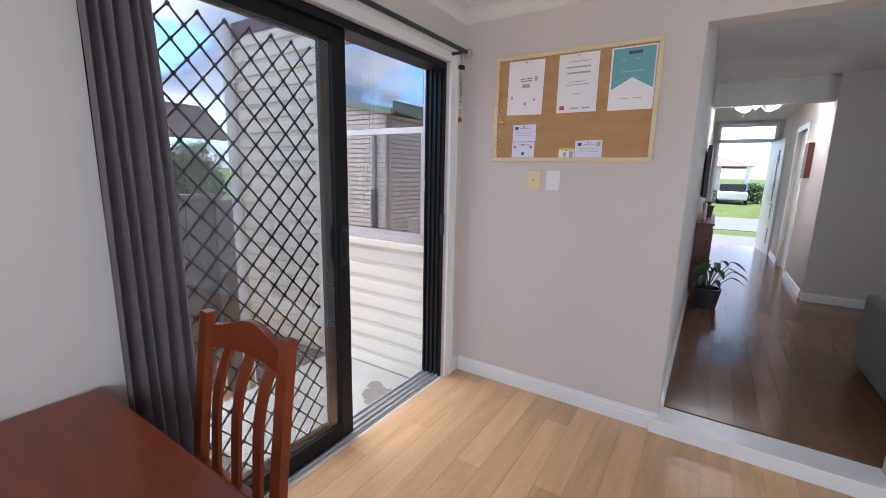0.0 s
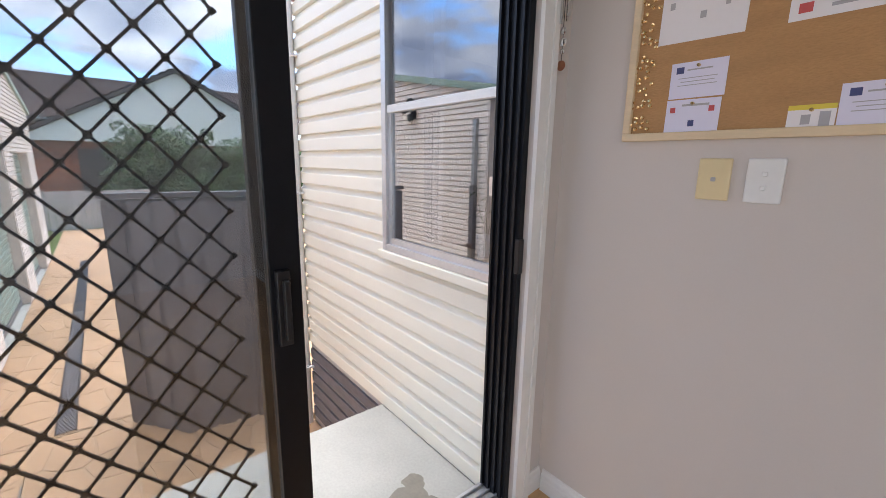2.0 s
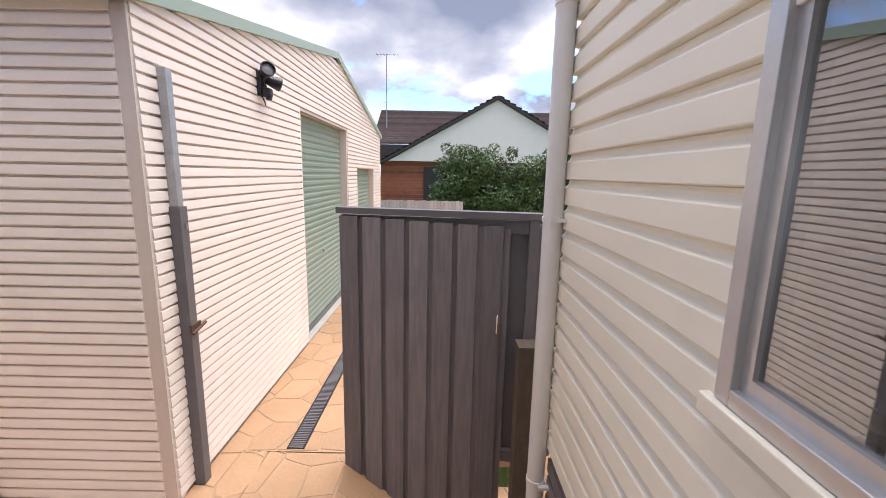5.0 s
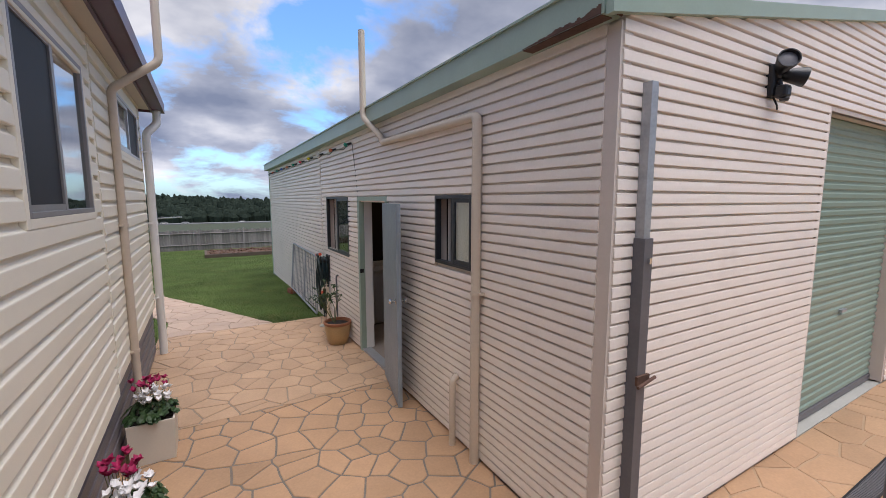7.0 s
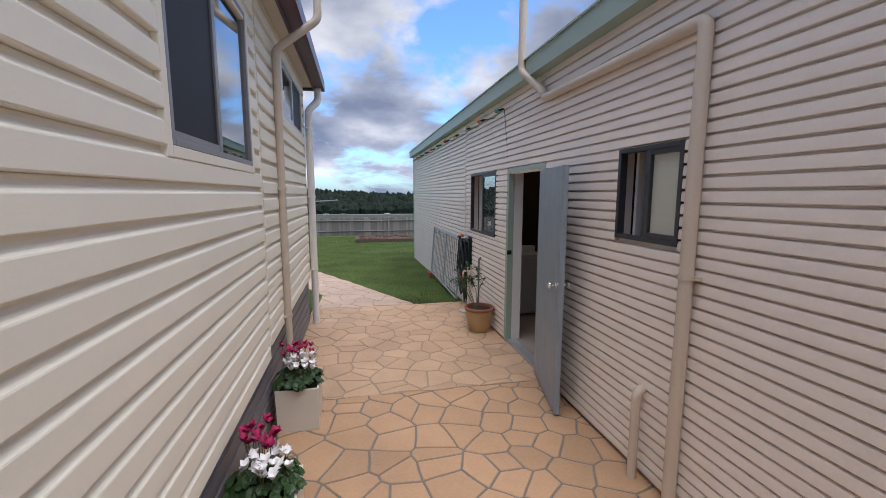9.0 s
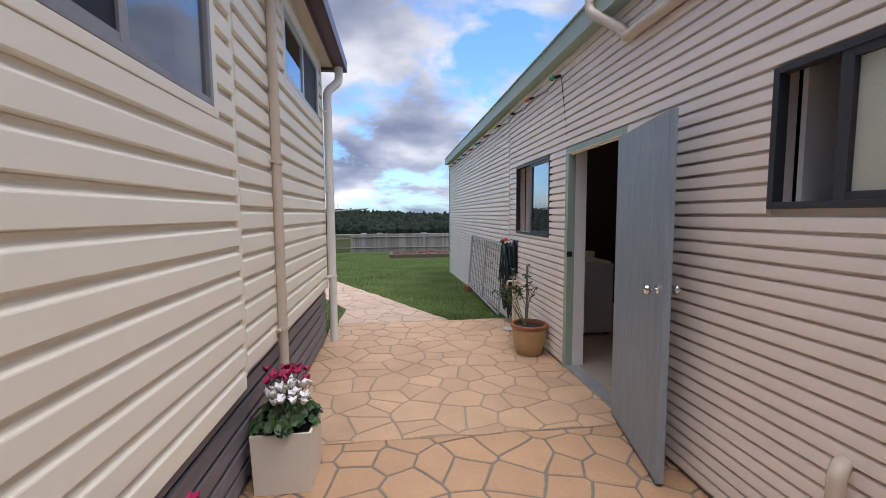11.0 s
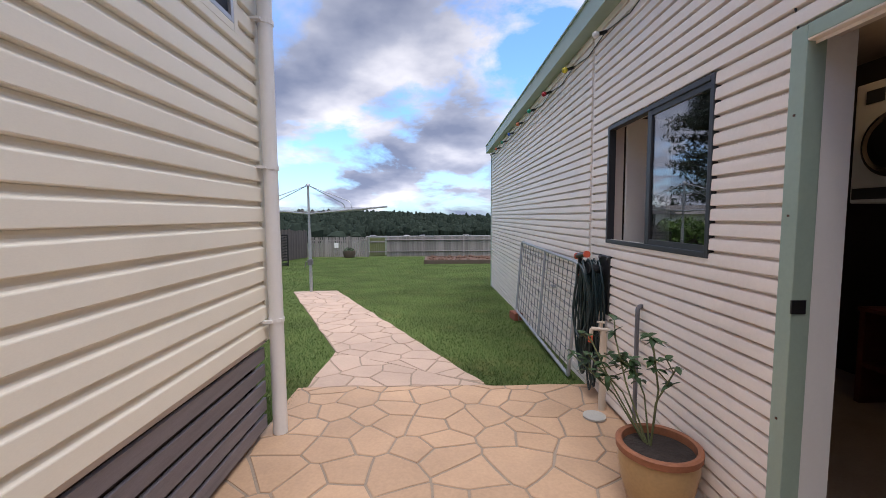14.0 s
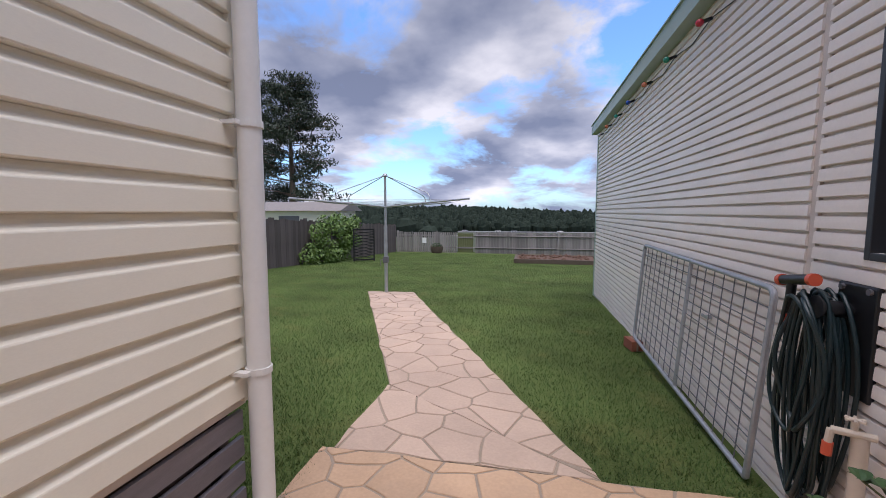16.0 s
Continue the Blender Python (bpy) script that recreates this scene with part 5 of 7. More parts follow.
def slider_window(name, label, axis_x, out, y0, y1, z0, z1, frame_mat, open_south, panes, trim=None):
    """A sliding window of two lights in a wall along y."""
    w = tagged(new(name), label, "window", kind="structure")
    a, b = sorted((axis_x + out * 0.032, axis_x - out * 0.02))
    f = 0.028
    part("window_frame", boxes((a, b, y0, y0 + f, z0, z1), (a, b, y1 - f, y1, z0, z1), (a, b, y0 + f, y1 - f, z0, z0 + f), (a, b, y0 + f, y1 - f, z1 - f, z1), bev=0.003), frame_mat, w)
    ym = (y0 + y1) / 2
    c = axis_x + out * 0.010
    part("mullion", boxes((c - 0.014, c + 0.014, ym - 0.022, ym + 0.022, z0 + f, z1 - f), bev=0.002), frame_mat, w)
    part("sash_rail", boxes((c - 0.012, c + 0.012, ym + 0.022, y1 - f, z0 + f, z0 + f + 0.03), (c - 0.012, c + 0.012, ym + 0.022, y1 - f, z1 - f - 0.03, z1 - f)), frame_mat, w)
    for (p0, p1), gm in zip(((y0 + f, ym - 0.022), (ym + 0.022, y1 - f)), panes):
        if gm:
            g = part("pane", boxes((c - 0.003, c + 0.003, p0, p1, z0 + f, z1 - f)), gm, w)
            g.visible_shadow = False
    if trim:
        t0, t1 = sorted((axis_x + out * 0.003, axis_x + out * 0.032))
        part("window_trim", boxes((t0, t1, y0 - 0.045, y0, z0 - 0.045, z1 + 0.045), (t0, t1, y1, y1 + 0.045, z0 - 0.045, z1 + 0.045), (t0, t1, y0, y1, z1, z1 + 0.045), (t0, t1, y0, y1, z0 - 0.045, z0), bev=0.004), trim, w)
    return w


shifted(sash_window)
slider_window("window_3", "aluminium sliding window with dark flyscreen in the cream wall", HX, -1, *H_WIN1, M_DULLALU, True, (G_WINDOW, M_FLYSCREEN), M_HOUSE)
slider_window("window_4", "small high sliding window under the eaves", HX, -1, *H_WIN2, M_SILVER, True, (M_FLYSCREEN, G_WINDOW), M_HOUSE)
slider_window("window_5", "dark framed sliding window of the shed with a beige blind", SX, 1, *S_WIN1, M_GREYALU, True, (None, G_CLEAR))
slider_window("window_6", "dark framed sliding window of the shed, half open", SX, 1, *S_WIN2, M_GREYALU, True, (None, G_WINDOW))
bl = thing("window_blind", "beige roller blind behind the shed window", "blind", (SX - 0.004, -0.91, 0.85))
part("fabric", boxes((-0.004, 0.004, -0.125, 0.125, 0.0, 0.53)), M_CREAMBOX, bl)
part("bottom_bar", boxes((-0.006, 0.006, -0.125, 0.125, -0.012, 0.0)), M_CREAMBOX, bl)
for y0, y1 in ((S_WIN1[0], S_WIN1[0] + 0.3), (S_WIN2[0], S_WIN2[0] + 0.2)):
    lin = thing("window_lining", "white board lining inside the shed window", "lining", (SX - 0.1, y0 + 0.02, 0.5))
    part("board", boxes((-0.30, 0.0, -0.012, 0.012, 0.0, 0.95)), M_TRIM, lin)
    part("edge_strip", boxes((-0.32, -0.30, -0.012, 0.03, 0.0, 0.95), bev=0.003), M_TRIM, lin)

# ---- pipes ----


def downpipe(name, label, pts, r, m_, brackets=(), wall=(0, 0), bend_r=0.09):
    d = thing(name, label, "pipe", tuple(pts[0]))
    o = Vector(pts[0])
    loc = [Vector(p) - o for p in pts]
    bm = bmesh.new()
    tube(bm, path_round(loc, bend_r) if len(loc) > 2 else loc, r, 14)
    part("pipe", bm, m_, d, smooth=True)
    for z in brackets:
        k = z - o.z
        bm = bmesh.new()
        base = min(loc, key=lambda p: abs(p.z - k))
        x, y = loc[0].x, loc[0].y
        lathe(bm, [(r + 0.004, k - 0.013), (r + 0.006, k - 0.013), (r + 0.006, k + 0.013), (r + 0.004, k + 0.013)], 16, (x, y, 0))
        wx, wy = wall
        if wx:
            box(bm, min(x, wx - o.x), max(x, wx - o.x), y + r, y + r + 0.03, k - 0.008, k + 0.008)
        if wy:
            box(bm, x + r, x + r + 0.03, min(y, wy - o.y), max(y, wy - o.y), k - 0.008, k + 0.008)
        part("bracket", bm, m_, d)
    return d


downpipe("downpipe", "beige painted waste pipe rising past the eaves", [(-0.758, -2.555, -0.64), (-0.758, -2.555, 2.26), (-1.10, -2.555, 2.52), (-1.10, -2.555, 3.5)], 0.032, M_PIPE, (0.05, 1.15), (HX, 0), 0.05)
downpipe("downpipe", "white round downpipe at the house corner", [(-0.785, -4.60, -0.66), (-0.785, -4.60, 2.18), (-0.90, -4.74, 2.33), (-0.90, -4.74, 2.5)], 0.046, M_PIPEW, (0.10, 1.07, 1.95), (HX, 0), 0.06)
downpipe("downpipe", "pale grey round downpipe at the wing corner", [(-3.0, 2.632, -0.91), (-3.0, 2.632, 2.7)], 0.05, M_PIPEW, (-0.35, 1.17, 2.2), (0, WY + NORTH))
downpipe("vent_pipe", "beige pipe on the shed wall running up through the roof edge", [(-3.055, -0.655, -0.66), (-3.055, -0.655, 1.95), (-3.055, -2.44, 1.97), (-3.055, -2.44, 2.02), (-2.96, -2.76, 2.28), (-2.96, -2.76, 3.2)], 0.036, M_PIPE, (0.68,), (SX, 0), 0.05)
downpipe("vent_pipe", "short beige hooked pipe at the shed wall", [(-3.03, -0.94, -0.66), (-3.03, -0.94, -0.09), (-3.13, -0.985, -0.09)], 0.028, M_PIPE, (), (0, 0), 0.05)

# ---- shed doors and fittings ----


def roller_door(name, label, x0, x1, z1, pitch=0.078):
    d = tagged(new(name), label, "roller door", kind="structure")
    z0 = GROUND + 0.02
    me = bpy.data.meshes.new("slat")
    prof = [(0.0, 0.0), (0.012, 0.012), (0.012, 0.045), (0.0, 0.058), (0.0, pitch)]
    vs = [(x, SY - 0.10 + o, z) for x in (x0 + 0.04, x1 - 0.04) for o, z in prof]
    me.from_pydata(vs, [], [(i, i + 1, 5 + i + 1, 5 + i) for i in range(4)])
    # slats use the green darkened for their recess
    me.materials.append(M_GREEN_RECESSED)
    z = z0 + 0.06
    while z < z1 - 0.02:
        s = new("slat", me)
        s.location = (0, 0, z)
        s.parent = d
        z += pitch
    part("bottom_rail", boxes((x0 + 0.03, x1 - 0.03, SY - 0.12, SY - 0.075, z0, z0 + 0.06)), M_GREYPAINT, d, "grey bottom rail")
    part("side_guide", boxes((x0, x0 + 0.045, SY - 0.12, SY + 0.016, z0, z1)), M_SHEDTRIM, d)
    part("side_guide", boxes((x1 - 0.045, x1, SY - 0.12, SY + 0.016, z0, z1)), M_SHEDTRIM, d)
    part("head_trim", boxes((x0, x1, SY - 0.02, SY + 0.016, z1, z1 + 0.03)), M_SHEDTRIM, d)
    part("lock_handle", boxes(((x0 + x1) / 2 - 0.06, (x0 + x1) / 2 + 0.06, SY - 0.09, SY - 0.06, 0.28, 0.31), bev=0.004), M_GALV, d, "steel lock handle")


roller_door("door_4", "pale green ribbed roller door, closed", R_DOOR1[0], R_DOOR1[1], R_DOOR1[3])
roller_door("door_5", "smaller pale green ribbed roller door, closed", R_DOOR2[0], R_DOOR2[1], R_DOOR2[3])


def build_shed_door():
    y0, y1, z0, z1 = S_DOOR
    d = tagged(new("door_6"), "blue-grey painted steel shed door standing wide open", "door", kind="structure")
    part("door_frame", boxes((SX - 0.04, SX + 0.030, y0 - 0.045, y0 + 0.02, z0, z1 + 0.04), (SX - 0.04, SX + 0.030, y1 - 0.02, y1 + 0.035, z0, z1 + 0.04), (SX - 0.04, SX + 0.030, y0 + 0.02, y1 - 0.02, z1 - 0.01, z1 + 0.04), bev=0.003), M_GREEN, d, "pale green steel door frame")
    part("threshold", boxes((SX - 0.10, SX + 0.015, y0 + 0.02, y1 - 0.02, z0, z0 + 0.03)), M_GALV, d)
    part("strike_plate", boxes((SX - 0.02, SX + 0.032, y0 + 0.018, y0 + 0.024, 0.405, 0.455)), M_BLACKP, d)
    for z in (-0.4, 0.0, 0.75, 1.1):
        part("screw", boxes((SX + 0.029, SX + 0.033, y0 - 0.018, y0 - 0.010, z, z + 0.008)), M_RUST, d)
    lf = new("leaf_hinge")
    lf.parent = d
    lf.name = "leaf"
    bm = boxes((0.0, 0.036, 0.0, 0.80, 0.02, 1.985), bev=0.003)
    # turned on its hinge edge so that it stands almost back against the wall
    m = pose(SX + 0.03, y1 + 0.0, z0, 0, 0, -12.5)
    bmesh.ops.transform(bm, matrix=m, verts=bm.verts)
    bpy.data.objects.remove(lf)
    leaf = part("leaf", bm, M_DOORBLUE, d, "weathered blue-grey painted leaf")
    for s, x in ((1, 0.036), (-1, 0.0)):
        bm = bmesh.new()
        lathe(bm, [(0.026, 0), (0.026, 0.006), (0.010, 0.008), (0.010, 0.03), (0.022, 0.04), (0.027, 0.055), (0.022, 0.068), (0.001, 0.072)], 18)
        bmesh.ops.transform(bm, matrix=m @ Matrix.Translation((x, 0.735, 1.06)) @ Matrix.Rotation(radians(90 * s), 4, 'Y'), verts=bm.verts)
        k = part("knob", bm, M_CHROME, leaf, "chrome door knob", smooth=True)
    bm = boxes((-0.002, 0.040, 0.792, 0.808, 0.02, 1.985))
    bmesh.ops.transform(bm, matrix=m, verts=bm.verts)
    part("edge_strip", bm, M_DOORBLUE, leaf)
    for z in (0.25, 1.0, 1.75):
        bm = bmesh.new(); rod(bm, (SX + 0.028, y1 + 0.0, z0 + z), (SX + 0.028, y1 + 0.0, z0 + z + 0.09), 0.008, 8)
        part("hinge", bm, M_GALV, leaf)


def build_laundry():
    # the room's dimness is put into wall, floor and ceiling colours
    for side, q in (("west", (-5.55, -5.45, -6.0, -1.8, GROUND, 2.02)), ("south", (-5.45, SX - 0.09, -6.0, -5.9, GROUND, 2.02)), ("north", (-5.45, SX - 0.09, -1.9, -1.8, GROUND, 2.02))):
        structure("wall_laundry_" + side, boxes(q), M_DIMWALL, "laundry wall inside the shed, coloured near black for its dimness")
    structure("floor_laundry", boxes((-5.45, SX - 0.1, -5.9, -1.9, GROUND - 0.05, GROUND + 0.024)), M_LAUNDRYFLOOR, "brown concrete laundry floor, darkened in colour for the dim room", "floor")
    structure("ceiling_laundry", boxes((-5.55, SX - 0.09, -6.0, -1.8, 2.02, 2.06)), M_CURTAIN, "laundry ceiling coloured grey for the dim room", "ceiling")
    j = structure("trim_jamb", boxes((SX - 0.15, SX - 0.042, -3.52, -3.385, GROUND + 0.024, 1.40), (SX - 0.15, SX - 0.042, -2.485, -2.40, GROUND + 0.02, 1.40)), M_TRIM, "white door lining", "lining")
    w = thing("washing_machine", "white washing machine inside the shed", "washing machine", (-3.76, -4.56, GROUND + 0.02))
    part("body", boxes((-0.30, 0.30, -0.28, 0.28, 0.03, 0.86), bev=0.015), M_APPL, w)
    part("lid", boxes((-0.27, 0.27, -0.16, 0.27, 0.86, 0.885), bev=0.008), M_APPL, w)
    part("control_panel", boxes((-0.29, 0.29, -0.28, -0.17, 0.86, 0.96), bev=0.01), M_APPL, w)
    for x in (-0.25, 0.25):
        part("foot", boxes((x - 0.02, x + 0.02, -0.25, 0.25, 0.0, 0.03)), M_BLACKP, w)
    d = thing("clothes_dryer", "white wall-mounted clothes dryer with round dark door", "dryer", (-4.9, -4.7, 0.83))
    part("body", boxes((-0.545, 0.0, -0.30, 0.30, 0.0, 0.85), bev=0.012), M_APPL, d)
    bm = bmesh.new(); lathe(bm, [(0.17, 0.0), (0.225, 0.0), (0.225, 0.02), (0.20, 0.032), (0.17, 0.025)], 36)
    bmesh.ops.transform(bm, matrix=Matrix.Translation((0.0, 0.0, 0.40)) @ Matrix.Rotation(radians(90), 4, 'Y'), verts=bm.verts)
    ring = part("door_ring", bm, M_CHROME, d, "chrome ring", smooth=True)
    bm = bmesh.new(); lathe(bm, [(0.001, 0.048), (0.12, 0.044), (0.168, 0.032), (0.176, 0.0)], 36)
    bmesh.ops.transform(bm, matrix=Matrix.Translation((0.0, 0.0, 0.40)) @ Matrix.Rotation(radians(90), 4, 'Y'), verts=bm.verts)
    part("door_glass", bm, M_BLACKP, ring, "dark round door glass", smooth=True)
    for y in (-0.22, 0.10):
        part("control_panel", boxes((0.0, 0.006, y, y + 0.12, 0.70, 0.79)), M_GREYALU, d)
    part("vent_grille", boxes((0.0, 0.006, -0.28, 0.28, 0.03, 0.11)), M_GREYALU, d)
    b = thing("workbench", "dark red timber bench with shelves along the laundry wall", "bench", (-5.2, -3.9, GROUND + 0.02))
    part("top", boxes((-0.24, 0.28, -1.0, 1.9, 0.69, 0.72), bev=0.004), M_MAHOG, b)
    for y in (-1.0, -0.3, 0.6, 1.86):
        part("side_panel", boxes((-0.24, 0.26, y, y + 0.04, 0.0, 0.69)), M_MAHOG, b)
    part("shelf", boxes((-0.24, 0.26, -0.96, 1.86, 0.28, 0.31)), M_MAHOG, b)
    part("back_panel", boxes((-0.245, -0.24, -1.0, 1.9, 0.0, 0.69)), M_MAHOG, b)
    for y, m_, h in ((0.0, M_CURTAIN, 0.2), (0.95, M_MAHOG, 0.26), (-0.7, M_LEAF, 0.12)):
        q = thing("storage_basket", "small storage basket on the bench shelf", "basket", (-5.1, -3.9 + y, GROUND + 0.02 + 0.31), group="baskets on the bench")
        bm = bmesh.new(); lathe(bm, [(0.10, 0.0), (0.14, h), (0.125, h), (0.09, 0.02)], 18)
        part("body", bm, m_, q, smooth=True)
    l = thing("ceiling_bulb", "bare warm glowing light bulb on the laundry ceiling", "light bulb", (-4.7, -4.25, 1.80))
    bm = bmesh.new(); bmesh.ops.create_uvsphere(bm, u_segments=14, v_segments=10, radius=0.027)
    part("bulb", bm, glow_mat("warm_lit_bulb", (1.0, 0.62, 0.25), 62.0), l, smooth=True)
    bm = bmesh.new(); rod(bm, (0, 0, 0.03), (0, 0, 0.09), 0.02, 12); rod(bm, (0, 0, 0.09), (0, 0, 0.22), 0.05, 14)
    part("holder", bm, M_WHITEP, l, smooth=True)


def build_shed_fittings():
    p = thing("gate_post", "grey steel gate post fixed to the shed wall", "post", (-3.30, SY + 0.055, GROUND))
    part("lower_post", boxes((-0.036, 0.036, -0.036, 0.036, 0.0, 1.83), bev=0.003), M_GREYPAINT, p)
    part("upper_post", boxes((-0.027, 0.027, -0.030, 0.022, 1.83, 2.60), bev=0.003), M_GALV, p, "unpainted steel extension")
    part("bolt", boxes((-0.008, 0.008, 0.036, 0.05, 1.70, 1.73)), M_CHROME, p)
    bm = boxes((-0.05, 0.05, 0.036, 0.05, 1.06, 1.11)); rod(bm, (-0.09, 0.055, 1.085), (0.08, 0.075, 1.07), 0.009, 8)
    part("latch", bm, M_RUST, p, "rusty gate latch")
    f = thing("security_light", "black twin-head security light on the gable", "floodlight", (-4.58, SY + 0.01, 2.12))
    part("base", boxes((-0.05, 0.05, 0.0, 0.05, -0.10, 0.10), bev=0.012), M_BLACKP, f)
    for at_, turn, tip, r_ in (((0.03, 0.09, 0.085), 48, 72, 0.062), ((-0.075, 0.10, 0.03), -38, 105, 0.058)):
        m_ = Matrix.Translation(at_) @ Matrix.Rotation(radians(180 - turn), 4, 'Z') @ Matrix.Rotation(radians(tip), 4, 'X')
        bm = bmesh.new()
        lathe(bm, [(0.018, -0.075), (0.034, -0.06), (0.042, -0.03), (r_ * 0.92, 0.035), (r_, 0.05), (r_, 0.07), (r_ * 0.9, 0.07), (r_ * 0.84, 0.045)], 22)
        bmesh.ops.transform(bm, matrix=m_, verts=bm.verts)
        hd = part("lamp_head", bm, M_BLACKP, f, smooth=True)
        bm = bmesh.new(); lathe(bm, [(0.001, 0.052), (r_ * 0.5, 0.05), (r_ * 0.85, 0.046)], 20)
        bmesh.ops.transform(bm, matrix=m_, verts=bm.verts)
        part("lens", bm, M_GREYPAINT, hd, "grey lamp lens", smooth=True)
        bm = bmesh.new(); rod(bm, (0.0, 0.04, 0.03), (at_[0] * 0.8, at_[1] - 0.02, at_[2]), 0.014, 10)
        part("knuckle", bm, M_BLACKP, hd)
    bm = boxes((-0.04, 0.04, 0.045, 0.12, -0.115, -0.035), bev=0.018); rod(bm, (0.0, 0.07, -0.04), (0.0, 0.06, 0.0), 0.014, 10)
    sn = part("sensor", bm, M_BLACKP, f)
    bm = bmesh.new(); lathe(bm, [(0.001, -0.02), (0.022, -0.014), (0.028, 0.0), (0.02, 0.01)], 14, (0.0, 0.095, -0.12))
    part("sensor_eye", bm, M_GREYALU, sn, smooth=True)
    bm = bmesh.new(); tube(bm, [(0, 0.03, -0.09), (-0.02, 0.05, -0.15), (-0.05, 0.04, -0.17)], 0.006, 6)
    part("cable", bm, M_BLACKP, f)
    s = thing("festoon_lights", "string of coloured festoon bulbs under the shed gutter", "string lights", (0, 0, 0))
    ys = [-3.6 - 0.735 * i for i in range(11)]
    bm = bmesh.new()
    pts = [(SX + 0.02, -3.43, 1.40), (SX + 0.025, -3.50, 1.75), (SX + 0.03, -3.58, 2.08)]
    for a, b in zip(ys, ys[1:]):
        pts += [(SX + 0.04, a, 2.10), (SX + 0.035, (a + b) / 2, 2.055)]
    tube(bm, pts + [(SX + 0.04, ys[-1], 2.10)], 0.004, 5)
    part("wire", bm, M_BLACKP, s)
    cols = [(0.03, 0.28, 0.2), (0.6, 0.17, 0.08), (0.6, 0.6, 0.58), (0.65, 0.55, 0.03), (0.5, 0.03, 0.05), (0.02, 0.25, 0.15), (0.6, 0.2, 0.1), (0.03, 0.1, 0.45)]
    for i, y in enumerate(ys):
        c = cols[i % 8]
        m_ = mat("festoon_bulb_%d" % (i % 8), c, 0.25, var=0.05, bump=0.0)
        bm = bmesh.new(); bmesh.ops.create_uvsphere(bm, u_segments=12, v_segments=8, radius=0.027, matrix=Matrix.Translation((SX + 0.115, y, 2.075)))
        bb = part("bulb", bm, m_, s, smooth=True)
        bm = bmesh.new(); rod(bm, (SX + 0.035, y, 2.10), (SX + 0.095, y, 2.08), 0.014, 10)
        part("socket", bm, M_BLACKP, bb)
    h = thing("hose_hanger", "black hose hanger with coiled dark green garden hose and spray gun", "garden hose", (SX + 0.012, -5.12, 0.0))
    part("back_plate", boxes((0.0, 0.024, 0.0, 0.20, 0.02, 0.46), bev=0.008), M_BLACKP, h)
    bm = bmesh.new(); rod(bm, (0.02, 0.07, 0.345), (0.13, 0.07, 0.36), 0.034, 16); rod(bm, (0.13, 0.07, 0.36), (0.137, 0.07, 0.36), 0.046, 16)
    part("saddle", bm, M_BLACKP, h, smooth=True)
    for q in (0.03, 0.17):
        bm = bmesh.new(); rod(bm, (0.02, q, 0.44), (0.034, q, 0.44), 0.012, 10)
        part("bolt", bm, M_GREYPAINT, h)
    loop = [(0.15 + 0.02 * math.sin(3 * a), 0.015 + 0.13 * math.sin(a), 0.10 + 0.28 * math.cos(a)) for a in [q / 28 * math.tau for q in range(29)]]
    bm = bmesh.new(); tube(bm, loop, 0.0095, 8)
    part("hose_coil", bm, M_HOSE, h, "loose hose loop", smooth=True)
    rnd = random.Random(5)
    for i in range(15):
        w, top, bot = rnd.uniform(0.06, 0.14), rnd.uniform(0.38, 0.425), -0.60 + rnd.uniform(0, 0.4) * (0.6 if i < 10 else 1.0)
        cx, cy = 0.045 + 0.008 * i, rnd.uniform(-0.04, 0.06)
        pts = []
        n = 26
        for q in range(n + 1):
            a = q / n * math.tau
            yy, zz = cy + w * math.sin(a) * (1 + 0.15 * math.sin(2 * a)), (top + bot) / 2 + (top - bot) / 2 * math.cos(a)
            pts.append((cx + 0.008 * math.sin(3 * a + i), yy, zz))
        bm = bmesh.new(); tube(bm, pts, 0.0085, 8)
        part("hose_coil", bm, M_HOSE, h, smooth=True)
    bm = bmesh.new(); rod(bm, (0.13, -0.17, 0.43), (0.13, 0.02, 0.46), 0.022, 12); rod(bm, (0.13, -0.10, 0.44), (0.13, -0.12, 0.28), 0.018, 12)
    gun = part("spray_gun", bm, M_BLACKP, h, smooth=True)
    for a, b, r_ in (((0.13, -0.19, 0.427), (0.13, -0.165, 0.431), 0.026), ((0.13, 0.02, 0.46), (0.13, 0.045, 0.463), 0.026), ((0.13, -0.12, 0.29), (0.13, -0.126, 0.235), 0.021)):
        bm = bmesh.new(); rod(bm, a, b, r_, 12)
        part("coupling", bm, M_ORANGE, gun, "orange hose coupling", smooth=True)
    t = thing("garden_tap", "brass garden tap on a beige pipe with an orange coupling", "tap", (-3.03, -4.86, GROUND))
    bm = bmesh.new(); rod(bm, (0, 0, 0), (0, 0, 0.60), 0.026, 14)
    part("standpipe", bm, M_PIPE, t, smooth=True)
    bm = bmesh.new(); rod(bm, (-0.03, 0.03, 0.60), (0.08, -0.02, 0.60), 0.014, 10); rod(bm, (0.08, -0.02, 0.60), (0.085, -0.022, 0.55), 0.013, 10); rod(bm, (0.02, 0.0, 0.60), (0.02, 0.0, 0.645), 0.012, 10)
    for a in (0, 1.05, 2.1):
        rod(bm, (0.02 - 0.03 * math.cos(a), -0.03 * math.sin(a), 0.65), (0.02 + 0.03 * math.cos(a), 0.03 * math.sin(a), 0.65), 0.006, 6)
    part("tap_body", bm, M_PIPE, t, smooth=True)
    bm = bmesh.new(); rod(bm, (0.085, -0.022, 0.55), (0.087, -0.023, 0.50), 0.017, 12)
    part("coupling", bm, M_ORANGE, t, smooth=True)
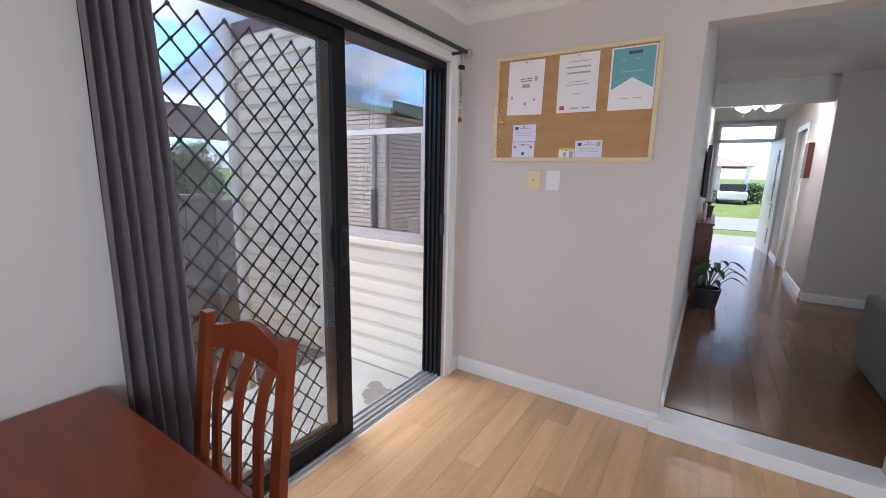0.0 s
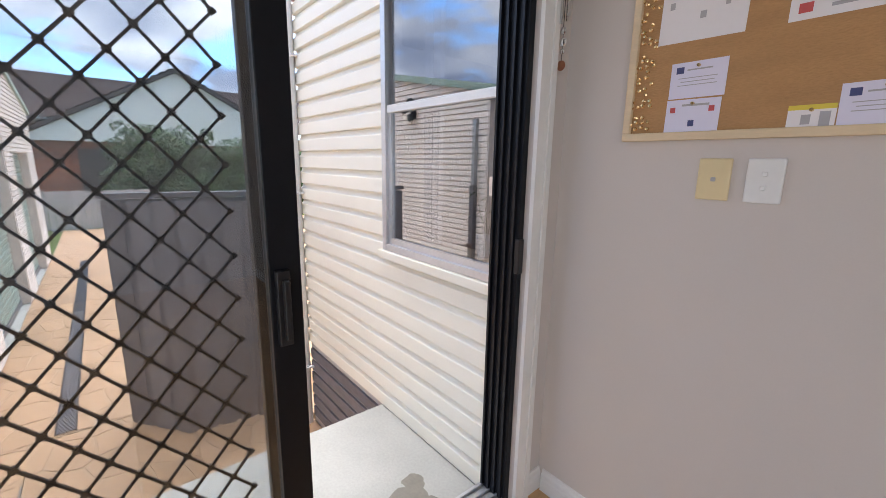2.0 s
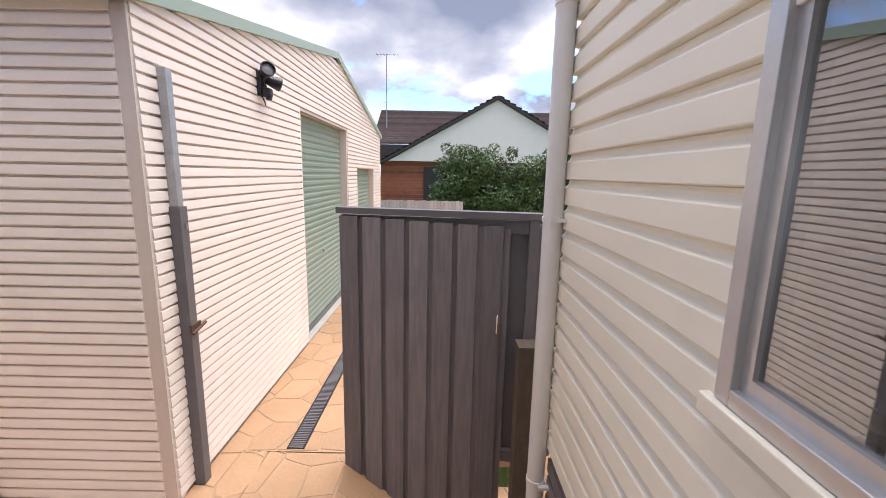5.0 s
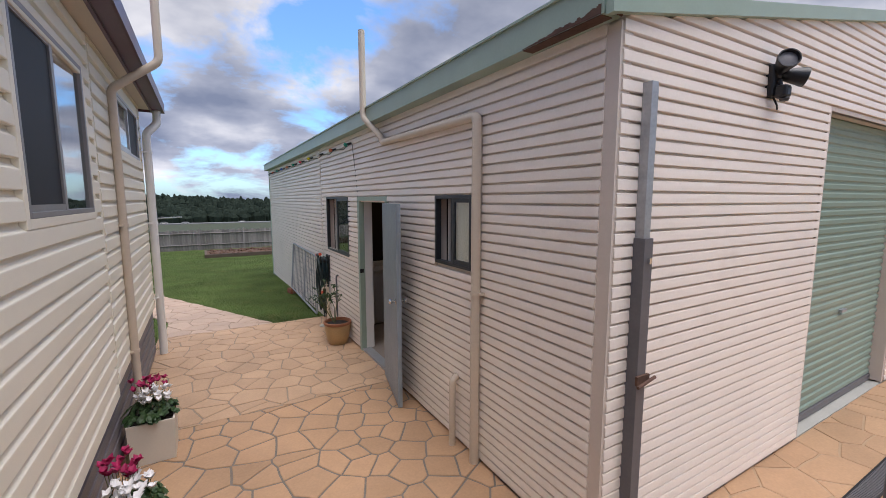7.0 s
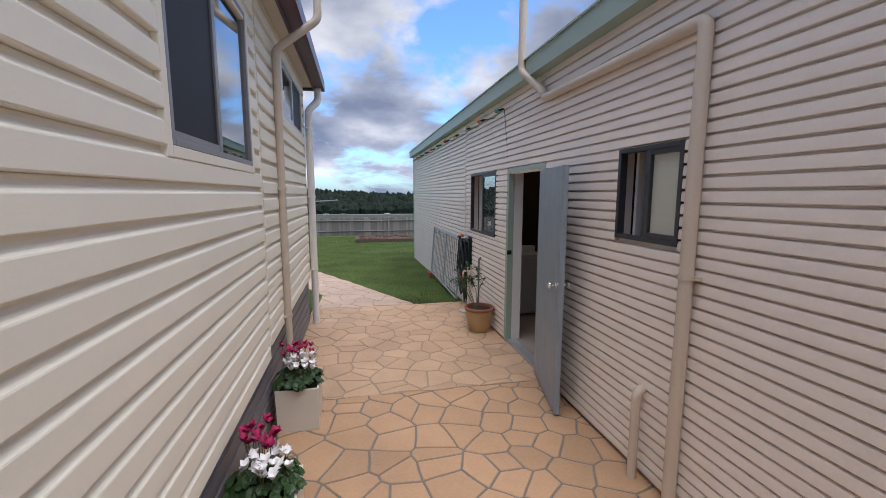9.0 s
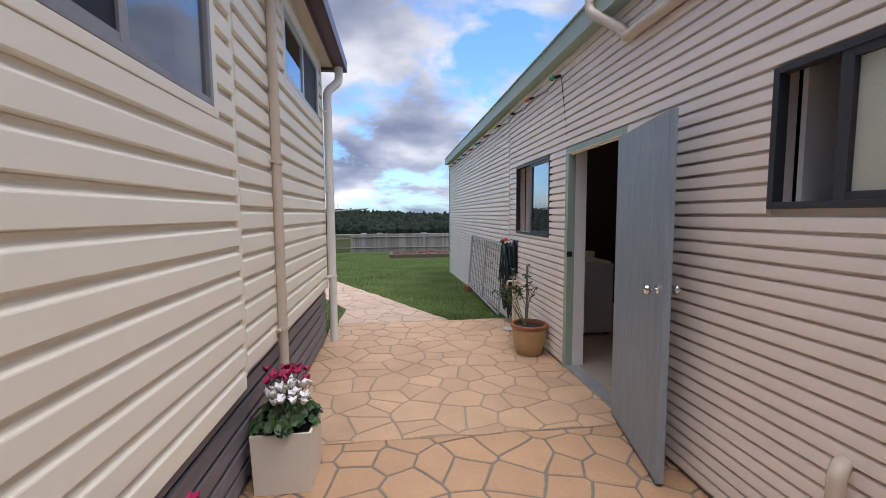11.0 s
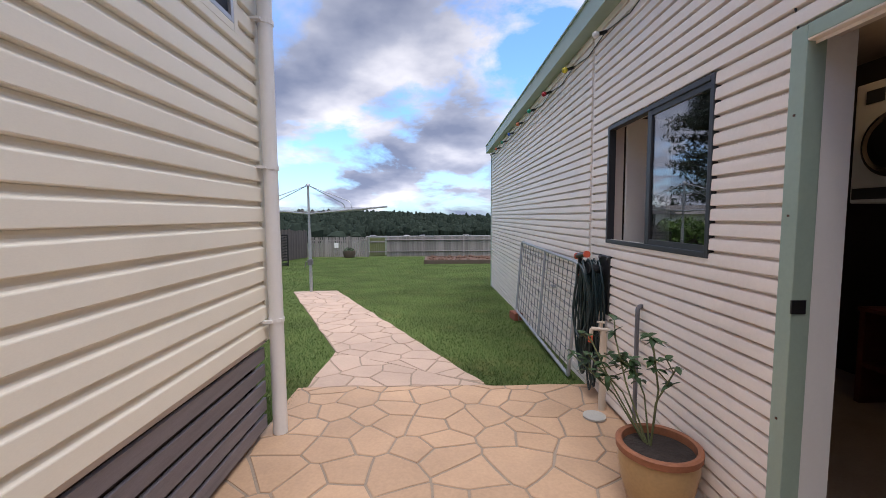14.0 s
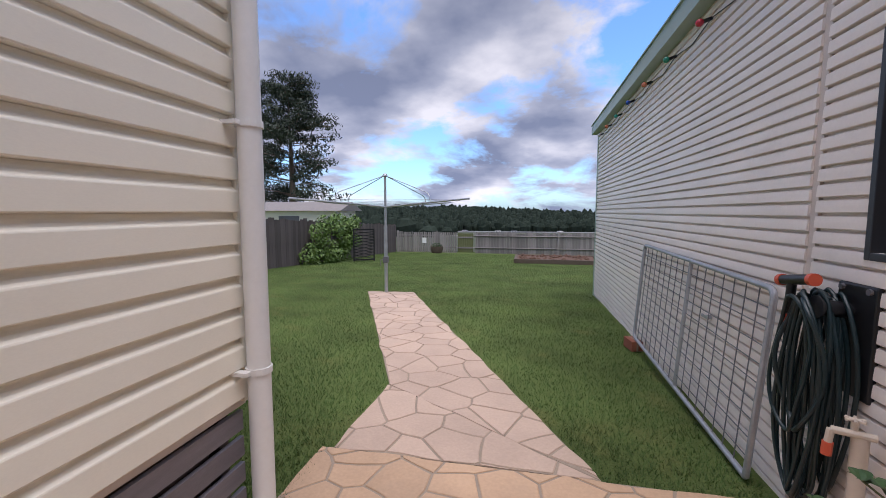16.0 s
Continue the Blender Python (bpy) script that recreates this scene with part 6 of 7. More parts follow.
    downpipe("water_pipe", "thin dark copper pipe bent into the shed wall", [(-3.055, -4.42, GROUND), (-3.055, -4.42, 0.2), (-3.12, -4.46, 0.2)], 0.013, M_GREYPAINT, (), (0, 0), 0.03)
    dr = thing("drain_cover", "round grey slotted drain cover in the paving", "drain cover", (-2.93, -4.74, GROUND))
    bm = bmesh.new(); lathe(bm, [(0.06, 0.003), (0.078, 0.003), (0.078, 0.016), (0.06, 0.016)], 28); lathe(bm, [(0.03, 0.003), (0.045, 0.003), (0.045, 0.014), (0.03, 0.014)], 24)
    for i in range(8):
        a = i * math.pi / 4
        rod(bm, (0.0, 0.0, 0.010), (0.065 * math.cos(a), 0.065 * math.sin(a), 0.010), 0.005, 6)
    part("grate", bm, M_CONC, dr)
    bm = bmesh.new(); rod(bm, (0, 0, 0.0005), (0, 0, 0.004), 0.07, 24)
    part("well", bm, M_BLACKP, dr)
    g = thing("mesh_panel", "galvanised steel mesh gate leaning on the shed wall", "mesh gate")
    L, H = 2.40, 1.0

    def at(u, v):
        return Vector((-2.985 - 0.075 * v / H, -5.50 - u, -0.652 + v + 0.014 * u))
    bm = bmesh.new()
    tube(bm, path_round([at(0, 0), at(0, H), at(L, H), at(L, 0), at(0, 0)], 0.06), 0.017, 10)
    part("tube_frame", bm, M_GALV, g, smooth=True)
    bm = bmesh.new(); rod(bm, at(L * 0.46, 0), at(L * 0.46, H), 0.015, 10)
    part("middle_bar", bm, M_GALV, g, smooth=True)
    for u in [0.46 * L * i / 8 for i in range(1, 8)] + [0.46 * L + 0.54 * L * i / 9 for i in range(1, 9)]:
        bm = bmesh.new(); rod(bm, at(u, 0), at(u, H), 0.0034, 5)
        part("mesh_wire", bm, M_GREYPAINT, g)
    for j in range(1, 10):
        bm = bmesh.new(); rod(bm, at(0, H * j / 10), at(L, H * j / 10), 0.0034, 5)
        part("mesh_wire", bm, M_GREYPAINT, g)
    lv = thing("wall_tap", "small grey metal tap lever on the shed wall", "tap", (SX + 0.028, -6.29, 0.007))
    bm = bmesh.new(); rod(bm, (0, 0, 0), (0.03, 0, 0), 0.016, 10)
    part("stem", bm, M_GALV, lv, smooth=True)
    part("lever", boxes((0.028, 0.038, -0.07, 0.035, -0.01, 0.01), bev=0.003), M_GALV, lv)
    bk = thing("brick", "red brick under the mesh gate corner", "brick", (-2.97, -7.86, gz(0, -7.86) - 0.005), 10)
    part("block", boxes((-0.06, 0.06, -0.11, 0.11, 0.0, 0.108), bev=0.005), M_BRICK, bk)


build_shed_door()
build_laundry()
build_shed_fittings()

# ---- side gate, drain ----


def build_gate():
    g = thing("side_gate", "weathered grey timber side gate with a steel cap rail", "gate")
    a, b = Vector((-3.51, 1.40, 0)), Vector((-3.30, 2.63, 0))
    d = (b - a)
    u = d.normalized()
    n = Vector((u.y, -u.x, 0))
    m = Matrix(((u.x, n.x, 0, a.x), (u.y, n.y, 0, a.y), (0, 0, 1, 0), (0, 0, 0, 1)))
    L = d.length

    def put(name, specs, m_, label="", bev=0.002, tilt=0.0):
        bm = boxes(*specs, bev=bev)
        bmesh.ops.transform(bm, matrix=m, verts=bm.verts)
        return part(name, bm, m_, g, label)
    put("cap_rail", [(-0.02, L + 0.02, -0.065, 0.02, 1.13, 1.17)], M_GREYPAINT, "grey steel cap rail")
    put("post", [(L - 0.05, L + 0.01, -0.06, 0.0, -0.91, 1.13)], M_GREYPAINT)
    for z in (1.04, -0.5):
        put("back_rail", [(0.0, L - 0.05, -0.06, -0.02, z, z + 0.08)], M_GREYPAINT)
    w = 1.075 / 7
    for i in range(7):
        put("board", [(i * w + 0.003, i * w + w * 0.80, 0.0, 0.02, -0.895 + 0.002 * (i % 3), 1.115 - 0.005 * i)], M_GATE)
        put("backing_board", [(i * w + w * 0.74, i * w + w * 1.08, -0.018, -0.001, -0.89, 1.10 - 0.005 * i)], M_GATE)
    put("rear_board", [(1.05, L + 0.16, -0.085, -0.062, -0.45, 1.10)], M_GREYPAINT)
    bm = bmesh.new(); tube(bm, path_round([(1.03, 0.02, 0.42), (1.03, 0.05, 0.42), (1.03, 0.05, 0.54), (1.03, 0.02, 0.54)], 0.02), 0.006, 8)
    bmesh.ops.transform(bm, matrix=m, verts=bm.verts)
    part("handle", bm, M_CHROME, g, "chrome pull handle", smooth=True)
    bx = thing("timber_post", "short square brown timber post beside the downpipe", "post", (-3.165, 2.575, GROUND - 0.25))
    part("shaft", boxes((-0.06, 0.06, -0.055, 0.055, 0.0, 1.31), bev=0.004), M_BARK, bx)
    part("cap", boxes((-0.065, 0.065, -0.06, 0.06, 1.31, 1.325)), M_BARK, bx)
    dg = thing("channel_drain", "black slotted channel drain set in the driveway", "drain", (-3.64, 0.99, GROUND))
    part("channel", boxes((-7.0, 0.0, -0.065, 0.065, -0.02, 0.002)), M_BLACKP, dg)
    part("edge_rail", boxes((-7.0, 0.0, -0.065, -0.053, 0.002, 0.010), (-7.0, 0.0, 0.053, 0.065, 0.002, 0.010)), M_BLACKP, dg)
    me = bpy.data.meshes.new("bar")
    bm = boxes((-0.006, 0.006, -0.053, 0.053, 0.002, 0.009)); bm.to_mesh(me); bm.free()
    me.materials.append(M_GREYPAINT)
    for i in range(150):
        o = new("bar", me); o.parent = dg; o.location = (-0.012 - i * 0.022, 0, 0)


build_gate()
st = tagged(new("damp_stain"), "dark damp patch on the concrete landing", "stain", kind="structure")
bm = bmesh.new()
rnd = random.Random(8)
for cx, cy, r in ((-1.0, 2.37, 0.10), (-0.90, 2.42, 0.07), (-1.08, 2.45, 0.06), (-0.95, 2.27, 0.05)):
    vs = [bm.verts.new((cx + r * (0.8 + 0.35 * rnd.random()) * math.cos(a), cy + r * (0.8 + 0.35 * rnd.random()) * math.sin(a), -0.1265 + 0.0004 * r * 10)) for a in [q * math.tau / 18 for q in range(18)]]
    bm.faces.new(vs)
part("patch", bm, M_WETCONC, st)

# ---- planters and pots ----


def cyclamen(flower, bml, bms, cx, cy, z, w, seed):
    r = random.Random(seed)
    for i in range(150):
        a, q = r.uniform(0, 6.28), math.sqrt(r.random()) * w
        x, y = cx + q * math.cos(a), cy + q * math.sin(a)
        h = z + 0.03 + 0.10 * (1 - (q / w) ** 2) + r.uniform(-0.02, 0.03)
        n = Vector((math.cos(a) * q / w * 1.2, math.sin(a) * q / w * 1.2, 1)).normalized()
        t1 = n.cross(Vector((0.3, 0.7, 0.1))).normalized(); t2 = n.cross(t1)
        s = r.uniform(0.022, 0.036)
        c = bml.verts.new(Vector((x, y, h)) - n * s * 0.25)
        ring = [bml.verts.new(Vector((x, y, h)) + (t1 * math.cos(k * math.tau / 8) + t2 * math.sin(k * math.tau / 8)) * s * (1.0 if k else 0.55) + n * r.uniform(-0.004, 0.006)) for k in range(8)]
        for k in range(8):
            bml.faces.new((c, ring[k], ring[(k + 1) % 8]))
    for i in range(42):
        white = i < 25
        a = r.uniform(0, 6.28)
        q = math.sqrt(r.random()) * w * 0.62
        x = cx + q * math.cos(a) - (0.02 if white else -0.02)
        y = cy + q * math.sin(a) + (0.05 if white else -0.07)
        h = z + r.uniform(0.15, 0.22) + (0.0 if white else 0.05)
        tube(bms, [(cx + (x - cx) * 0.6, cy + (y - cy) * 0.6, z + 0.03), (x, y, h)], 0.002, 5)
        bm = bmesh.new()
        for k in range(5):
            b = k * math.tau / 5 + r.random()
            tip = Vector((x + 0.03 * math.cos(b), y + 0.03 * math.sin(b), h + r.uniform(0.012, 0.045)))
            leaf_shape(bm, (x, y, h - 0.004), tip, 0.019, 0.0, 4)
        flower(bm, white)


def planter(x0, y0, seed, label):
    p = thing("planter_box", label, "planter", (x0, y0, GROUND), 0, "planters by the house wall")
    s, h = 0.155, 0.33
    bm = bmesh.new()
    outer = [(-s * 0.94, -s * 0.94), (s * 0.94, -s * 0.94), (s * 0.94, s * 0.94), (-s * 0.94, s * 0.94)]
    rings = [[bm.verts.new((x, y, 0.0)) for x, y in outer], [bm.verts.new((x / 0.94, y / 0.94, h)) for x, y in outer], [bm.verts.new((x / 0.94 * 0.91, y / 0.94 * 0.91, h)) for x, y in outer], [bm.verts.new((x / 0.94 * 0.9, y / 0.94 * 0.9, h - 0.04)) for x, y in outer]]
    for a, b in zip(rings, rings[1:]):
        for k in range(4):
            bm.faces.new((a[k], a[(k + 1) % 4], b[(k + 1) % 4], b[k]))
    bm.faces.new(rings[0])
    part("box", bm, M_CREAMBOX, p, "cream square box")
    part("soil", boxes((-s * 0.9, s * 0.9, -s * 0.9, s * 0.9, h - 0.06, h - 0.035)), M_POTSOIL, p)
    bml, bms = bmesh.new(), bmesh.new()

    def flower(bm, white):
        part("flower", bm, M_WPETAL if white else M_MAGENTA, p, "white cyclamen flower" if white else "magenta cyclamen flower", smooth=True)
    cyclamen(flower, bml, bms, 0, 0, h - 0.01, 0.185, seed)
    part("leaves", bml, M_LEAF, p)
    part("stems", bms, M_STEM, p)


planter(-0.905, -2.03, 11, "cream square planter with white and magenta cyclamen")
planter(-0.905, -0.83, 12, "cream square planter with cyclamen nearer the steps")


def rose_pot():
    p = thing("rose_pot", "tan glazed pot with a sparse rose bush beside the shed door", "pot plant", (-2.90, -3.86, GROUND))
    bm = bmesh.new(); lathe(bm, [(0.12, 0), (0.13, 0.008), (0.164, 0.12), (0.182, 0.23), (0.178, 0.28), (0.165, 0.28), (0.16, 0.23), (0.001, 0.23)], 36)
    part("pot", bm, M_TERRA, p, smooth=True)
    bm = bmesh.new(); lathe(bm, [(0.178, 0.276), (0.191, 0.285), (0.193, 0.315), (0.182, 0.323), (0.165, 0.318), (0.16, 0.24)], 36)
    part("rim", bm, M_TERRARIM, p, "worn terracotta rim", smooth=True)
    bm = bmesh.new(); lathe(bm, [(0.001, 0.292), (0.09, 0.288), (0.163, 0.28)], 24)
    part("soil", bm, M_POTSOIL, p)
    bl_ = bmesh.new()
    r = random.Random(21)
    base = Vector((0.03, -0.02, 0.26))
    tips = []
    for e in ((0.02, -0.05, 0.82), (0.20, -0.42, 0.62), (0.10, -0.30, 0.78), (0.22, -0.62, 0.55), (-0.05, 0.04, 0.70), (0.16, -0.5, 0.7), (0.05, -0.2, 0.66)):
        e = Vector(e)
        mid = base.lerp(e, 0.5) + Vector((r.uniform(-0.04, 0.04), r.uniform(-0.04, 0.04), 0.03))
        bm = bmesh.new()
        tube(bm, [base, mid, e], 0.0045, 6)
        tips += [e, base.lerp(e, 0.8), mid.lerp(e, 0.4)]
        for q in range(2):
            t_ = mid.lerp(e, r.uniform(0.2, 0.9)); f = t_ + Vector((r.uniform(-0.08, 0.08), r.uniform(-0.1, 0.1), r.uniform(0.02, 0.1)))
            tube(bm, [t_, f], 0.003, 5); tips.append(f)
        part("stem", bm, M_STEM, p)
    for t_ in tips:
        if t_.y > 0.0 and r.random() < 0.3:
            continue
        for k in range(4):
            v = Vector((r.uniform(-1, 1), r.uniform(-1, 1), r.uniform(-0.3, 0.5))).normalized()
            leaf_shape(bl_, t_, t_ + v * r.uniform(0.04, 0.075), 0.019, 0.015)
    part("leaves", bl_, M_LEAF, p)


rose_pot()

# ---- garden ----


def clothesline():
    bx, by, bz = 0.88, -10.74, gz(0, -10.74)
    c = thing("clothesline", "grey steel rotary clothesline with wires", "clothesline", (bx, by, bz))
    bm = bmesh.new(); rod(bm, (0, 0, 0), (0, 0, 1.3), 0.033, 14); rod(bm, (0, 0, 1.3), (0, 0, 2.25), 0.024, 14)
    part("post", bm, M_GALV, c, smooth=True)
    bm = bmesh.new(); box(bm, -0.05, 0.05, -0.05, 0.05, 0.58, 0.70, bev=0.01); rod(bm, (0.05, 0, 0.64), (0.10, 0, 0.64), 0.012, 8); rod(bm, (0.10, 0, 0.64), (0.12, 0, 0.52), 0.009, 8)
    part("winding_gear", bm, M_GREYPAINT, c)
    bm = bmesh.new(); lathe(bm, [(0.001, 2.30), (0.03, 2.29), (0.05, 2.26), (0.05, 2.24), (0.001, 2.23)], 16)
    part("top_cap", bm, M_GALV, c, smooth=True)
    ends = []
    for i in range(4):
        a = radians(62) + i * math.pi / 2
        e = Vector((2.0 * math.cos(a), 2.0 * math.sin(a), 1.78))
        ends.append(e)
        bm = bmesh.new(); rod(bm, (0, 0, 1.66), e, 0.016, 8)
        part("arm", bm, M_GALV, c, smooth=True)
        s = e * 0.58; s.z = 1.66 + 0.12 * 0.58
        bm = bmesh.new(); tube(bm, path_round([(0, 0, 2.26), (s.x * 0.97, s.y * 0.97, s.z + 0.16), s], 0.08), 0.008, 7)
        part("stay", bm, M_GALV, c, smooth=True)
    for k in (0.35, 0.5, 0.65, 0.8, 0.95):
        bm = bmesh.new()
        for p, q in zip(ends, ends[1:] + ends[:1]):
            z = 1.66 + 0.12 * k
            mid = (p + q) / 2 * k
            tube(bm, [(p.x * k, p.y * k, z), (mid.x, mid.y, z - 0.02), (q.x * k, q.y * k, z)], 0.0022, 4)
        part("wire_line", bm, M_GREYPAINT, c)


def paling_fence(name, label, a, b, height, pale, gap, m_, rails=True, group=""):
    f = thing(name, label, "fence", (a[0], a[1], 0))
    a, b = Vector((a[0], a[1], 0)), Vector((b[0], b[1], 0))
    d = b - a
    u = d.normalized(); n = Vector((-u.y, u.x, 0))
    ang = math.degrees(math.atan2(u.y, u.x))
    meshes = []
    r = random.Random(len(label))
    for k in range(4):
        bm = boxes((0.0, pale, -0.009, 0.009, 0.02, height + r.uniform(-0.03, 0.03)))
        me = bpy.data.meshes.new("paling"); bm.to_mesh(me); bm.free(); me.materials.append(m_); meshes.append(me)
    n_ = int(d.length / (pale + gap))
    for i in range(n_):
        p = a + u * (i * (pale + gap))
        o = new("paling", meshes[r.randrange(4)])
        o.parent = f
        o.matrix_basis = Matrix.Translation((p.x - a.x, p.y - a.y, gz(p.x, p.y) - 0.03)) @ Matrix.Rotation(radians(ang), 4, 'Z') @ Matrix.Rotation(radians(r.uniform(-0.7, 0.7)), 4, 'Y')
    for z in (0.3, height - 0.22):
        bm = bmesh.new()
        steps = 8
        for i in range(steps):
            p, q = a + d * (i / steps), a + d * ((i + 1) / steps)
            rod(bm, (p.x - a.x + n.x * 0.04, p.y - a.y + n.y * 0.04, gz(p.x, p.y) + z), (q.x - a.x + n.x * 0.04, q.y - a.y + n.y * 0.04, gz(q.x, q.y) + z), 0.035, 4)
        part("rail", bm, m_, f)
    for i in range(int(d.length / 2.4) + 1):
        p = a + u * min(i * 2.4, d.length)
        part("post", boxes((p.x - a.x + n.x * 0.09 - 0.05, p.x - a.x + n.x * 0.09 + 0.05, p.y - a.y + n.y * 0.09 - 0.05, p.y - a.y + n.y * 0.09 + 0.05, gz(p.x, p.y) - 0.1, gz(p.x, p.y) + height + 0.05)), m_, f)
    return f


def leaf_cloud(bm, rnd, centre, radii, count, size, squash=0.7):
    """Small leaves scattered through an uneven mass, mostly near its outside."""
    for i in range(count):
        v = Vector((rnd.gauss(0, 1), rnd.gauss(0, 1), rnd.gauss(0, 1))).normalized()
        k = 0.72 + 0.3 * rnd.random()
        p = Vector(centre) + Vector((v.x * radii[0], v.y * radii[1], v.z * radii[2])) * k
        s = size * rnd.uniform(0.6, 1.3)
        n = (v + Vector((rnd.uniform(-1, 1), rnd.uniform(-1, 1), rnd.uniform(-0.4, 1)))).normalized()
        t1 = n.cross(Vector((rnd.uniform(-1, 1), rnd.uniform(-1, 1), 0.3))).normalized(); t2 = n.cross(t1)
        bm.append((p - t1 * s, p + t2 * s * squash * 0.5, p + t1 * s, p - t2 * s * squash * 0.5))


def quads_object(name, quads, material, parent=None):
    vs = [tuple(v) for q in quads for v in q]
    me = bpy.data.meshes.new(name)
    me.from_pydata(vs, [], [(4 * i, 4 * i + 1, 4 * i + 2, 4 * i + 3) for i in range(len(quads))])
    me.materials.append(material)
    ob = new(name, me)
    ob.parent = parent
    return ob


def conifer(x, y, height, spread, seed):
    z0 = gz(x, y) if y < 0 else -0.4
    t = thing("tree", "tall dark green conifer-like tree behind the fence", "tree", (x, y, z0))
    r = random.Random(seed)
    bm = bmesh.new()
    rod(bm, (0, 0, -0.2), (0.2, 0.1, height * 0.96), 0.32, 10, 0.04)
    quads = []
    for i in range(95):
        k = r.uniform(0.12, 1.0)
        z = height * k
        reach = spread * (1.05 - k) ** 0.62 * r.uniform(0.45, 1.1) + 0.35
        a = r.uniform(0, 6.28)
        e = Vector((reach * math.cos(a), reach * math.sin(a), z + reach * r.uniform(0.0, 0.35)))
        tube(bm, [(0.2 * k, 0.1 * k, z - 0.1), (e.x * 0.5, e.y * 0.5, z + 0.05 * reach), e], 0.035, 5)
        for q in range(4):
            c = Vector((0.2 * k, 0.1 * k, z)).lerp(e, 0.45 + 0.6 * q / 3)
            leaf_cloud(quads, r, c, (0.62, 0.62, 0.34), 42, 0.17, 0.5)
    part("trunk", bm, M_BARK, t)
    quads_object("crown", quads, M_PINELEAF_HEDGESHADE, t)


def garden():
    clothesline()
    f1 = paling_fence("fence", "weathered grey paling fence across the end of the garden", (5.9, -26.7), (2.25, -26.7), 1.2, 0.09, 0.035, M_FENCE)
    f2 = paling_fence("fence", "weathered grey close-boarded fence behind the vegetable bed", (-13.0, -26.7), (1.3, -26.7), 1.2, 0.14, 0.008, M_FENCE)
    f3 = paling_fence("fence", "dark brown timber paling fence along the garden side", (6.05, -9.5), (5.9, -26.5), 1.58, 0.14, 0.006, mat("dark_brown_fence_timber", (0.085, 0.07, 0.065), 0.9, var=0.3, scale=2, bump=0.4, stretch=(10, 10, 1), per_object=0.5))
    g = thing("garden_gate", "olive green timber garden gate in the end fence", "gate", (1.78, -26.72, gz(0, -26.7)))
    for i in range(7):
        part("board", boxes((-0.45 + i * 0.13, -0.45 + i * 0.13 + 0.122, -0.01, 0.012, 0.05, 1.12)), mat("olive_paint", (0.12, 0.13, 0.05), 0.7, var=0.2, bump=0.2), g)
    for z in (0.25, 0.85):
        part("cross_rail", boxes((-0.45, 0.46, 0.012, 0.04, z, z + 0.08)), M_FENCE, g)
    b = thing("vegetable_bed", "raised bare-soil vegetable bed edged with sleepers", "garden bed", (-2.9, -20.6, gz(0, -20.6)))
    part("soil", boxes((-1.55, 1.55, -0.95, 0.95, -0.1, 0.16)), M_SOIL, b)
    for s in ((-1.65, 1.65, 0.95, 1.05, -0.1, 0.21), (-1.65, 1.65, -1.05, -0.95, -0.1, 0.19), (-1.65, -1.55, -0.95, 0.95, -0.1, 0.2), (1.55, 1.65, -0.95, 0.95, -0.1, 0.2)):
        part("sleeper", boxes(s, bev=0.01), M_BARK, b)
    r = random.Random(4)
    for i in range(60):
        lumps = bmesh.new()
        bmesh.ops.create_icosphere(lumps, subdivisions=1, radius=r.uniform(0.05, 0.12), matrix=Matrix.Translation((r.uniform(-1.45, 1.45), r.uniform(-0.85, 0.85), 0.15)))
        part("clod", lumps, M_SOIL, b)
    v = thing("vine", "bright green vine grown over the side fence", "vine", (5.75, -18.2, gz(0, -18.2)))
    quads = []
    r = random.Random(6)
    for i in range(40):
        leaf_cloud(quads, r, (r.uniform(-0.3, 0.12), r.uniform(-2.1, 1.9), r.uniform(0.1, 1.66)), (0.28, 0.42, 0.30), 110, 0.075, 0.9)
    quads_object("leaves", quads, M_LEAFB, v)
    bm = bmesh.new()
    for i in range(5):
        tube(bm, [(0.05, -1.2 + i * 0.6, 0), (0.08, -1.1 + i * 0.6, 0.8), (0.05, -1.2 + i * 0.65, 1.5)], 0.02, 6)
    part("stems", bm, M_BARK, v)
    s = thing("garden_screen", "black cut-out garden screen standing on the lawn", "screen", (4.55, -18.4, gz(0, -18.4)), 30)
    part("frame", boxes((-0.42, -0.37, -0.02, 0.02, 0, 1.28), (0.37, 0.42, -0.02, 0.02, 0, 1.28), (-0.37, 0.37, -0.02, 0.02, 1.22, 1.28), (-0.37, 0.37, -0.02, 0.02, 0.03, 0.09)), M_BLACKP, s)
    bm = bmesh.new()
    for i in range(9):
        rod(bm, (-0.37, 0, 0.1 + i * 0.125), (0.37, 0, 0.25 + i * 0.115), 0.016, 5); rod(bm, (0.37, 0, 0.1 + i * 0.125), (-0.37, 0, 0.25 + i * 0.115), 0.016, 5)
    part("lattice", bm, M_BLACKP, s)
    bw = thing("half_barrel", "dark half-barrel planter by the end fence", "planter", (3.3, -25.9, gz(0, -25.9)))
    bm = bmesh.new(); lathe(bm, [(0.28, 0), (0.36, 0.2), (0.36, 0.38), (0.33, 0.38), (0.3, 0.3)], 20)
    part("tub", bm, M_BARK, bw, smooth=True)
    quads = []
    leaf_cloud(quads, r, (0, 0, 0.42), (0.3, 0.3, 0.16), 120, 0.07)
    quads_object("leaves", quads, M_LEAF, bw)
    sb = thing("sign_post", "small white sign on a stake by the end fence", "sign", (4.1, -26.2, gz(0, -26.2)))
    part("stake", boxes((-0.02, 0.02, -0.02, 0.02, 0, 0.75)), M_FENCE, sb)
    part("plate", boxes((-0.12, 0.12, 0.02, 0.035, 0.55, 0.85)), M_WHITEP, sb)
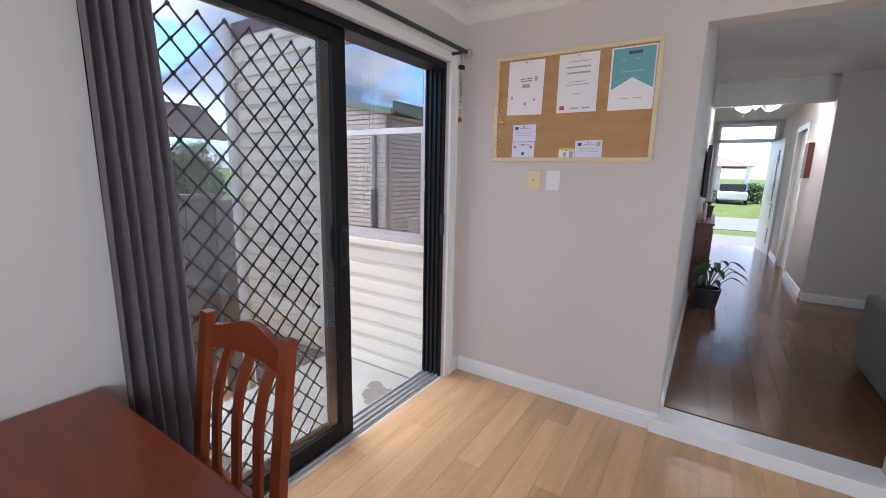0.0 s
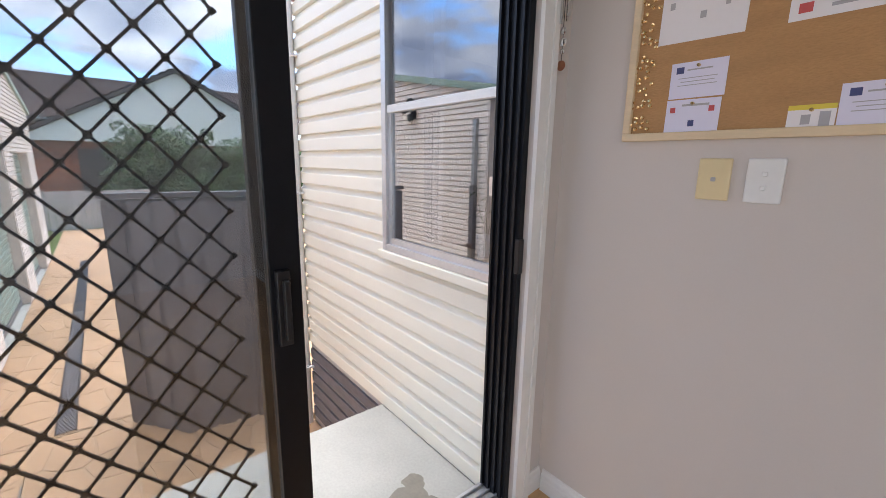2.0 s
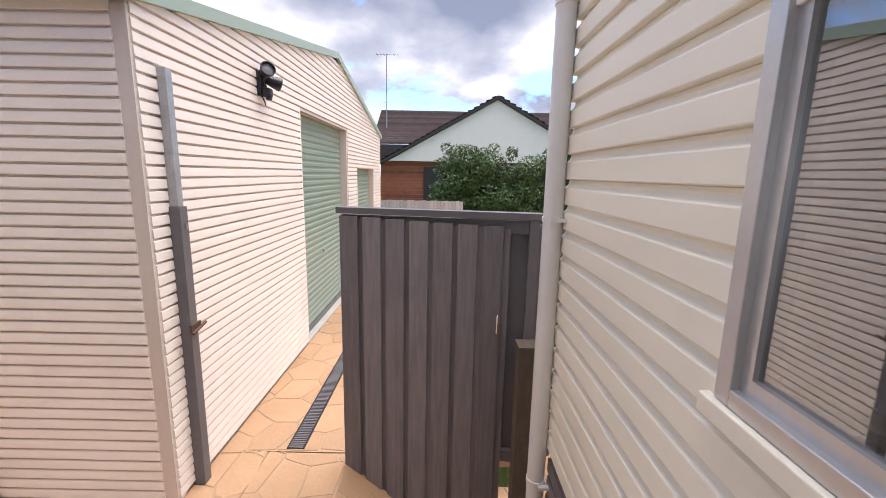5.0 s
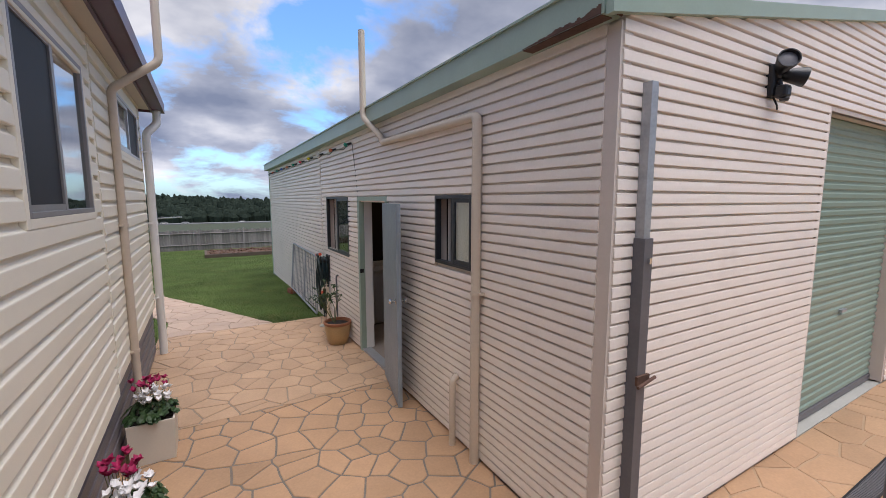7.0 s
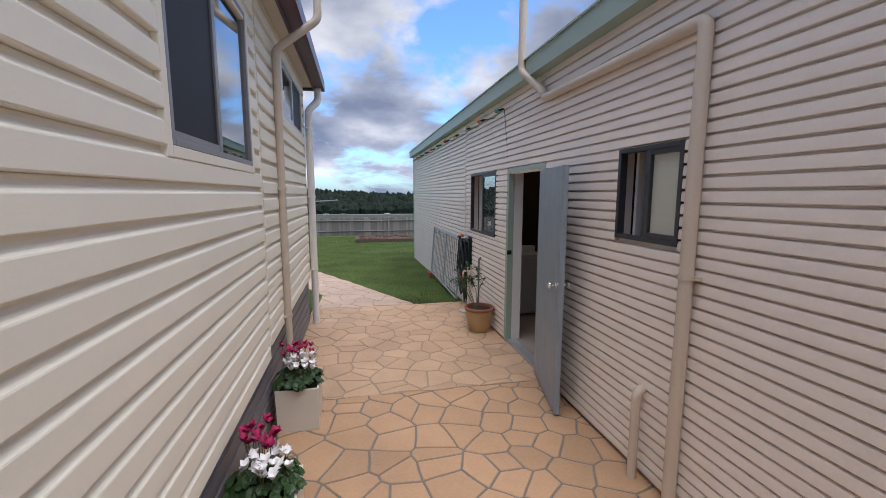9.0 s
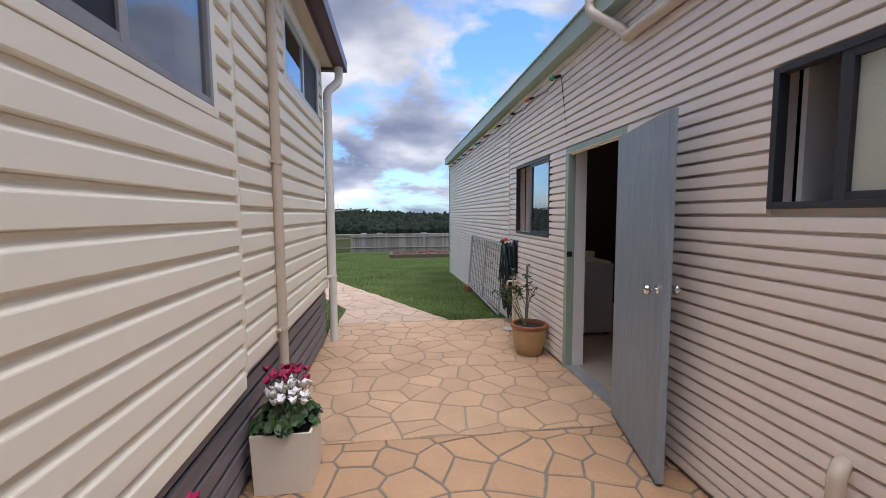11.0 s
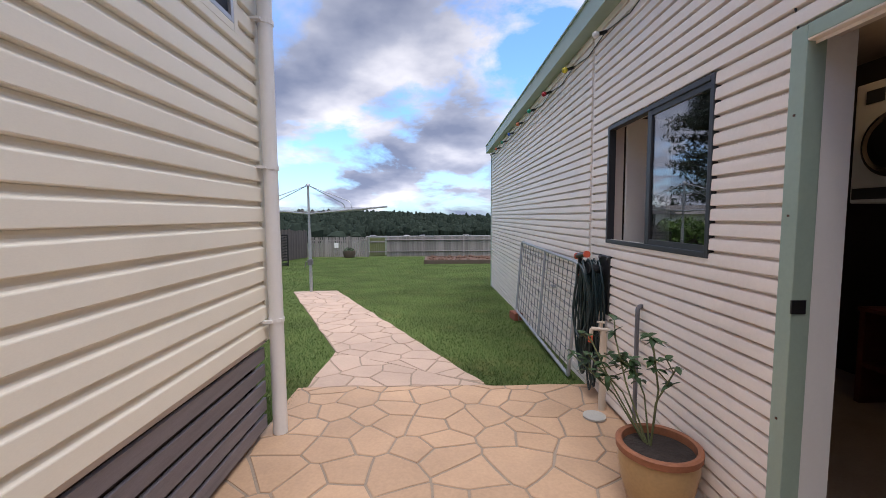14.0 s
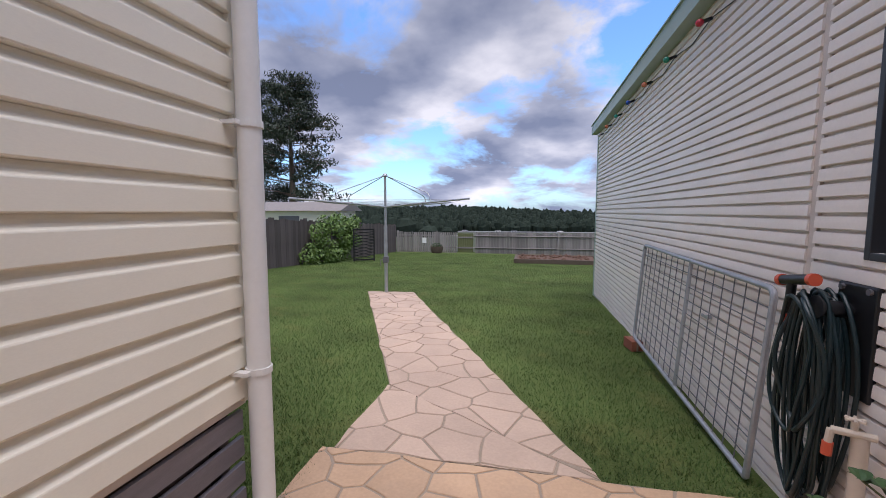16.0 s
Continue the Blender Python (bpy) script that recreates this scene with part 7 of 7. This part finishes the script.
    n = thing("neighbour_shed", "cream garden shed with a grey roof beyond the fence", "shed", (9.6, -22.5, gz(0, -22.5)), 8)
    part("wall", boxes((-2.3, 2.3, -1.6, 1.6, 0, 2.2)), M_HOUSE, n)
    bm = bmesh.new()
    vs = [bm.verts.new(p) for p in ((-2.6, -1.9, 2.2), (2.6, -1.9, 2.2), (2.6, 1.9, 2.2), (-2.6, 1.9, 2.2), (-2.6, 0, 2.65), (2.6, 0, 2.65))]
    for q in ((0, 1, 5, 4), (2, 3, 4, 5), (1, 2, 5), (3, 0, 4), (0, 3, 2, 1)):
        bm.faces.new([vs[i] for i in q])
    part("roof", bm, M_FENCE, n)
    part("door", boxes((-0.5, 0.5, 1.6, 1.63, 0, 1.95)), M_GREYPAINT, n)
    conifer(15.9, -32.0, 12.4, 5.4, 31)
    conifer(21.5, -36.0, 14.0, 5.0, 33)


garden()


def hill(x, y):
    """Height of the wooded rise beyond the valley."""
    k = min(1.0, max(0.0, (-340 - y) / 240))
    return -15.6 + k * (14.5 + 5.0 * math.sin(x * 0.006 - 0.3) + 1.6 * math.sin(x * 0.021))


def build_shrubs():
    r = random.Random(61)
    for x, y, h in ((-3.2, 36.0, 1.9), (0.2, 36.4, 1.3), (3.6, 37.5, 1.6), (6.8, 39.0, 2.6), (9.6, 40.0, 3.2)):
        b = thing("shrub", "rounded green garden shrub across the street", "shrub", (x, y, -0.36), group="shrubs across the street")
        quads = []
        for i in range(10):
            leaf_cloud(quads, r, (r.uniform(-0.7, 0.7), r.uniform(-0.5, 0.5), h * r.uniform(0.25, 0.8)), (0.6, 0.5, h * 0.25), 70, 0.13, 0.9)
        quads_object("leaves", quads, M_HEDGE, b)
        bm = bmesh.new(); rod(bm, (0, 0, 0), (0.05, 0, h * 0.6), 0.06, 7, 0.03)
        part("trunk", bm, M_BARK, b)


build_shrubs()


def far_country():
    r = random.Random(9)
    quads_v, faces = [], []
    # far woods of many small clumps on the hill beyond the valley, thinner on its near side
    for i in range(9000):
        if i < 7400:
            y = -345 - 300 * r.random() ** 1.2
            x = r.uniform(-0.62, 1.0) * -y
            base = hill(x, y)
        else:
            y = -70 - 255 * r.random() ** 0.8
            x = -y * r.uniform(0.17, 1.1)
            base = gz(x, y)
        far = 1.0 if y < -330 else 0.5
        h = r.uniform(4.0, 8.0) * (1.0 if r.random() < 0.92 else 1.45) * far
        w = r.uniform(1.8, 4.2) * far
        k = len(quads_v)
        n = 6
        ph = r.random() * 6
        quads_v += [(x + w * 0.75 * math.cos(ph + q * math.tau / n) * r.uniform(0.8, 1.2), y + w * 0.6 * math.sin(ph + q * math.tau / n), base - 1.0) for q in range(n)]
        quads_v += [(x + w * math.cos(ph + q * math.tau / n) * r.uniform(0.7, 1.2), y + w * 0.8 * math.sin(ph + q * math.tau / n), base + h * r.uniform(0.45, 0.7)) for q in range(n)]
        quads_v += [(x + w * 0.5 * math.cos(ph + q * math.tau / n) * r.uniform(0.6, 1.3), y + w * 0.4 * math.sin(ph + q * math.tau / n), base + h * r.uniform(0.85, 1.0)) for q in range(n)]
        quads_v.append((x, y, base + h * 1.02))
        for q in range(n):
            p = (q + 1) % n
            faces += [(k + q, k + p, k + n + p, k + n + q), (k + n + q, k + n + p, k + 2 * n + p, k + 2 * n + q), (k + 2 * n + q, k + 2 * n + p, k + 3 * n)]
    me = bpy.data.meshes.new("woods")
    me.from_pydata(quads_v, [], faces)
    me.materials.append(M_WOODS)
    tagged(new("woods", me), "dark green far woodland on low hills", "woods", kind="stuff")
    bm = bmesh.new()
    rows = []
    for y in (-340, -380, -430, -500, -580, -650, -900):
        rows.append([bm.verts.new((x, y, hill(x, y) - 0.5)) for x in range(-700, 960, 40)])
    for a, b in zip(rows, rows[1:]):
        for i in range(len(a) - 1):
            bm.faces.new((a[i], a[i + 1], b[i + 1], b[i]))
    structure("field", boxes((-400, 500, -344, -331, -16.2, -15.5)), M_FIELD, "rough dull green field beyond the highway", "field")
    bm2 = bmesh.new()
    g = [[bm2.verts.new((x, y, gz(x, y) + 0.03)) for x in (-320, -120, 0, 120, 420)] for y in (-27.5, -60, -120, -220, -318)]
    for j in range(4):
        for i in range(4):
            bm2.faces.new((g[j][i], g[j][i + 1], g[j + 1][i + 1], g[j + 1][i]))
    structure("field_near", bm2, M_FIELD, "rough dull green field below the garden fence", "field")
    structure("backdrop", bm, M_WOODS, "wooded far hills", "hills")
    structure("road_highway", boxes((-400, 500, -330, -318, -16.5, -14.6)), mat("pale_worn_asphalt", (0.17, 0.17, 0.17), 0.85, var=0.1, bump=0.1), "pale grey highway beyond the field", "road")
    for x, m_, nm in ((22.0, M_APPL, "white"), (-24.0, M_APPL, "white"), (48.0, M_GALV, "silver"), (10.0, M_GALV, "silver"), (-52.0, M_GREYPAINT, "grey")):
        c = thing("car", nm + " car on the far highway", "car", (x, -322, -14.6), group="cars on the highway")
        part("body", boxes((-2.1, 2.1, -0.85, 0.85, 0.25, 0.85), bev=0.12), m_, c)
        part("cabin", boxes((-1.1, 1.2, -0.75, 0.75, 0.85, 1.4), bev=0.15), M_BLACKP, c)
        for wx in (-1.3, 1.3):
            for wy in (-0.8, 0.8):
                bm = bmesh.new(); rod(bm, (wx, wy - 0.1, 0.3), (wx, wy + 0.1, 0.3), 0.3, 14)
                part("wheel", bm, M_BLACKP, c)


far_country()

# ---- neighbour to the west ----


def neighbour_house():
    h = thing("neighbour_house", "brick house with white gable and brown tiled roof", "house", (-26.0, 5.05, -0.7))
    part("brick_wall", boxes((-9.0, -0.3, -6.9, 7.2, 0.0, 2.85)), M_BRICK, h, "red brick wall")
    bm = bmesh.new()
    vs = [bm.verts.new((x, y, z)) for x in (-0.25, 0.0) for y, z in ((-6.4, 2.83), (6.4, 2.83), (0.0, 6.40))]
    bm.faces.new(vs[:3]); bm.faces.new(vs[3:])
    for a, b in ((0, 1), (1, 2), (2, 0)):
        bm.faces.new((vs[a], vs[b], vs[b + 3], vs[a + 3]))
    part("gable_wall", bm, M_RENDER, h, "white gable infill")
    for s in (-1, 1):
        bm = bmesh.new()
        p = [bm.verts.new((x, s * y, z)) for x in (-0.3, 0.16) for y, z in ((0.0, 6.42), (6.9, 2.60), (6.9, 2.78), (0.0, 6.62))]
        for q in ((0, 1, 2, 3), (4, 5, 6, 7), (0, 1, 5, 4), (2, 3, 7, 6), (1, 2, 6, 5), (3, 0, 4, 7)):
            bm.faces.new([p[i] for i in q])
        part("barge_board", bm, M_DARKPAINT_SHADE, h)
        # courses of tiles on each slope of the gable roof
        n = 20
        for i in range(n):
            bm = bmesh.new()
            k0, k1 = i / n, (i + 1) / n
            y0, z0, y1, z1 = 6.9 * k0, 6.62 - 3.84 * k0, 6.9 * k1, 6.62 - 3.84 * k1
            q = [bm.verts.new((x, s * y, z)) for x in (-9.0, 0.16) for y, z in ((y0, z0 + 0.0), (y1, z1 + 0.11), (y1, z1 - 0.02))]
            bm.faces.new((q[0], q[1], q[4], q[3])); bm.faces.new((q[1], q[2], q[5], q[4]))
            part("tile_course", bm, M_TILE, h)
    n = 18
    for i in range(n):
        bm = bmesh.new()
        k0, k1 = i / n, (i + 1) / n
        x0, z0, x1, z1 = -5.5 + 4.2 * k0, 6.5 - 2.6 * k0, -5.5 + 4.2 * k1, 6.5 - 2.6 * k1
        q = [bm.verts.new((x, y, z)) for y in (-7.6, 12.0) for x, z in ((x0, z0 + 0.0), (x1, z1 + 0.12), (x1, z1 - 0.02))]
        bm.faces.new((q[0], q[1], q[4], q[3])); bm.faces.new((q[1], q[2], q[5], q[4]))
        part("tile_course", bm, M_TILE, h)
    part("eave_gutter", boxes((-1.4, -1.25, -7.6, -3.5, 3.72, 3.86), (-1.3, -0.4, -7.4, -4.4, 2.85, 3.74)), M_DARKPAINT_SHADE, h)
    part("door", boxes((-0.3, -0.24, -4.3, -2.6, 0.0, 2.5)), M_DARKPAINT_SHADE, h, "dark recessed side door")
    bm = bmesh.new(); rod(bm, (-3.0, -6.9, 4.6), (-3.0, -6.9, 9.6), 0.03, 6); rod(bm, (-3.0, -7.6, 9.55), (-3.0, -6.1, 9.55), 0.015, 5)
    for i in range(7):
        rod(bm, (-3.3, -7.5 + i * 0.22, 9.55), (-2.7, -7.5 + i * 0.22, 9.55), 0.01, 4)
    rod(bm, (-3.0, -7.2, 6.6), (-3.0, -6.3, 6.6), 0.012, 5)
    part("antenna", bm, M_GALV, h, "tall television antenna mast")
    bm = bmesh.new(); rod(bm, (-2.0, 4.6, 4.3), (-2.0, 4.6, 6.75), 0.17, 18)
    fl = part("flue", bm, M_SILVER, h, "steel chimney flue", smooth=True)
    bm = bmesh.new(); rod(bm, (-2.0, 4.6, 6.62), (-2.0, 4.6, 6.76), 0.24, 18); rod(bm, (-2.0, 4.6, 6.76), (-2.0, 4.6, 6.92), 0.16, 18); rod(bm, (-2.0, 4.6, 6.92), (-2.0, 4.6, 7.02), 0.25, 18)
    part("cowl", bm, M_RUST, fl, "dark rusty cowl", smooth=True)


def hedge():
    h = thing("hedge", "dense dark green leafy hedge behind the low fence", "hedge", (-17.2, 5.4, -0.7))
    r = random.Random(14)
    quads = []
    for i in range(190):
        y = r.uniform(-3.6, 4.6)
        z = r.uniform(0.5, 2.62) + 0.15 * math.sin(y * 2.1)
        leaf_cloud(quads, r, (r.uniform(-0.5, 0.35), y, z), (0.5, 0.55, 0.45), 330, 0.062, 0.9)
    for i in range(16):
        leaf_cloud(quads, r, (r.uniform(-0.3, 0.3), r.uniform(-3.6, 4.6), 2.95 + r.uniform(-0.1, 0.2)), (0.22, 0.25, 0.25), 100, 0.06, 0.9)
    quads_object("leaves", quads, M_HEDGE, h)
    # dark box put in as the shade between the hedge's inner leaves
    part("inner_growth", boxes((-0.45, 0.10, -3.5, 4.5, 0.0, 2.45), bev=0.2), M_PINELEAF_HEDGESHADE, h)
    f = thing("low_fence", "low pale grey paling fence in front of the hedge", "fence", (-15.6, 1.0, -0.68))
    me = bpy.data.meshes.new("paling")
    bm = boxes((-0.01, 0.01, 0.0, 0.125, 0.0, 1.12)); bm.to_mesh(me); bm.free(); me.materials.append(M_PALEFENCE)
    for i in range(28):
        o = new("paling", me); o.parent = f; o.location = (0, -2.0 + i * 0.133, 0.01 * (i % 3))
    part("rail", boxes((-0.06, -0.01, -2.0, 1.72, 0.85, 0.93)), M_PALEFENCE, f)


neighbour_house()
hedge()

# ---- lawn blades ----


def grass():
    r = np.random.RandomState(2)
    n = 400000
    x, y = r.uniform(-7.5, 6.0, n), -4.75 - 21.0 * r.rand(n) ** 1.9
    # keep clear of the paving: the pad, its corner piece and the path
    t = np.clip((-5.29 - y) / 5.2, 0, 1)
    left, right = np.where(y > -6.33, -0.72, -0.73 + (-6.33 - y) * 0.452), np.where(y > -5.33, -9, -2.24 + (-5.33 - y) * 0.4705)
    on = (x > right - 0.02) & (x < left + 0.02) & (y > -10.85)
    keep = ~on & ~((y > -5.33) & (x < -0.7)) & ~((y > -4.75)) & ((x > -3.05) | (y < -11.7)) 
    x, y = x[keep], y[keep]
    n = len(x)
    z = np.array([gz(a, b) for a, b in zip(x, y)]) - 0.022
    h, a = r.uniform(0.020, 0.036, n), r.uniform(0, 6.28, n)
    lx, ly = r.normal(0, 0.014, n), r.normal(0, 0.014, n)
    w = 0.0036
    v = np.empty((n, 3, 3))
    v[:, 0] = np.stack([x - w * np.cos(a), y - w * np.sin(a), z], 1)
    v[:, 1] = np.stack([x + w * np.cos(a), y + w * np.sin(a), z], 1)
    v[:, 2] = np.stack([x + lx, y + ly, z + h], 1)
    me = bpy.data.meshes.new("grass")
    me.from_pydata([tuple(p) for p in v.reshape(-1, 3)], [], [(3 * i, 3 * i + 1, 3 * i + 2) for i in range(n)])
    me.materials.append(M_GRASSBLADE)
    tagged(new("grass", me), "short green lawn grass", "grass", kind="stuff")


M_GRASSBLADE = mat("grass_blade", (0.080, 0.135, 0.038), 0.7, var=0.6, scale=1.1, bump=0, fine=40, dirt=0.5, dirt_color=(0.22, 0.20, 0.075), spec=0.2)
grass()

# ---- paving and floor boards ----


def clip_poly(poly, nx, ny, c):
    """The part of a convex polygon where nx * x + ny * y <= c."""
    out = []
    for i in range(len(poly)):
        p, q = poly[i], poly[(i + 1) % len(poly)]
        dp, dq = nx * p[0] + ny * p[1] - c, nx * q[0] + ny * q[1] - c
        if dp <= 0:
            out.append(p)
        if (dp < 0 < dq) or (dq < 0 < dp):
            k = dp / (dp - dq)
            out.append((p[0] + (q[0] - p[0]) * k, p[1] + (q[1] - p[1]) * k))
    return out


def crazy_paving(region, spacing, seed, parent, joint=0.0075, limit=300, wobble=0.03, stone=None):
    r = random.Random(seed)
    xs, ys = [p[0] for p in region], [p[1] for p in region]
    seeds = []
    j, y = 0, min(ys) - spacing
    while y < max(ys) + spacing:
        x = min(xs) - spacing + (spacing / 2 if j % 2 else 0)
        while x < max(xs) + spacing:
            seeds.append((x + r.uniform(-0.44, 0.44) * spacing, y + r.uniform(-0.40, 0.40) * spacing))
            x += spacing
        y += spacing * 0.86
        j += 1
    n = len(region)
    cx, cy = sum(xs) / n, sum(ys) / n
    made, rest_v, rest_f = 0, [], []
    for s in seeds:
        poly = [(s[0] - 1, s[1] - 1), (s[0] + 1, s[1] - 1), (s[0] + 1, s[1] + 1), (s[0] - 1, s[1] + 1)]
        for o in seeds:
            dx, dy = o[0] - s[0], o[1] - s[1]
            d = math.hypot(dx, dy)
            if 0 < d < 3 * spacing and poly:
                nx, ny = dx / d, dy / d
                poly = clip_poly(poly, nx, ny, nx * s[0] + ny * s[1] + d / 2 - joint)
        # stay inside the region, whose corners run either way round
        for i in range(n):
            p, q = region[i], region[(i + 1) % n]
            nx, ny = q[1] - p[1], p[0] - q[0]
            l = math.hypot(nx, ny)
            nx, ny = nx / l, ny / l
            c = nx * p[0] + ny * p[1]
            if nx * cx + ny * cy > c:
                nx, ny, c = -nx, -ny, -c
            if poly:
                poly = clip_poly(poly, nx, ny, c - 0.004)
        if len(poly) < 3:
            continue
        pts = []
        for i in range(len(poly)):
            p, q = Vector((*poly[i], 0)), Vector((*poly[(i + 1) % len(poly)], 0))
            l = (q - p).length
            if l < 0.012:
                continue
            m = max(1, min(4, int(l / 0.07)))
            for k in range(m):
                u = p.lerp(q, k / m)
                w = noise.noise_vector(Vector((u.x * 3.1, u.y * 3.1, seed))) * wobble
                pts.append((u.x + w.x, u.y + w.y))
        if len(pts) < 3:
            continue
        mx, my = sum(p[0] for p in pts) / len(pts), sum(p[1] for p in pts) / len(pts)
        k = len(pts)
        lift = r.uniform(-0.001, 0.0015)
        ring = lambda f, z: [(mx + (p[0] - mx) * f, my + (p[1] - my) * f, gz(p[0], p[1]) + z + lift) for p in pts]
        span = max(math.hypot(p[0] - mx, p[1] - my) for p in pts)
        verts = ring(1.0, -0.012) + ring(1.0, -0.003) + ring(1 - 0.006 / max(span, 0.02), 0.0)
        faces = [(i, (i + 1) % k, k + (i + 1) % k, k + i) for i in range(k)] + [(k + i, k + (i + 1) % k, 2 * k + (i + 1) % k, 2 * k + i) for i in range(k)] + [tuple(range(2 * k, 3 * k))]
        if made < limit:
            me = bpy.data.meshes.new("stone")
            me.from_pydata(verts, [], faces)
            me.materials.append(stone or M_STONE)
            ob = new("stone", me)
            ob.parent = parent
            made += 1
        else:
            b = len(rest_v)
            rest_v += verts
            rest_f += [tuple(b + i for i in f) for f in faces]
    if rest_v:
        me = bpy.data.meshes.new("stones")
        me.from_pydata(rest_v, [], rest_f)
        me.materials.append(stone or M_STONE)
        ob = tagged(new("stones", me), kind="stuff")
        ob.parent = parent


def slab(name, region, label, joint):
    bm = bmesh.new()
    top = [bm.verts.new((x, y, gz(x, y) - 0.0055)) for x, y in region]
    low = [bm.verts.new((x, y, gz(x, y) - 0.10)) for x, y in region]
    bm.faces.new(top); bm.faces.new(low[::-1])
    for i in range(len(region)):
        k = (i + 1) % len(region)
        bm.faces.new((top[i], low[i], low[k], top[k]))
    return structure(name, bm, joint, label, "paving")


def build_paving():
    south = [(-3.12, -5.32), (-0.66, -5.32), (-0.66, -2.345), (-3.12, -2.345)]
    north = [(-3.12, -2.337), (-0.66, -2.337), (-0.66, 0.80), (-3.12, 0.80)]
    court = [(-9.5, 0.45), (-3.62, 0.45), (-3.62, 2.62), (-9.5, 2.62)]
    strip = [(-3.61, 0.45), (-3.125, 0.45), (-3.125, 0.80), (-3.61, 0.80)]
    joints = {"pavement_north": M_JOINT, "pavement_south": M_JOINTW, "pavement_corner": M_JOINTW, "pavement_path": M_JOINTW}
    ledge = [(-3.605, 0.805), (-1.76, 0.805), (-1.76, 1.4), (-3.605, 1.4)]
    ramp = [(-3.605, 1.4), (-1.76, 1.4), (-1.76, 1.8), (-3.605, 1.8)]
    nook = [(-3.605, 1.8), (-1.76, 1.8), (-1.76, 2.70), (-3.605, 2.70)]
    corner = [(-2.24, -5.328), (-0.73, -5.328), (-0.725, -6.32)]
    path = [(-2.24, -5.332), (-0.73, -6.325), (1.27, -10.75), (0.38, -10.9)]
    for name, reg, sd, sp in (("pavement_south", south, 1, 0.272), ("pavement_north", north, 2, 0.27), ("pavement_court", court, 3, 0.38), ("pavement_nook", nook, 4, 0.36), ("pavement_ramp", ramp, 9, 0.36), ("pavement_ledge", ledge, 10, 0.36), ("pavement_strip", strip, 12, 0.36), ("pavement_corner", corner, 5, 0.35), ("pavement_path", path, 6, 0.33)):
        s = slab(name, reg, "tan stencilled crazy paving with grey joints", joints.get(name, M_JOINTF))
        crazy_paving(reg, sp, sd, s, stone={"pavement_path": M_STONEP, "pavement_corner": M_STONEP, "pavement_south": M_STONES}.get(name))
    far = [(-15.4, 0.45), (-9.505, 0.45), (-9.505, 9.0), (-15.4, 9.0)]
    s = slab("pavement_far", far, "tan concrete driveway beyond the gate", M_JOINTF)
    crazy_paving(far, 0.55, 7, s, limit=0)
    side = [(-9.5, 2.71), (-3.1, 2.71), (-3.1, 9.0), (-9.5, 9.0)]
    s = slab("pavement_side", side, "tan concrete driveway beside the wing", M_JOINTF)
    crazy_paving(side, 0.5, 8, s, limit=0)


def build_floor_boards():
    fl = tagged(new("floor"), "light oak laminate floor boards", "floor", kind="structure")
    r = random.Random(17)
    w, x = 0.128, -0.578
    while x < 2.6:
        y = -1.48 - r.uniform(0, 1.0)
        while y < WY + 0.058:
            l = r.choice((0.9, 1.2, 1.2, 0.6))
            a, b = max(y, -1.48), min(y + l - 0.0012, WY + 0.058)
            if b - a > 0.03:
                bm = boxes((x, min(x + w - 0.0012, 3.6), a, b, FLOOR - 0.012, FLOOR))
                me = bpy.data.meshes.new("board"); bm.to_mesh(me); bm.free(); me.materials.append(M_FLOOR)
                o = new("board", me); o.parent = fl
            y += l
        x += w
    hl = tagged(new("floor_hall_boards"), "dark glossy timber floor boards in the hall", "floor", kind="structure")
    w, x = 0.12, 0.742
    while x < 2.6:
        y = WY + 0.2 - r.uniform(0, 1.0)
        while y < HN + 0.1:
            l = r.choice((1.4, 1.8, 1.0))
            a, b = max(y, WY + 0.205), min(y + l - 0.001, HN + 0.1)
            if b - a > 0.03:
                bm = boxes((x, x + w - 0.001, a, b, 0.1085, 0.116))
                me = bpy.data.meshes.new("board"); bm.to_mesh(me); bm.free(); me.materials.append(M_FLOORD)
                o = new("board", me); o.parent = hl
            y += l
        x += w


structure("threshold_shed", boxes((R_DOOR1[0], R_DOOR1[1], SY - 0.2, SY + 0.008, GROUND - 0.08, GROUND + 0.004), (R_DOOR2[0], R_DOOR2[1], SY - 0.2, SY + 0.008, GROUND - 0.08, GROUND + 0.004)), M_CONC, "concrete sill under the roller doors", "sill")
build_paving()
shifted(build_floor_boards)
